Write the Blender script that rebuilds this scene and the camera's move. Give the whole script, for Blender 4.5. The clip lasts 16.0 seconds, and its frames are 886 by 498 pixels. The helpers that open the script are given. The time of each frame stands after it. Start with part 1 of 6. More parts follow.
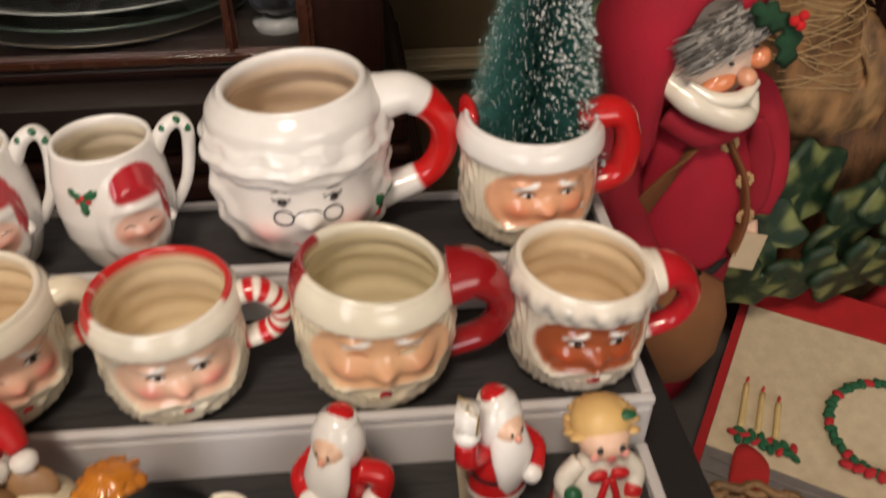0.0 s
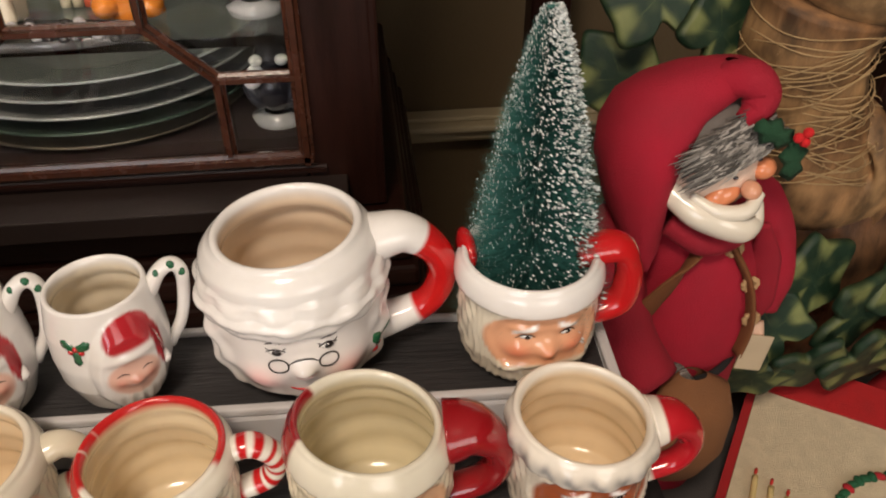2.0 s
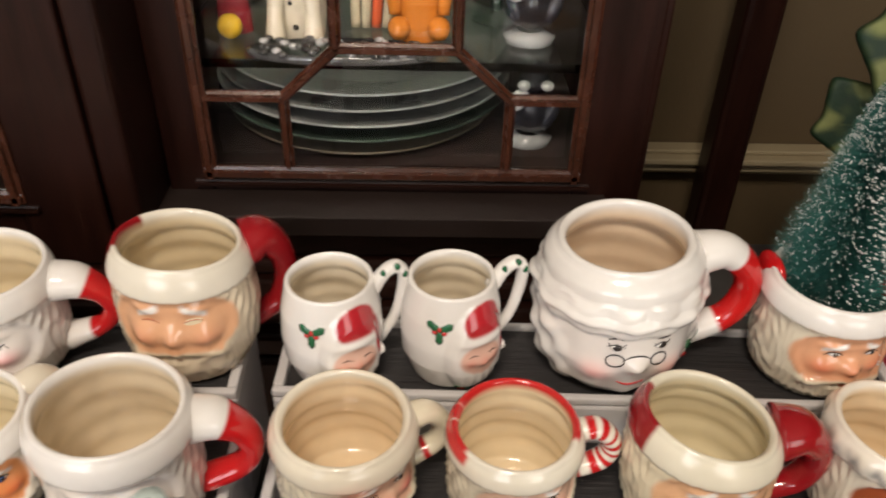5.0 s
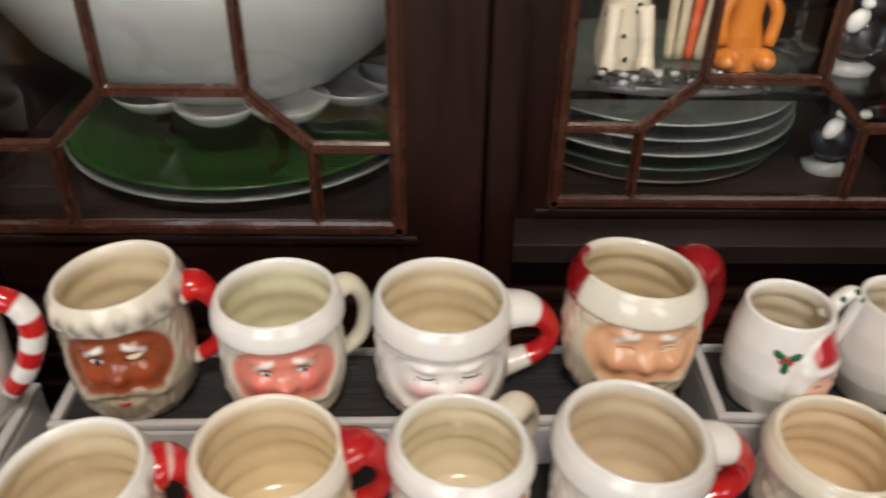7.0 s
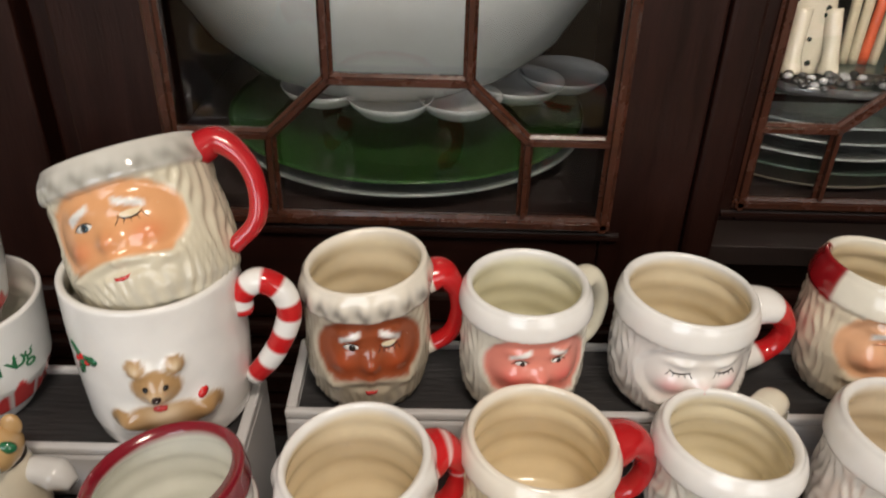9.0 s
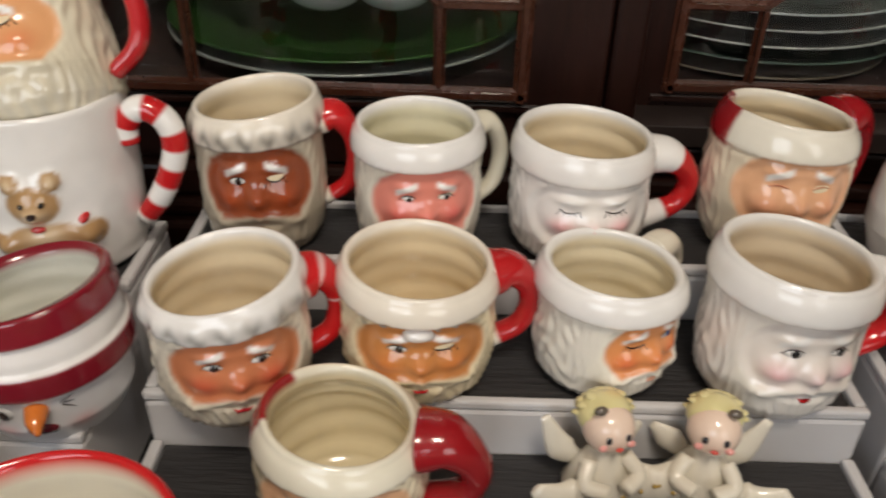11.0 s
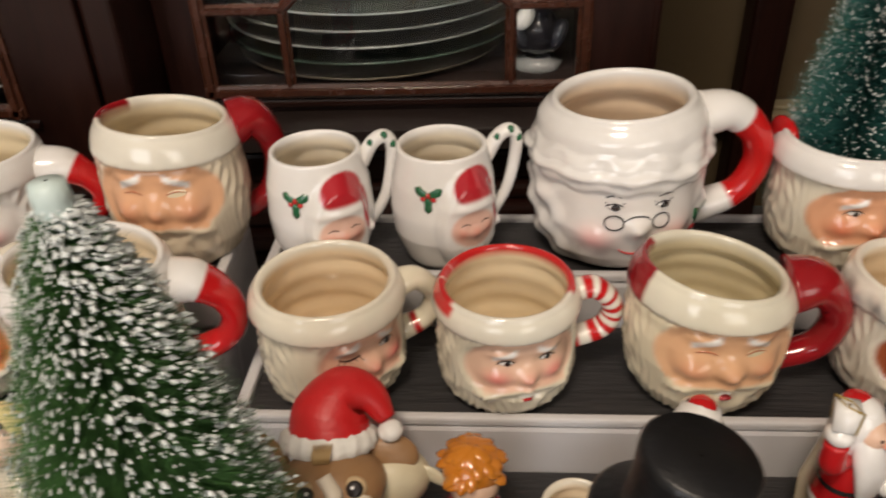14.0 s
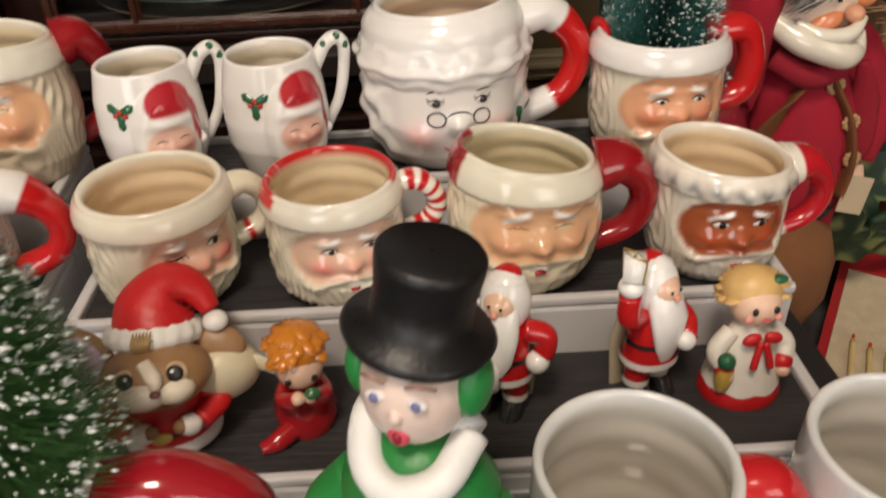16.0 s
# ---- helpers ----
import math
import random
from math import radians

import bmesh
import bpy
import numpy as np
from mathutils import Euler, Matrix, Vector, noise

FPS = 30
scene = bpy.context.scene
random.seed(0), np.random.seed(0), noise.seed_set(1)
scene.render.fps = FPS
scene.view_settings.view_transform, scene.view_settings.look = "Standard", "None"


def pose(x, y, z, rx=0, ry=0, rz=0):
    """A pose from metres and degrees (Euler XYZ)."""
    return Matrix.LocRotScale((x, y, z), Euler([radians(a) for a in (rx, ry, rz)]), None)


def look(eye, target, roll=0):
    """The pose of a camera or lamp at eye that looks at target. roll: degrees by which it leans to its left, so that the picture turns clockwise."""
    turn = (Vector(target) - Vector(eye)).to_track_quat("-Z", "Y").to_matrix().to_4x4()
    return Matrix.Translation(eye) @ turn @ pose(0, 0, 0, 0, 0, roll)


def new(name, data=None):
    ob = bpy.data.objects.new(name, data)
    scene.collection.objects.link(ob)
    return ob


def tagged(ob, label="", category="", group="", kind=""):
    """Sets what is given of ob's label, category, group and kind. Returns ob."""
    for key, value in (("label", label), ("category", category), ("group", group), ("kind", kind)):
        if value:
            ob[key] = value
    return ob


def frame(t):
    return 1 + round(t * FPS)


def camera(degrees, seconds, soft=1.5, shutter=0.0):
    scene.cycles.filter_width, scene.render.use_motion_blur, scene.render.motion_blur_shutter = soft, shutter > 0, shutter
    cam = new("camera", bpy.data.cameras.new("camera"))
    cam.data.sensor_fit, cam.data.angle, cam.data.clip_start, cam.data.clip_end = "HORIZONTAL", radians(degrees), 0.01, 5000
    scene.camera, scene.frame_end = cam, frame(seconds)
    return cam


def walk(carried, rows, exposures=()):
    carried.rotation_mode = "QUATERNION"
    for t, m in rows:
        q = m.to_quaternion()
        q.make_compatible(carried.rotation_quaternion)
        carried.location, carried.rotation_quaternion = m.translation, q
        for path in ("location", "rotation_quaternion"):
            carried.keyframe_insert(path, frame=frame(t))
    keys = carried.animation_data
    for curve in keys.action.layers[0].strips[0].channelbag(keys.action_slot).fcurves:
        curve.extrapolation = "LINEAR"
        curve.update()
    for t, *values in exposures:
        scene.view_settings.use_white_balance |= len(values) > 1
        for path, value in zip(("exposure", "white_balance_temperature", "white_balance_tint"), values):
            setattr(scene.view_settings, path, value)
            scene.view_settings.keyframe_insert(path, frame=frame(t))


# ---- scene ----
cam = camera(58.2, 16.0, soft=1.9, shutter=0.5)
PATH = [
    (0, (-0.0470, 0.0905, 1.1496), (0.1499, 1.6551, -0.0806), 0.61),
    (0.5, (-0.0350, 0.1310, 1.1839), (0.1600, 1.6760, -0.0711), 0.62),
    (1, (-0.0300, 0.1358, 1.1924), (0.1570, 1.6940, -0.0475), -0.22),
    (1.5, (-0.0350, 0.1379, 1.1932), (0.1460, 1.7009, -0.0413), -0.75),
    (2, (-0.0360, 0.1343, 1.1976), (0.1380, 1.7142, -0.0164), -0.19),
    (2.5, (-0.0370, 0.1326, 1.2008), (0.1350, 1.7457, 0.0310), 0.47),
    (3, (-0.0420, 0.1323, 1.1978), (0.1160, 1.7560, 0.0408), 0.01),
    (3.5, (-0.0600, 0.1313, 1.1979), (0.0809, 1.7562, 0.0403), 0.15),
    (4, (-0.0930, 0.1301, 1.1950), (0.0160, 1.7542, 0.0330), 0.52),
    (4.2, (-0.1140, 0.1246, 1.2006), (-0.0340, 1.7488, 0.0363), 0.41),
    (6.3, (-0.3090, 0.0842, 1.2195), (-0.2740, 1.7530, 0.1177), 2.03),
    (6.5, (-0.3390, 0.0871, 1.2182), (-0.3070, 1.7640, 0.1287), 1.32),
    (7, (-0.4270, 0.0959, 1.2154), (-0.4050, 1.7643, 0.1127), 0.68),
    (7.5, (-0.4860, 0.1031, 1.2177), (-0.4610, 1.7776, 0.1244), 0.59),
    (8, (-0.5320, 0.1055, 1.2215), (-0.5160, 1.7823, 0.1315), 0.16),
    (8.2, (-0.5460, 0.1055, 1.2215), (-0.5320, 1.7830, 0.1326), 0.25),
    (10.3, (-0.5580, 0.0529, 1.1341), (-0.5750, 1.7609, 0.0937), 3.34),
    (10.5, (-0.5410, 0.0514, 1.1292), (-0.5620, 1.7505, 0.0744), 2.92),
    (11, (-0.4880, 0.0528, 1.1331), (-0.5230, 1.7291, 0.0429), 1.47),
    (11.5, (-0.4200, 0.0570, 1.1347), (-0.4690, 1.7195, 0.0241), -0.28),
    (12, (-0.3550, 0.0588, 1.1336), (-0.3720, 1.7238, 0.0256), -0.06),
    (12.5, (-0.2860, 0.0689, 1.1336), (-0.3140, 1.7296, 0.0194), -0.31),
    (13, (-0.2310, 0.0714, 1.1283), (-0.2800, 1.7352, 0.0195), -0.38),
    (13.5, (-0.1880, 0.0694, 1.1285), (-0.2760, 1.7343, 0.0238), -1.03),
    (14, (-0.1530, 0.0646, 1.1310), (-0.2300, 1.7487, 0.0549), -2.08),
    (14.5, (-0.1170, 0.0599, 1.1345), (-0.1540, 1.7595, 0.0808), -2.93),
    (15, (-0.0940, 0.0567, 1.1318), (-0.0650, 1.7627, 0.0884), -2.70),
    (15.5, (-0.0900, 0.0420, 1.1151), (-0.0270, 1.7377, 0.0565), -2.77),
    (16, (-0.1060, 0.0293, 1.0982), (-0.0030, 1.6921, -0.0084), -1.92),
]
walk(cam, [(t, look(eye, target, roll)) for t, eye, target, roll in PATH], exposures=((0.0, 0.06, 6950, 15.0), (0.5, 0.02, 6950, 15.0), (2.0, 0.08, 6950, 15.0), (3.0, 0.20, 6920, 15.0), (4.0, 0.20, 6900, 14.0), (7.0, 0.0, 6450, 10.0), (8.2, 0.0, 6450, 10.0), (10.4, -0.24, 6450, 10.0), (11.2, -0.16, 6450, 10.0), (12.0, -0.07, 6450, 10.0), (13.5, -0.08, 6750, 12.0), (14.5, 0.0, 6900, 13.0), (16.0, 0.05, 6900, 13.0)))

# ---------------------------------------------------------------- world and light
world = bpy.data.worlds.new("world")
scene.world = world
world.use_nodes = True
wn = world.node_tree.nodes
sky = wn.new("ShaderNodeTexSky")
sky.sky_type = "NISHITA"
sky.sun_disc = False
sky.sun_elevation, sky.sun_rotation = radians(38), radians(150)
wn["Background"].inputs["Strength"].default_value = 0.12
world.node_tree.links.new(sky.outputs[0], wn["Background"].inputs["Color"])


def lamp(name, kind, place, target, energy, colour, size=1.0, size_y=1.0):
    data = bpy.data.lights.new(name, kind)
    data.energy, data.color = energy, colour
    if kind == "AREA":
        data.shape, data.size, data.size_y = "RECTANGLE", size, size_y
    ob = new(name, data)
    ob.matrix_world = look(place, target)
    return ob


# daylight through the two windows of the room, and the ceiling lamp
lamp("window_daylight", "AREA", (-1.25, -1.98, 1.55), (-1.0, 0.5, 0.95), 21, (0.93, 0.96, 1.0), 1.3, 1.3)
lamp("window_daylight", "AREA", (0.95, -1.98, 1.55), (0.3, 0.5, 0.95), 13, (1.0, 0.96, 0.9), 1.3, 1.3)
lamp("ceiling_bulb", "AREA", (-0.35, -0.45, 2.36), (-0.35, -0.3, 0.8), 20, (1.0, 0.88, 0.74), 0.36, 0.36)


# ---------------------------------------------------------------- materials
def material(name, colour=(0.8, 0.8, 0.8), rough=0.5, metal=0.0, coat=0.0, attr=False, vary=0.12, scale=40.0,
             bump=0.05, bump_scale=200.0, stretch=(1, 1, 1), sheen=0.0, second=None):
    """A principled surface with two scales of variation and a fine relief, in object space."""
    m = bpy.data.materials.new(name)
    m.use_nodes = True
    n, l = m.node_tree.nodes, m.node_tree.links
    p = n["Principled BSDF"]
    p.inputs["Metallic"].default_value = metal
    p.inputs["Coat Weight"].default_value = coat
    p.inputs["Coat Roughness"].default_value = 0.06
    p.inputs["Sheen Weight"].default_value = sheen
    co = n.new("ShaderNodeTexCoord")
    mp = n.new("ShaderNodeMapping")
    mp.inputs["Scale"].default_value = stretch
    l.new(co.outputs["Object"], mp.inputs["Vector"])
    big = n.new("ShaderNodeTexNoise")
    big.inputs["Scale"].default_value, big.inputs["Detail"].default_value = scale, 5
    fine = n.new("ShaderNodeTexNoise")
    fine.inputs["Scale"].default_value, fine.inputs["Detail"].default_value = bump_scale, 3
    l.new(mp.outputs[0], big.inputs["Vector"])
    l.new(mp.outputs[0], fine.inputs["Vector"])
    ramp = n.new("ShaderNodeMapRange")
    ramp.inputs["From Min"].default_value, ramp.inputs["From Max"].default_value = 0.3, 0.7
    ramp.inputs["To Min"].default_value, ramp.inputs["To Max"].default_value = 1 - vary, 1 + vary * 0.4
    l.new(big.outputs["Fac"], ramp.inputs["Value"])
    mix = n.new("ShaderNodeMix")
    mix.data_type, mix.blend_type = "RGBA", "MULTIPLY"
    mix.inputs["Factor"].default_value = 1.0
    if attr:
        at = n.new("ShaderNodeAttribute")
        at.attribute_name = "Col"
        l.new(at.outputs["Color"], mix.inputs["A"])
    elif second:
        two = n.new("ShaderNodeMix")
        two.data_type = "RGBA"
        two.inputs["A"].default_value, two.inputs["B"].default_value = (*colour, 1), (*second, 1)
        l.new(fine.outputs["Fac"], two.inputs["Factor"])
        l.new(two.outputs["Result"], mix.inputs["A"])
    else:
        mix.inputs["A"].default_value = (*colour, 1)
    l.new(ramp.outputs[0], mix.inputs["B"])
    l.new(mix.outputs["Result"], p.inputs["Base Color"])
    rr = n.new("ShaderNodeMapRange")
    rr.inputs["To Min"].default_value, rr.inputs["To Max"].default_value = rough * 0.8, min(1, rough * 1.25)
    l.new(big.outputs["Fac"], rr.inputs["Value"])
    l.new(rr.outputs[0], p.inputs["Roughness"])
    bp = n.new("ShaderNodeBump")
    bp.inputs["Strength"].default_value, bp.inputs["Distance"].default_value = bump, 0.002
    l.new(fine.outputs["Fac"], bp.inputs["Height"])
    l.new(bp.outputs[0], p.inputs["Normal"])
    return m


def glass_material(name, tint=(1, 1, 1), rough=0.0):
    m = bpy.data.materials.new(name)
    m.use_nodes = True
    n, l = m.node_tree.nodes, m.node_tree.links
    p = n["Principled BSDF"]
    p.inputs["Base Color"].default_value = (*tint, 1)
    p.inputs["Transmission Weight"].default_value = 1.0
    p.inputs["Roughness"].default_value = rough
    p.inputs["IOR"].default_value = 1.45
    return m


GLAZE = material("glazed_ceramic", rough=0.16, coat=0.5, attr=True, vary=0.06, scale=55, bump=0.05, bump_scale=110)
BISQUE = material("painted_bisque", rough=0.42, attr=True, vary=0.10, scale=70, bump=0.12, bump_scale=420)
FELT = material("felt_cloth", rough=0.95, attr=True, vary=0.16, scale=30, bump=0.45, bump_scale=900)
PLASTIC = material("white_plastic", (0.60, 0.59, 0.595), 0.36, vary=0.05, scale=18, bump=0.05, bump_scale=300)
MAT = material("charcoal_liner", (0.018, 0.017, 0.018), 0.6, vary=0.3, scale=60, bump=0.5, bump_scale=420, stretch=(0.12, 1, 1), second=(0.034, 0.032, 0.033))
MAHOGANY = material("mahogany", (0.011, 0.0032, 0.0022), 0.36, coat=0.08, vary=0.45, scale=14, bump=0.12, bump_scale=120, stretch=(6, 6, 0.5), second=(0.026, 0.0074, 0.0042))
MAHOGANY_RAIL = material("mahogany_rail", (0.010, 0.0030, 0.0021), 0.38, coat=0.08, vary=0.45, scale=14, bump=0.12, bump_scale=120, stretch=(0.5, 6, 6), second=(0.023, 0.0066, 0.0038))
MUNTIN = material("mahogany_muntin", (0.036, 0.0115, 0.0064), 0.26, coat=0.35, vary=0.35, scale=40, bump=0.1, bump_scale=260, second=(0.078, 0.025, 0.0125))
for wood in (MAHOGANY, MAHOGANY_RAIL):
    wood.node_tree.nodes["Principled BSDF"].inputs["Specular IOR Level"].default_value = 0.28
DARK = material("cabinet_inside", (0.016, 0.008, 0.006), 0.6, vary=0.4, scale=12, bump=0.1)
WALL = material("olive_wall_paint", (0.10, 0.068, 0.032), 0.75, vary=0.12, scale=5, bump=0.2, bump_scale=240)
WALL_LIGHT = material("cream_wall_paint", (0.62, 0.56, 0.45), 0.8, vary=0.08, scale=4, bump=0.15, bump_scale=200)
TRIM = material("cream_trim_paint", (0.36, 0.30, 0.19), 0.45, vary=0.08, scale=12, bump=0.05)
CEILING = material("ceiling_paint", (0.7, 0.68, 0.62), 0.9, vary=0.05, scale=6, bump=0.15)
FLOOR = material("oak_floor", (0.22, 0.11, 0.05), 0.4, vary=0.3, scale=6, bump=0.1, stretch=(1, 8, 1))
CLOTH = material("dark_tablecloth", (0.012, 0.010, 0.010), 0.9, vary=0.3, scale=50, bump=0.4, bump_scale=700)
BENCH = material("grey_cloth", (0.075, 0.07, 0.068), 0.85, vary=0.2, scale=30, bump=0.4, bump_scale=600)
NEEDLE_BLUE = material("blue_green_bristle", (0.024, 0.13, 0.115), 0.6, vary=0.5, scale=120, bump=0.0, second=(0.05, 0.22, 0.19))
NEEDLE_GREEN = material("green_bristle", (0.035, 0.11, 0.028), 0.6, vary=0.5, scale=120, bump=0.0, second=(0.07, 0.19, 0.05))
SNOW = material("flock_snow", (0.70, 0.74, 0.73), 0.9, vary=0.1, scale=200, bump=0.3)
WIRE = material("steel_wire", (0.4, 0.4, 0.38), 0.35, metal=1.0, vary=0.2)
FUR = material("painted_deer_wood", rough=0.7, attr=True, vary=0.75, scale=70, bump=0.5, bump_scale=260, stretch=(1, 1, 0.45))
LEAFPAINT = material("painted_leaf_wood", rough=0.6, attr=True, vary=0.2, scale=60, bump=0.25, bump_scale=300)
LINEN = material("cream_linen", rough=0.95, attr=True, vary=0.14, scale=90, bump=0.6, bump_scale=1100, stretch=(1, 1, 1))
WICKER = material("brown_wicker", (0.16, 0.085, 0.035), 0.6, vary=0.5, scale=60, bump=0.3, second=(0.28, 0.16, 0.07))
GLASS = glass_material("clear_glass")
GREENGLASS = glass_material("pale_green_glass", (0.82, 0.93, 0.86), 0.02)
BLACK = material("black_paint", (0.008, 0.008, 0.009), 0.3, vary=0.2, scale=60)
INK = material("glaze_ink", (0.012, 0.01, 0.012), 0.2, coat=0.4, vary=0.2)
GREENINK = material("green_print", (0.02, 0.16, 0.06), 0.3, vary=0.2)
CARD = material("beige_card", (0.5, 0.40, 0.27), 0.8, vary=0.1)

WHITE, CREAM, INNER = (0.81, 0.79, 0.76), (0.79, 0.73, 0.63), (0.70, 0.62, 0.47)
RED, DEEPRED, PINK = (0.52, 0.012, 0.014), (0.28, 0.008, 0.012), (0.74, 0.27, 0.24)
PEACH, FLESH, TAN, BROWN = (0.74, 0.38, 0.20), (0.78, 0.50, 0.36), (0.52, 0.21, 0.065), (0.27, 0.062, 0.022)
GREEN, BLUE, ROSE = (0.012, 0.11, 0.045), (0.02, 0.05, 0.16), (0.80, 0.33, 0.28)


# ---------------------------------------------------------------- mesh helpers
def part(name, bm, mat, parent=None, label=""):
    """Links a bmesh as one mesh object under a thing or a part."""
    me = bpy.data.meshes.new(name)
    bm.to_mesh(me)
    bm.free()
    me.materials.append(mat)
    ob = new(name, me)
    if parent:
        ob.parent = parent
    if label:
        ob["label"] = label
    return ob


class Sculpt:
    """Gathers lofts, balls and tubes with a painted colour into one mesh."""

    def __init__(self):
        self.v, self.f, self.c, self.n = [], [], [], 0

    def grid(self, pts, cols, close_u=True):
        pts = np.asarray(pts, float)
        nu, nv = pts.shape[:2]
        cols = np.broadcast_to(np.asarray(cols, float), (nu, nv, 3)) if np.ndim(cols) < 3 else cols
        i = self.n + np.arange(nu * nv).reshape(nu, nv)
        j = np.roll(i, -1, 0) if close_u else i[1:]
        k = i if close_u else i[:-1]
        self.f.append(np.stack([k[:, :-1], j[:, :-1], j[:, 1:], k[:, 1:]], -1).reshape(-1, 4))
        self.v.append(pts.reshape(-1, 3))
        self.c.append(np.asarray(cols).reshape(-1, 3))
        self.n += nu * nv
        return self

    def ball(self, c, r, col, turn=None, nu=20, nv=12):
        r = (r, r, r) if np.isscalar(r) else r
        a, b = np.meshgrid(np.linspace(0, 2 * np.pi, nu, endpoint=False), np.linspace(-np.pi / 2 + 0.02, np.pi / 2 - 0.02, nv), indexing="ij")
        p = np.stack([np.cos(a) * np.cos(b) * r[0], np.sin(a) * np.cos(b) * r[1], np.sin(b) * r[2]], -1)
        if turn:
            p = p @ np.array(Euler([radians(q) for q in turn]).to_matrix()).T
        return self.grid(p + np.array(c), col)

    def loft(self, rings, cols, nu=28, power=1.0):
        """rings: (x, y, z, rx, ry); a colour for each ring or one for all."""
        a = np.linspace(0, 2 * np.pi, nu, endpoint=False)
        ca, sa = np.cos(a), np.sin(a)
        ca, sa = np.sign(ca) * abs(ca) ** power, np.sign(sa) * abs(sa) ** power
        p = np.stack([np.stack([x + ca * rx, y + sa * ry, np.full(nu, z)], -1) for x, y, z, rx, ry in rings], 1)
        if np.ndim(cols) == 2:
            cols = np.broadcast_to(np.asarray(cols)[None], (nu, len(rings), 3))
        return self.grid(p, cols)

    def tube(self, pts, radii, cols, nu=14, flat=1.0, steps=8, up=(0.0, 1.0, 0.0)):
        """A tube along a smooth line; cols: one colour or a function of 0..1."""
        p = np.asarray(pts, float)
        q = np.vstack([2 * p[0] - p[1], p, 2 * p[-1] - p[-2]])
        radii = np.broadcast_to(radii, len(p)) if np.isscalar(radii) else np.asarray(radii, float)
        line, rad = [], []
        for k in range(len(p) - 1):
            for s in np.linspace(0, 1, steps, endpoint=(k == len(p) - 2)):
                a, b, c, d = q[k:k + 4]
                line.append(0.5 * (2 * b + (c - a) * s + (2 * a - 5 * b + 4 * c - d) * s * s + (3 * b - a - 3 * c + d) * s ** 3))
                rad.append(radii[k] * (1 - s) + radii[k + 1] * s)
        line, rad = np.array(line), np.array(rad)
        tan = np.gradient(line, axis=0)
        tan /= np.linalg.norm(tan, axis=1)[:, None] + 1e-12
        side = np.cross(tan, np.asarray(up))
        side /= np.linalg.norm(side, axis=1)[:, None] + 1e-9
        other = np.cross(side, tan)
        a = np.linspace(0, 2 * np.pi, nu, endpoint=False)
        g = line[None] + (np.cos(a)[:, None, None] * side[None] + flat * np.sin(a)[:, None, None] * other[None]) * rad[None, :, None]
        g = np.concatenate([np.broadcast_to(line[0], (nu, 1, 3)), g, np.broadcast_to(line[-1], (nu, 1, 3))], 1)
        m = g.shape[1]
        if callable(cols):
            s = np.linspace(0, 1, m)
            cols = np.broadcast_to(np.array([cols(x) for x in s])[None], (nu, m, 3))
        return self.grid(g, cols)

    def make(self, name, mat, parent=None, label="", smooth=True):
        me = bpy.data.meshes.new(name)
        v, f, c = np.vstack(self.v), np.vstack(self.f), np.vstack(self.c)
        me.from_pydata(v.tolist(), [], f.tolist())
        at = me.color_attributes.new("Col", "FLOAT_COLOR", "POINT")
        at.data.foreach_set("color", np.hstack([c, np.ones((len(c), 1))]).astype(np.float32).ravel())
        me.polygons.foreach_set("use_smooth", [smooth] * len(me.polygons))
        me.validate()
        me.materials.append(mat)
        ob = new(name, me)
        if parent:
            ob.parent = parent
        if label:
            ob["label"] = label
        return ob


def box_bm(x0, y0, z0, x1, y1, z1, bevel=0.0, bm=None):
    bm = bm or bmesh.new()
    made = bmesh.ops.create_cube(bm, size=1, matrix=Matrix.LocRotScale(((x0 + x1) / 2, (y0 + y1) / 2, (z0 + z1) / 2), None, (abs(x1 - x0), abs(y1 - y0), abs(z1 - z0))))
    if bevel:
        edges = {e for v in made["verts"] for e in v.link_edges}
        bmesh.ops.bevel(bm, geom=list(edges), offset=bevel, segments=2, affect="EDGES", profile=0.5)
    return bm


def block(name, x0, y0, z0, x1, y1, z1, mat, bevel=0.002, parent=None, label=""):
    return part(name, box_bm(x0, y0, z0, x1, y1, z1, bevel), mat, parent, label)


def thing(name, place, label, category, group="", yaw=0):
    ob = new(name)
    ob.empty_display_size = 0.02
    ob.matrix_world = pose(*place, 0, 0, yaw)
    return tagged(ob, label, category, group)


def bar(name, a, b, width, depth, mat, parent=None):
    """A moulded bar from a to b in a plane of constant y, with a raised bead."""
    a, b = Vector(a), Vector(b)
    d = b - a
    length = d.length
    bm = bmesh.new()
    h = width / 2
    outline = [(-h, 0), (-h, -depth * 0.35), (-h * 0.55, -depth * 0.55), (-h * 0.4, -depth), (h * 0.4, -depth), (h * 0.55, -depth * 0.55), (h, -depth * 0.35), (h, 0)]
    side = Vector((0, 1, 0)).cross(d.normalized())
    rings = [[bm.verts.new(p + side * u + Vector((0, w, 0))) for u, w in outline] for p in (a, b)]
    for k in range(len(outline)):
        m = (k + 1) % len(outline)
        bm.faces.new((rings[0][k], rings[0][m], rings[1][m], rings[1][k]))
    bm.faces.new(rings[0][::-1])
    bm.faces.new(rings[1])
    bmesh.ops.recalc_face_normals(bm, faces=bm.faces)
    return part(name, bm, mat, parent)


def soft(x, w):
    return np.clip(0.5 + x / w, 0, 1)


def hump(th, v, th0, v0, sx, sv):
    return np.exp(-((th - th0) / sx) ** 2 - ((v - v0) / sv) ** 2)


def blend(base, col, mask):
    return base * (1 - mask[..., None]) + np.array(col) * mask[..., None]


# ---------------------------------------------------------------- room
def structure(ob, label=""):
    return tagged(ob, label, kind="structure")


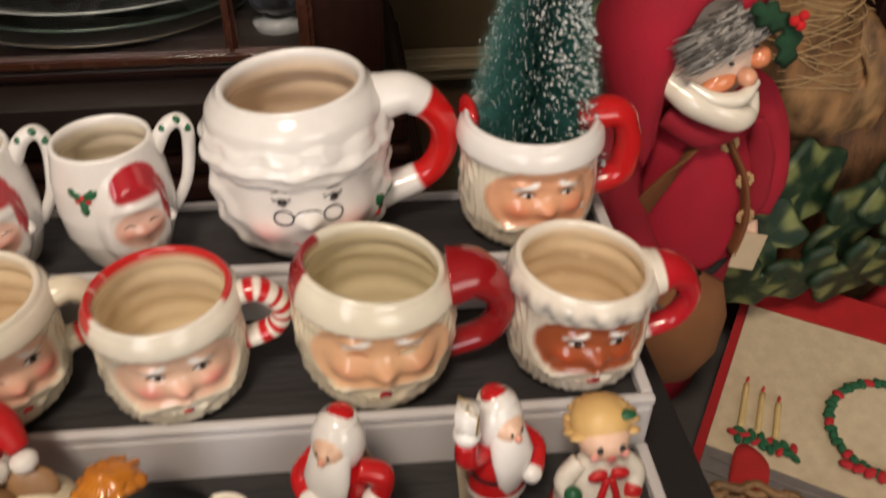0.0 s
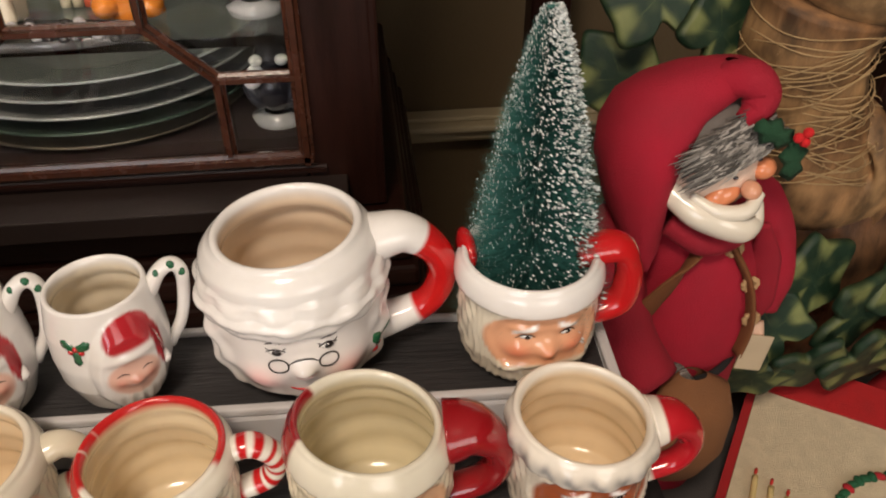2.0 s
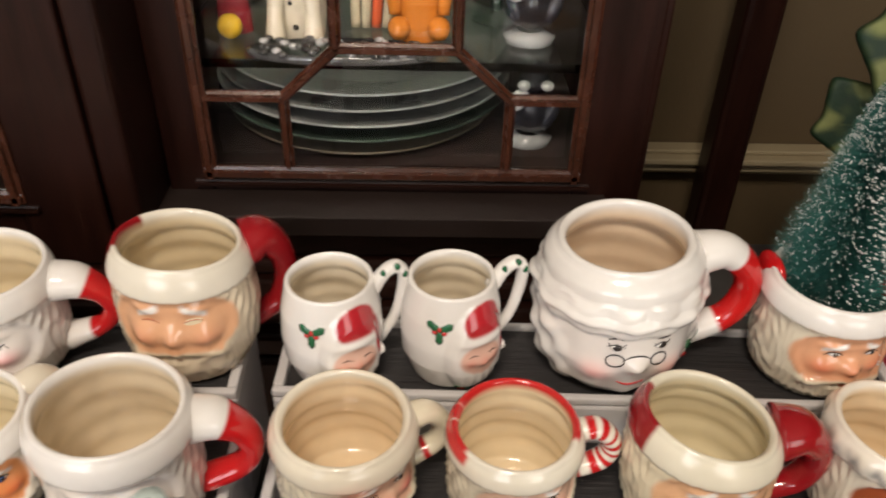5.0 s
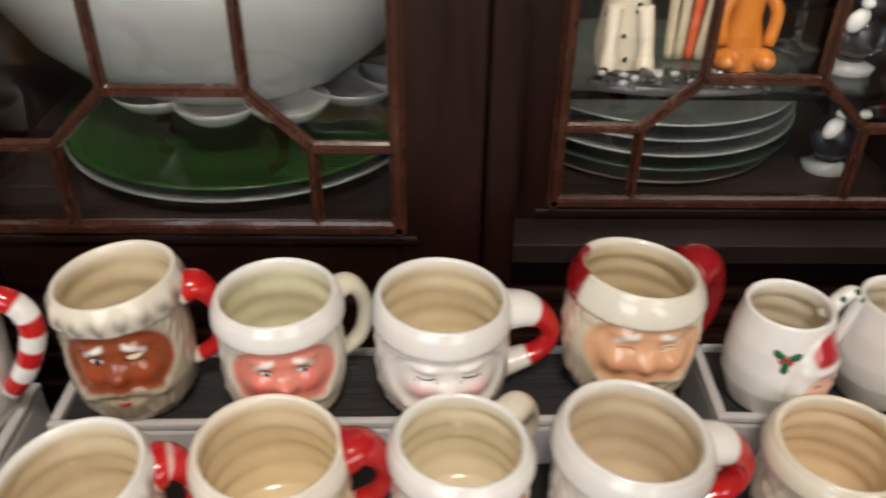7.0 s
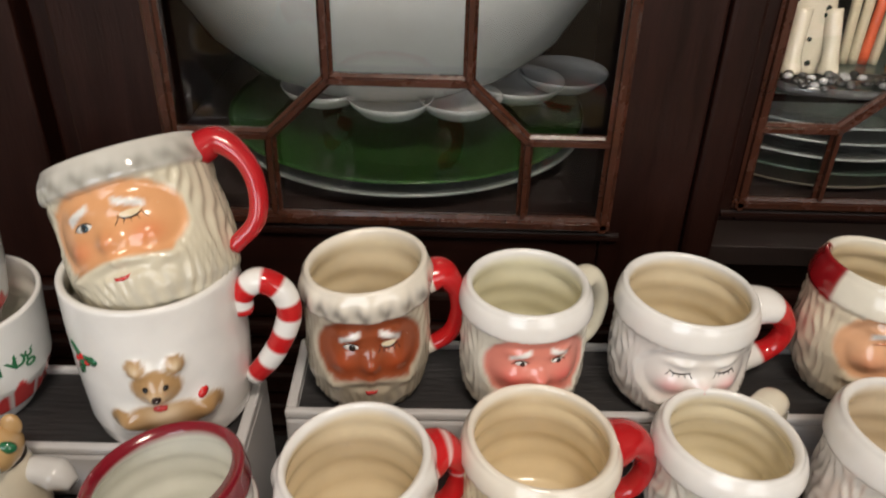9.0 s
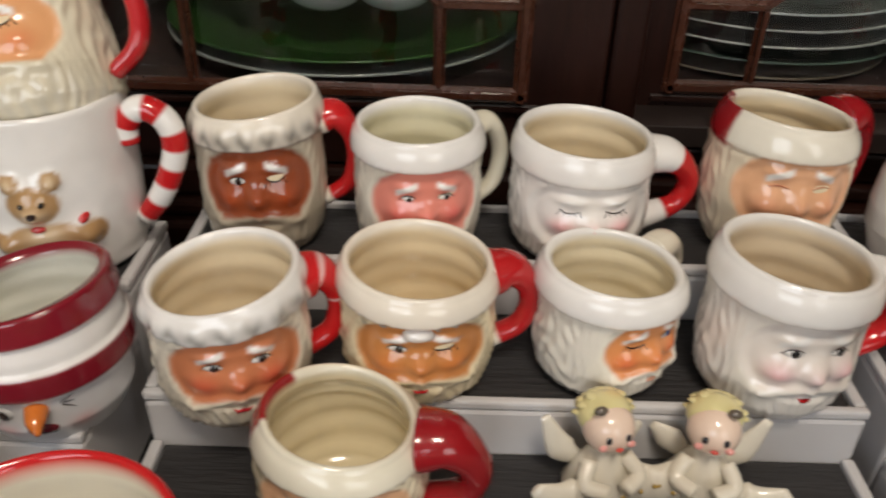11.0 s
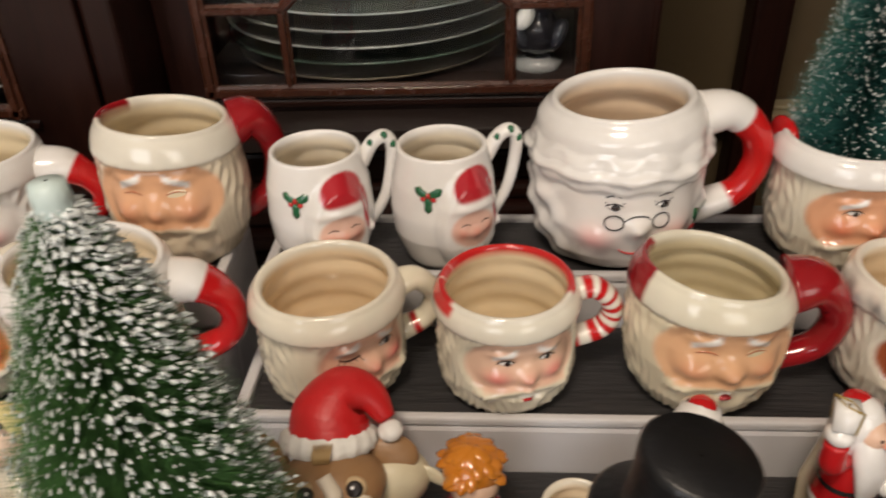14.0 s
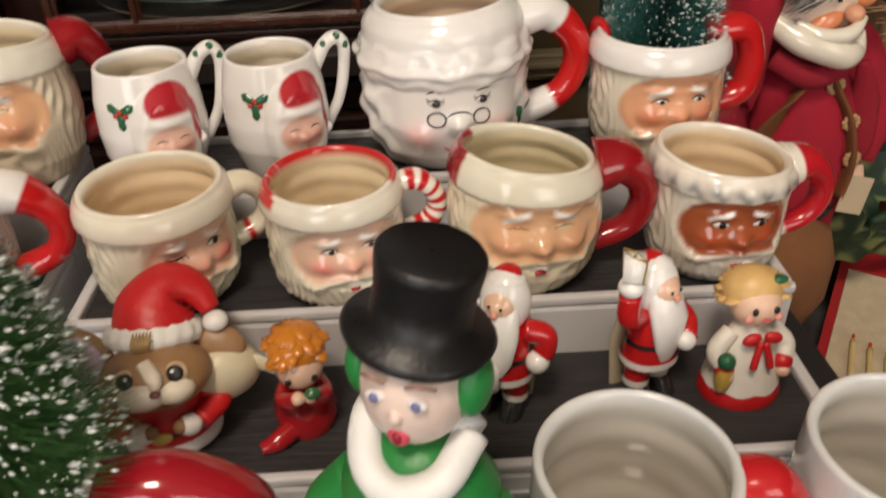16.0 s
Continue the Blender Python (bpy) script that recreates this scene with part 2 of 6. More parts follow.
structure(block("floor", -2.6, -2.2, -0.05, 2.0, 1.3, 0, FLOOR, 0), "brown oak floor")
structure(block("ceiling", -2.6, -2.2, 2.42, 2.0, 1.3, 2.47, CEILING, 0), "off-white painted ceiling")
structure(block("wall_north", -2.6, 0.99, 0.0, 2.0, 1.09, 2.42, WALL, 0), "olive brown painted wall behind the cabinet")
structure(block("wall_east", 1.9, -2.1, 0, 2.0, 0.98, 2.42, WALL, 0), "olive brown painted wall")
structure(block("wall_west", -2.6, -2.1, 0, -2.5, 0.98, 2.42, WALL_LIGHT, 0), "cream painted wall")
bm = bmesh.new()
for x0, x1, z0, z1 in ((-2.49, -1.95, 0, 2.42), (-0.55, 0.25, 0, 2.42), (1.65, 1.89, 0, 2.42), (-1.95, -0.55, 0, 0.85), (0.25, 1.65, 0, 0.85), (-1.95, -0.55, 2.25, 2.42), (0.25, 1.65, 2.25, 2.42)):
    box_bm(x0, -2.2, z0, x1, -2.1, z1, 0, bm)
structure(part("wall_south", bm, WALL_LIGHT), "cream painted wall with two window openings")
for x0 in (-1.95, 0.25):
    w = tagged(new("window_1" if x0 < 0 else "window_2"), "white framed window with a clear pane", kind="structure")
    for nm, q in (("window_frame", (x0, x0 + 0.05, 0.85, 2.25)), ("window_frame", (x0 + 1.35, x0 + 1.4, 0.85, 2.25)), ("window_frame", (x0 + 0.05, x0 + 1.35, 2.2, 2.25)), ("window_sill", (x0 + 0.05, x0 + 1.35, 0.85, 0.9))):
        block(nm, q[0], -2.18, q[2], q[1], -2.12, q[3], TRIM, 0.004, w)
    pane = block("pane", x0 + 0.05, -2.155, 0.9, x0 + 1.35, -2.15, 2.2, GLASS, 0, w)
    pane.visible_shadow = False
# chair rail on the far wall
rail = new("trim")
structure(rail, "cream moulded chair rail on the wall")
for z0, z1, y0 in ((0.716, 0.724, 0.972), (0.724, 0.738, 0.962), (0.738, 0.746, 0.952), (0.746, 0.752, 0.966)):
    block("moulding", -0.02, y0, z0, 1.89, 0.988, z1, TRIM, 0.002, rail)
# ceiling lamp that lights the table
cl = thing("ceiling_light", (-0.35, -0.45, 2.42), "round white ceiling lamp with a metal rim", "lamp")
Sculpt().loft([(0, 0, 0, 0.2, 0.2), (0, 0, -0.025, 0.2, 0.2), (0, 0, -0.03, 0.19, 0.19), (0, 0, -0.001, 0.185, 0.185)], (0.5, 0.48, 0.42)).make("rim", BISQUE, cl)

# ---------------------------------------------------------------- table and the stepped shelves
TABLE, MATS = 0.7985, (0.890, 0.8595, 0.829)
table = thing("table", (0, 0, 0), "long table under a dark cloth that holds the shelves", "table")
part("tabletop", box_bm(-1.25, -0.12, TABLE - 0.03, 0.125, 0.484, TABLE, 0.004), CLOTH, table, "dark cloth-covered tabletop")
for x in (-1.2, 0.07):
    for y in (-0.06, 0.43):
        block("leg", x - 0.025, y - 0.025, 0, x + 0.025, y + 0.025, TABLE - 0.03, MAHOGANY, 0.003, table)


def stepped_shelf(x0, x1, lip, yaw, label):
    """Three white plastic tiers with raised lips and charcoal liners; lip: the front y of the top tier."""
    w, deep = x1 - x0, 0.0752
    s = thing("stepped_shelf", ((x0 + x1) / 2, lip, TABLE), label, "shelf riser", "stepped shelves on the table", yaw)
    h = w / 2
    for k, z in enumerate(MATS):
        zz, y0 = z - TABLE, -deep * k
        y1 = y0 + (0.064 if k == 0 else 0.0748)
        bm = box_bm(-h, y0, 0.0, h, y1, zz - 0.002, 0.0025)
        part("tier", bm, PLASTIC, s)
        # lips round the liner
        lipz = zz + 0.0035
        for q in ((-h, y0, h, y0 + 0.005), (-h, y0 + 0.0052, -h + 0.006, y1 - 0.0002), (h - 0.006, y0 + 0.0052, h, y1 - 0.0002)):
            part("lip", box_bm(q[0], q[1], zz - 0.0018, q[2], q[3], lipz, 0.0014), PLASTIC, s)
        if k == 0:
            part("lip", box_bm(-h + 0.0062, y1 - 0.004, zz - 0.0018, h - 0.0062, y1, lipz, 0.0014), PLASTIC, s)
        back = y1 - 0.0045 if k == 0 else y1 - 0.0005
        part("liner", box_bm(-h + 0.0065, y0 + 0.0055, zz - 0.0018, h - 0.0065, back, zz, 0.0004), MAT, s, "charcoal ribbed liner")
        # ribbed front edge
        if k == 2:
            for r in range(2):
                part("rib", box_bm(-h + 0.004, y0 - 0.0022, 0.006 + r * 0.010, h - 0.004, y0 - 0.0002, 0.009 + r * 0.010, 0.0006), PLASTIC, s)
    return s


stepped_shelf(-0.268, 0.088, 0.4095, -1.5, "white plastic three-step shelf with charcoal liners")
stepped_shelf(-0.639, -0.287, 0.4095, 1.0, "white plastic three-step shelf with charcoal liners")
stepped_shelf(-1.01, -0.655, 0.3760, 0.4, "white plastic three-step shelf with charcoal liners")


# ---------------------------------------------------------------- mugs
class Mug:
    """A thrown cup with a modelled front. Angles in degrees from the face, heights from 0 to 1."""

    def __init__(self, name, place, yaw, height, rim, label, profile, relief=None, paint=None, glaze=INNER, rimcol=None,
                 wall=0.0035, tilt=0.0, tilt_dir=90.0, group="mugs on the stepped shelves", nu=160, nv=64, lean=(0, 0, 0)):
        self.h, self.rim, self.relief, self.tilt, self.tilt_dir = height, rim, relief, tilt, tilt_dir
        self.prof = np.array(profile, float)
        glaze = np.minimum(np.array(glaze) * np.array([1.22, 1.14, 1.06]), 0.82)
        self.thing = new(name)
        self.thing.empty_display_size = 0.02
        self.thing.matrix_world = pose(*place, lean[0], lean[1], yaw)
        tagged(self.thing, label, "mug", group)
        th = (np.arange(nu) / nu * 360 - 180)
        v = np.linspace(0, 1, nv)
        TH, V = np.meshgrid(th, v, indexing="ij")
        P = self.at(TH, V)
        col = np.broadcast_to(np.array(WHITE), (*TH.shape, 3)).copy()
        if paint:
            col = paint(TH, V, col)
        # rounded rim, then the inside with its throwing rings
        top = P[:, -1]
        n = top * np.array([1, 1, 0])
        n = n / np.linalg.norm(n, axis=1)[:, None]
        ring, rc = [], []
        for a in (30, 60, 90, 120, 150):
            ring.append(top - n * wall / 2 * (1 - math.cos(radians(a))) + np.array([0, 0, wall * 0.55 * math.sin(radians(a))]))
            rc.append(col[:, -1] if rimcol is None else rimcol(th) if callable(rimcol) else np.broadcast_to(np.array(rimcol), (nu, 3)))
        vin = np.linspace(1, 0.07, 26)
        for k, q in enumerate(vin):
            p = self.at(th, np.full(nu, q), plain=True)
            inset = wall + 0.0006 * math.sin(k * 1.15) + 0.0008 * np.sin(np.radians(th * 2 + k * 20))
            r = np.linalg.norm(p[:, :2], axis=1)
            f = np.minimum((r - inset) / r, 1)
            lim = np.linalg.norm(top[:, :2], axis=1) - wall
            f = np.where(q > 0.86, np.minimum(f, lim / r * (1 - 0.0 * q)), f)
            ring.append(p * np.stack([f, f, np.ones(nu)], -1))
            mixin = soft(np.full(nu, 0.965 - q), 0.045)
            rc.append(blend(np.array(rc[4]), glaze, mixin))
        last = ring[-1]
        for f in (0.6, 0.02):
            ring.append(last * np.array([f, f, 1.0]))
            rc.append(np.broadcast_to(np.array(glaze) * 0.93, (nu, 3)))
        bottom = P[:, 0]
        P = np.concatenate([(bottom * np.array([0.02, 0.02, 1]))[:, None], (bottom * np.array([0.7, 0.7, 1]))[:, None], P, np.stack(ring, 1)], 1)
        C = np.concatenate([col[:, :1], col[:, :1], col, np.stack(rc, 1)], 1)
        self.body = Sculpt().grid(P, C).make("body", GLAZE, self.thing)

    def at(self, th, v, plain=False, lift=0.0):
        """The surface point at an angle and a height."""
        th, v = np.asarray(th, float), np.asarray(v, float)
        r = np.interp(v, self.prof[:, 0], self.prof[:, 1]) * self.rim
        if self.relief is not None and not plain:
            r = r + self.relief(th, v)
        r = r + lift
        a = np.radians(th)
        x, y = np.sin(a) * r, -np.cos(a) * r
        z = v * self.h + self.tilt * v ** 3 * np.cos(np.radians(th - self.tilt_dir))
        return np.stack([x, y, z], -1)

    def handle(self, th, lo, hi, out, radii, cols, flat=1.25, mid=0.0, name="handle", label="", inset=0.001, drop=0.0, tail=False):
        """A strap from the height hi out and round to the height lo."""
        a = radians(th)
        d = np.array([math.sin(a), -math.cos(a), 0])
        side = np.array([math.cos(a), math.sin(a), 0])
        p, q = self.at(th, hi, plain=True), self.at(th, lo, plain=True)
        r0, r1 = np.linalg.norm(p[:2]), np.linalg.norm(q[:2])
        z0, z1 = hi * self.h, lo * self.h
        R = max(r0, r1)
        pts = [d * (r0 - inset) + [0, 0, z0], d * (R + out * 0.45) + [0, 0, z0 + 0.001 - drop * 0.2], d * (R + out * 0.88) + [0, 0, z0 * 0.8 + z1 * 0.2 - drop],
               d * (R + out) + [0, 0, (z0 + z1) / 2 + mid], d * (R + out * 0.72) + [0, 0, z0 * 0.18 + z1 * 0.82], d * (r1 - inset) + [0, 0, z1]]
        if tail:
            dz = z0 - z1
            pts = [d * (r0 - inset) + [0, 0, z0], d * (R + out * 0.42) + [0, 0, z0 - 0.04 * dz], d * (R + out * 0.84) + [0, 0, z0 - 0.24 * dz],
                   d * (R + out) + [0, 0, z0 - 0.52 * dz], d * (R + out * 0.74) + [0, 0, z0 - 0.82 * dz], d * (r1 - inset) + [0, 0, z1]]
        s = Sculpt().tube(pts, np.asarray(radii) * 0.86, cols, flat=flat, nu=18, steps=9, up=tuple(side))
        return s.make(name, GLAZE, self.thing, label)

    def decal(self, name, outline, col, lift=0.0004, dome=0.0006, label=""):
        """A painted or raised patch; outline in (degrees, height)."""
        o = np.array(outline, float)
        c = o.mean(0)
        rings = [c + (o - c) * f for f in (0.02, 0.5, 1.0)]
        P = np.stack([self.at(q[:, 0], q[:, 1], lift=lift + dome * w) for q, w in zip(rings, (1, 0.75, 0))] + [self.at(o[:, 0], o[:, 1], lift=-0.0006)], 1)
        return Sculpt().grid(P[::-1], col).make(name, GLAZE, self.thing, label)

    def oval(self, name, th, v, rx, rv, col, turn=0.0, n=16, lift=0.0004, dome=0.0006, label=""):
        a = np.linspace(0, 2 * np.pi, n, endpoint=False)
        t = radians(turn)
        x, y = np.cos(a), np.sin(a)
        k = self.h / (self.rim * radians(1))
        u = rx * x * math.cos(t) - rv * k * y * math.sin(t)
        w = rx / k * x * math.sin(t) + rv * y * math.cos(t)
        return self.decal(name, np.stack([th + u, v + w], -1), col, lift, dome, label)

    def stroke(self, name, pts, width, col, label=""):
        """A thin painted line on the glaze."""
        p = [self.at(a, b, lift=0.0003) for a, b in pts]
        return Sculpt().tube(p, np.array([width * 0.5] + [width] * (len(p) - 2) + [width * 0.4]), col, nu=6, steps=5).make(name, GLAZE, self.thing, label)

    def holly(self, th, v, size, turns=(150, 30, 270), berries=3):
        for t in turns:
            a = radians(t)
            k = self.h / (self.rim * radians(1))
            pts = []
            for q in np.linspace(0, 2 * np.pi, 20, endpoint=False):
                u = size * (0.95 + 0.95 * math.cos(q))
                w = size * 0.62 * math.sin(q) * (1 - 0.35 * abs(math.sin(3 * q)))
                pts.append((th + (u * math.cos(a) - w * math.sin(a)) / (self.rim * radians(1)), v + (u * math.sin(a) + w * math.cos(a)) / self.h))
            self.decal("leaf", pts, GREEN, dome=0.0003)
        for k in range(berries):
            self.oval("berry", th + (k - 1) * size * 0.6 / (self.rim * radians(1)), v + (0.2 if k == 1 else -0.2) * size / self.h, size * 0.32 / (self.rim * radians(1)), size * 0.32 / self.h, RED, dome=0.0008)


def face_relief(brim=(0.82, 0.99, 0.0025), fw=55, fc=0.555, fh=0.29, nose=0.0055, beard=0.0005, strands=34, cheek=0.0025, curl=0.0, hem=0.0, k=1.0):
    """Brim, brows, nose, cheeks, moustache and beard of a moulded front."""

    def relief(th, v):
        b0, b1, bh = brim
        q = np.clip((v - b0) / (b1 - b0), 0, 1) ** 0.62
        s = np.clip(1 - (2 * q - 1) ** 2, 0, 1) ** 0.5
        r = bh * s * (1 + curl * np.sin(np.radians(th * 13 + 80 * v)) * 0.35)
        e = 1 - (th / fw) ** 2 - ((v - fc) / fh) ** 2
        face = soft(e, 0.3) * (v < b0)
        r = r - 0.0022 * k * face
        low = soft(b0 - v, 0.08) * (1 - face)
        warp = 3.0 * np.sin(np.radians(th * 3.0) + 2) + 2.0 * np.sin(np.radians(th * 7.0)) + 3.5 * np.sin(v * 8 + np.radians(th * 4))
        r = r + 1.15 * beard * low * (0.55 * np.sin(np.radians(th * 44) + warp) + 0.5 * np.sin(np.radians(th * 27) + warp * 1.7) + 0.22 * np.sin(np.radians(th * 11) + warp) * np.sin(v * 21 + warp * 0.6))
        r = r + nose * k * hump(th, v, 0, fc - 0.075, 8, 0.075)
        r = r + cheek * k * (hump(th, v, 25, fc - 0.085, 12, 0.075) + hump(th, v, -25, fc - 0.085, 12, 0.075))
        r = r - 0.0010 * k * (hump(th, v, 17, fc + 0.045, 8, 0.035) + hump(th, v, -17, fc + 0.045, 8, 0.035))
        r = r + 0.0022 * k * (hump(th, v, 19, fc + 0.135, 12, 0.035) + hump(th, v, -19, fc + 0.135, 12, 0.035))
        for sgn in (-1, 1):
            arc = fc - 0.205 - 0.0018 * (abs(th) - 10) * (th * sgn > 0)
            r = r + 0.0032 * k * np.exp(-((v - arc) / 0.042) ** 2) * soft(th * sgn + 1, 5) * soft(38 - th * sgn, 16)
        r = r - 0.0015 * k * hump(th, v, 0, fc - 0.245, 7, 0.02)
        return r

    return relief


def face_paint(skin, base=CREAM, brim=(0.825, 1.0), brimcol=WHITE, fw=55, fc=0.555, fh=0.29, blush=ROSE, blushk=0.8, fringe=None, hatcol=None, hat=None, browcol=WHITE):
    def paint(th, v, col):
        col = blend(col, base, np.ones_like(th))
        n = 0.04 * np.sin(np.radians(th * 23)) + 0.03 * np.sin(np.radians(th * 41 + 50))
        e = 1 - (th / fw) ** 2 - ((v - fc + 0.02 * n) / fh) ** 2 + n * 0.6
        must = fc - 0.185 - 0.0016 * np.clip(abs(th) - 8, 0, 60)
        face = soft(e, 0.14) * soft(v - must, 0.02) * soft(brim[0] - v + 0.01, 0.02)
        col = blend(col, skin, face)
        for s in (-25, 25):
            col = blend(col, blush, blushk * hump(th, v, s, fc - 0.085, 11, 0.07) * face)
        col = blend(col, blush, blushk * 0.6 * hump(th, v, 0, fc - 0.08, 6, 0.06) * face)
        for s in (-1, 1):
            arc = fc + 0.165 - 0.0034 * np.clip(abs(th) - 8, 0, 30)
            col = blend(col, browcol, soft(0.024 - abs(v - arc), 0.012) * soft(10 - abs(th * s - 19), 4) * soft(th * s - 2, 3))
        b = soft(v - brim[0], 0.02)
        col = blend(col, brimcol, b)
        if fringe is not None:
            tone = np.array(fringe) * 0.6
            col = blend(col, tone, 0.9 * np.exp(-((v - brim[0] - 0.055 - 0.3 * n) / 0.055) ** 2) * (0.72 + 0.28 * np.sin(np.radians(th * 19) + 25 * v)) * soft(95 - abs(th), 40))
            col = blend(col, fringe, 0.5 * soft(0.2 - v, 0.15) * (0.6 + 0.4 * np.sin(np.radians(th * 30))))
        if hat is not None:
            a0, a1, v0 = hat
            inside = soft(th - a0, 4) * soft(a1 - th, 4) * soft(v - v0, 0.03)
            col = blend(col, hatcol or RED, inside)
        return col

    return paint


def chipped_rim(th):
    n = np.sin(np.radians(th * 17)) + np.sin(np.radians(th * 31 + 40)) + 0.8 * np.sin(np.radians(th * 53 + 10))
    mask = soft(abs(th + 8) - 62, 6) * soft(n + 2.35, 0.25)
    return blend(np.broadcast_to(np.array((0.78, 0.74, 0.64)), (len(th), 3)), (0.54, 0.02, 0.02), mask)


POT = [(0, 0.70), (0.03, 0.79), (0.12, 0.90), (0.3, 0.965), (0.5, 0.965), (0.7, 0.945), (0.78, 0.955), (1, 0.925)]
TAPER = [(0, 0.68), (0.04, 0.79), (0.2, 0.955), (0.45, 1.03), (0.62, 1.03), (0.72, 1.0), (0.78, 1.01), (0.86, 0.965), (1, 0.90)]


def eyes(m, kind, fc=0.555, spread=18, iris=INK, size=1.0):
    """Painted eyes and lashes: open, wink, shut or slit."""
    up = fc + 0.05
    for s in (-1, 1):
        t = s * spread
        shut = kind == "shut" or (kind == "wink" and s > 0) or (kind == "winkleft" and s < 0)
        if shut:
            m.stroke("eyelid_line", [(t - 9, up + 0.012), (t - 4, up - 0.014), (t + 3, up - 0.016), (t + 9, up + 0.008)], 0.00042, (0.03, 0.015, 0.012))
            for q in (-8, -4, 0, 4, 8):
                m.stroke("eyelash", [(t + q, up - 0.012 + 0.0015 * abs(q)), (t + q * 1.25, up - 0.03), (t + q * 1.4, up - 0.042)], 0.00022, (0.03, 0.015, 0.012))
        elif kind == "crease":
            m.stroke("eyelid_line", [(t - 8, up - 0.004), (t, up + 0.008), (t + 8, up - 0.004)], 0.0005, (0.45, 0.16, 0.08))
        else:
            m.oval("eye", t, up, 7.4 * size, 0.024 * size, (0.78, 0.76, 0.72), turn=0)
            m.oval("iris", t + 1.2, up - 0.002, 3.4 * size, 0.024 * size, (0.012, 0.01, 0.01) if iris is INK else iris, lift=0.0009)
            m.oval("pupil", t + 1.4, up, 1.8 * size, 0.015 * size, (0.005, 0.005, 0.005), lift=0.0014, dome=0.0003)
            m.stroke("eyelid_line", [(t - s * 7.5, up + 0.008), (t - s * 3, up + 0.025), (t + s * 4, up + 0.020), (t + s * 9, up - 0.010)], 0.00036, (0.03, 0.015, 0.012))


def mouth(m, v=0.245, w=6, col=RED):
    m.decal("mouth", [(-w, v + 0.02), (-w * 0.4, v + 0.012), (0, v + 0.016), (w * 0.4, v + 0.012), (w, v + 0.02), (w * 0.7, v - 0.002), (0, v - 0.012), (-w * 0.7, v - 0.002)], col, dome=0.0006)


def tail_red(start=0.25, white=WHITE, red=RED):
    return lambda s: white if s < start or s > 0.93 else red


T1, T2, T3 = MATS
H_RED = [0.0105, 0.0092, 0.0075, 0.0065, 0.0062, 0.006]

# -- top step of the left-hand riser
m = Mug("face_mug", (-0.5955, 0.438, T1), 8, 0.0815, 0.0352, "brown winking bearded face mug with silver-grey fur brim", POT,
        face_relief(curl=0.8), face_paint(BROWN, (0.50, 0.44, 0.34), brimcol=CREAM, fringe=(0.25, 0.23, 0.20), blush=(0.40, 0.07, 0.02)), rimcol=CREAM, tilt=0.003)
m.handle(92, 0.26, 0.86, 0.017, [0.0105, 0.009, 0.0062, 0.0056, 0.0054, 0.005], tail_red(0.08, CREAM, RED), label="red handle like a cap's tail")
eyes(m, "wink"); mouth(m)
m = Mug("face_mug", (-0.5105, 0.4345, T1), 12, 0.0730, 0.0352, "cream glazed mug with a pink bearded face and a white brim", POT,
        face_relief(brim=(0.82, 0.99, 0.0025)), face_paint((0.72, 0.25, 0.19), (0.72, 0.68, 0.58), brim=(0.825, 1.0), blush=(0.72, 0.14, 0.12)), glaze=(0.70, 0.68, 0.54))
m.handle(105, 0.28, 0.90, 0.016, [0.008, 0.0065, 0.0055, 0.0052, 0.005, 0.005], lambda s: (0.66, 0.62, 0.50), label="plain cream loop handle")
eyes(m, "open", size=0.75); mouth(m, 0.245, 5)
m = Mug("face_mug", (-0.4225, 0.441, T1), 6, 0.0670, 0.0390, "white glazed mug with a sleeping face and cap-tail handle", POT,
        face_relief(fc=0.52, brim=(0.79, 0.99, 0.0020), fw=55, beard=0.0006, curl=0.1), face_paint(fc=0.52, skin=(0.80, 0.76, 0.72), base=(0.80, 0.77, 0.73), blush=(0.85, 0.36, 0.38), blushk=0.7), rimcol=WHITE, tilt=-0.002)
m.handle(94, 0.20, 0.80, 0.026, [0.0125, 0.0110, 0.0078, 0.0064, 0.0062, 0.009], lambda s: WHITE if s < 0.27 or s > 0.86 else RED, tail=True, label="white and red cap-tail handle")
eyes(m, "shut", 0.52, 20)
m = Mug("face_mug", (-0.3155, 0.4500, T1), 2, 0.0790, 0.0372, "tall glazed mug with a peach smiling bearded face and red cap", TAPER,
        face_relief(fc=0.60, fw=50, beard=0.0006, strands=34, cheek=0.004), face_paint(fc=0.60, skin=(0.76, 0.42, 0.24), base=(0.76, 0.66, 0.50), brim=(0.825, 1.0), brimcol=(0.78, 0.74, 0.64), blush=(0.74, 0.30, 0.18), blushk=0.5, hat=(-128, -68, 0.80), hatcol=DEEPRED), glaze=(0.66, 0.60, 0.44), tilt=0.004, tilt_dir=-60)
m.handle(112, 0.20, 0.88, 0.020, [0.0150, 0.0125, 0.0092, 0.0080, 0.0075, 0.0075], lambda s: DEEPRED, label="dark red handle")
eyes(m, "crease", 0.60)

# -- middle step of the left-hand riser
m = Mug("face_mug", (-0.5925, 0.3420, T2), 20, 0.0690, 0.0375, "glazed mug with a ruddy bearded face and grey-tipped fur brim", POT,
        face_relief(curl=0.9, beard=0.0009), face_paint((0.56, 0.20, 0.09), (0.72, 0.66, 0.54), brimcol=WHITE, fringe=(0.42, 0.41, 0.38), blush=(0.62, 0.10, 0.05)), glaze=(0.66, 0.60, 0.45), tilt=0.004)
m.handle(92, 0.25, 0.86, 0.016, [0.0130, 0.0098, 0.0072, 0.0062, 0.0058, 0.006], lambda s: CREAM if s < 0.04 else ((0.7, 0.5, 0.48) if 0.3 < (s * 7) % 1 < 0.42 and s < 0.6 else RED), label="red handle with white wear marks")
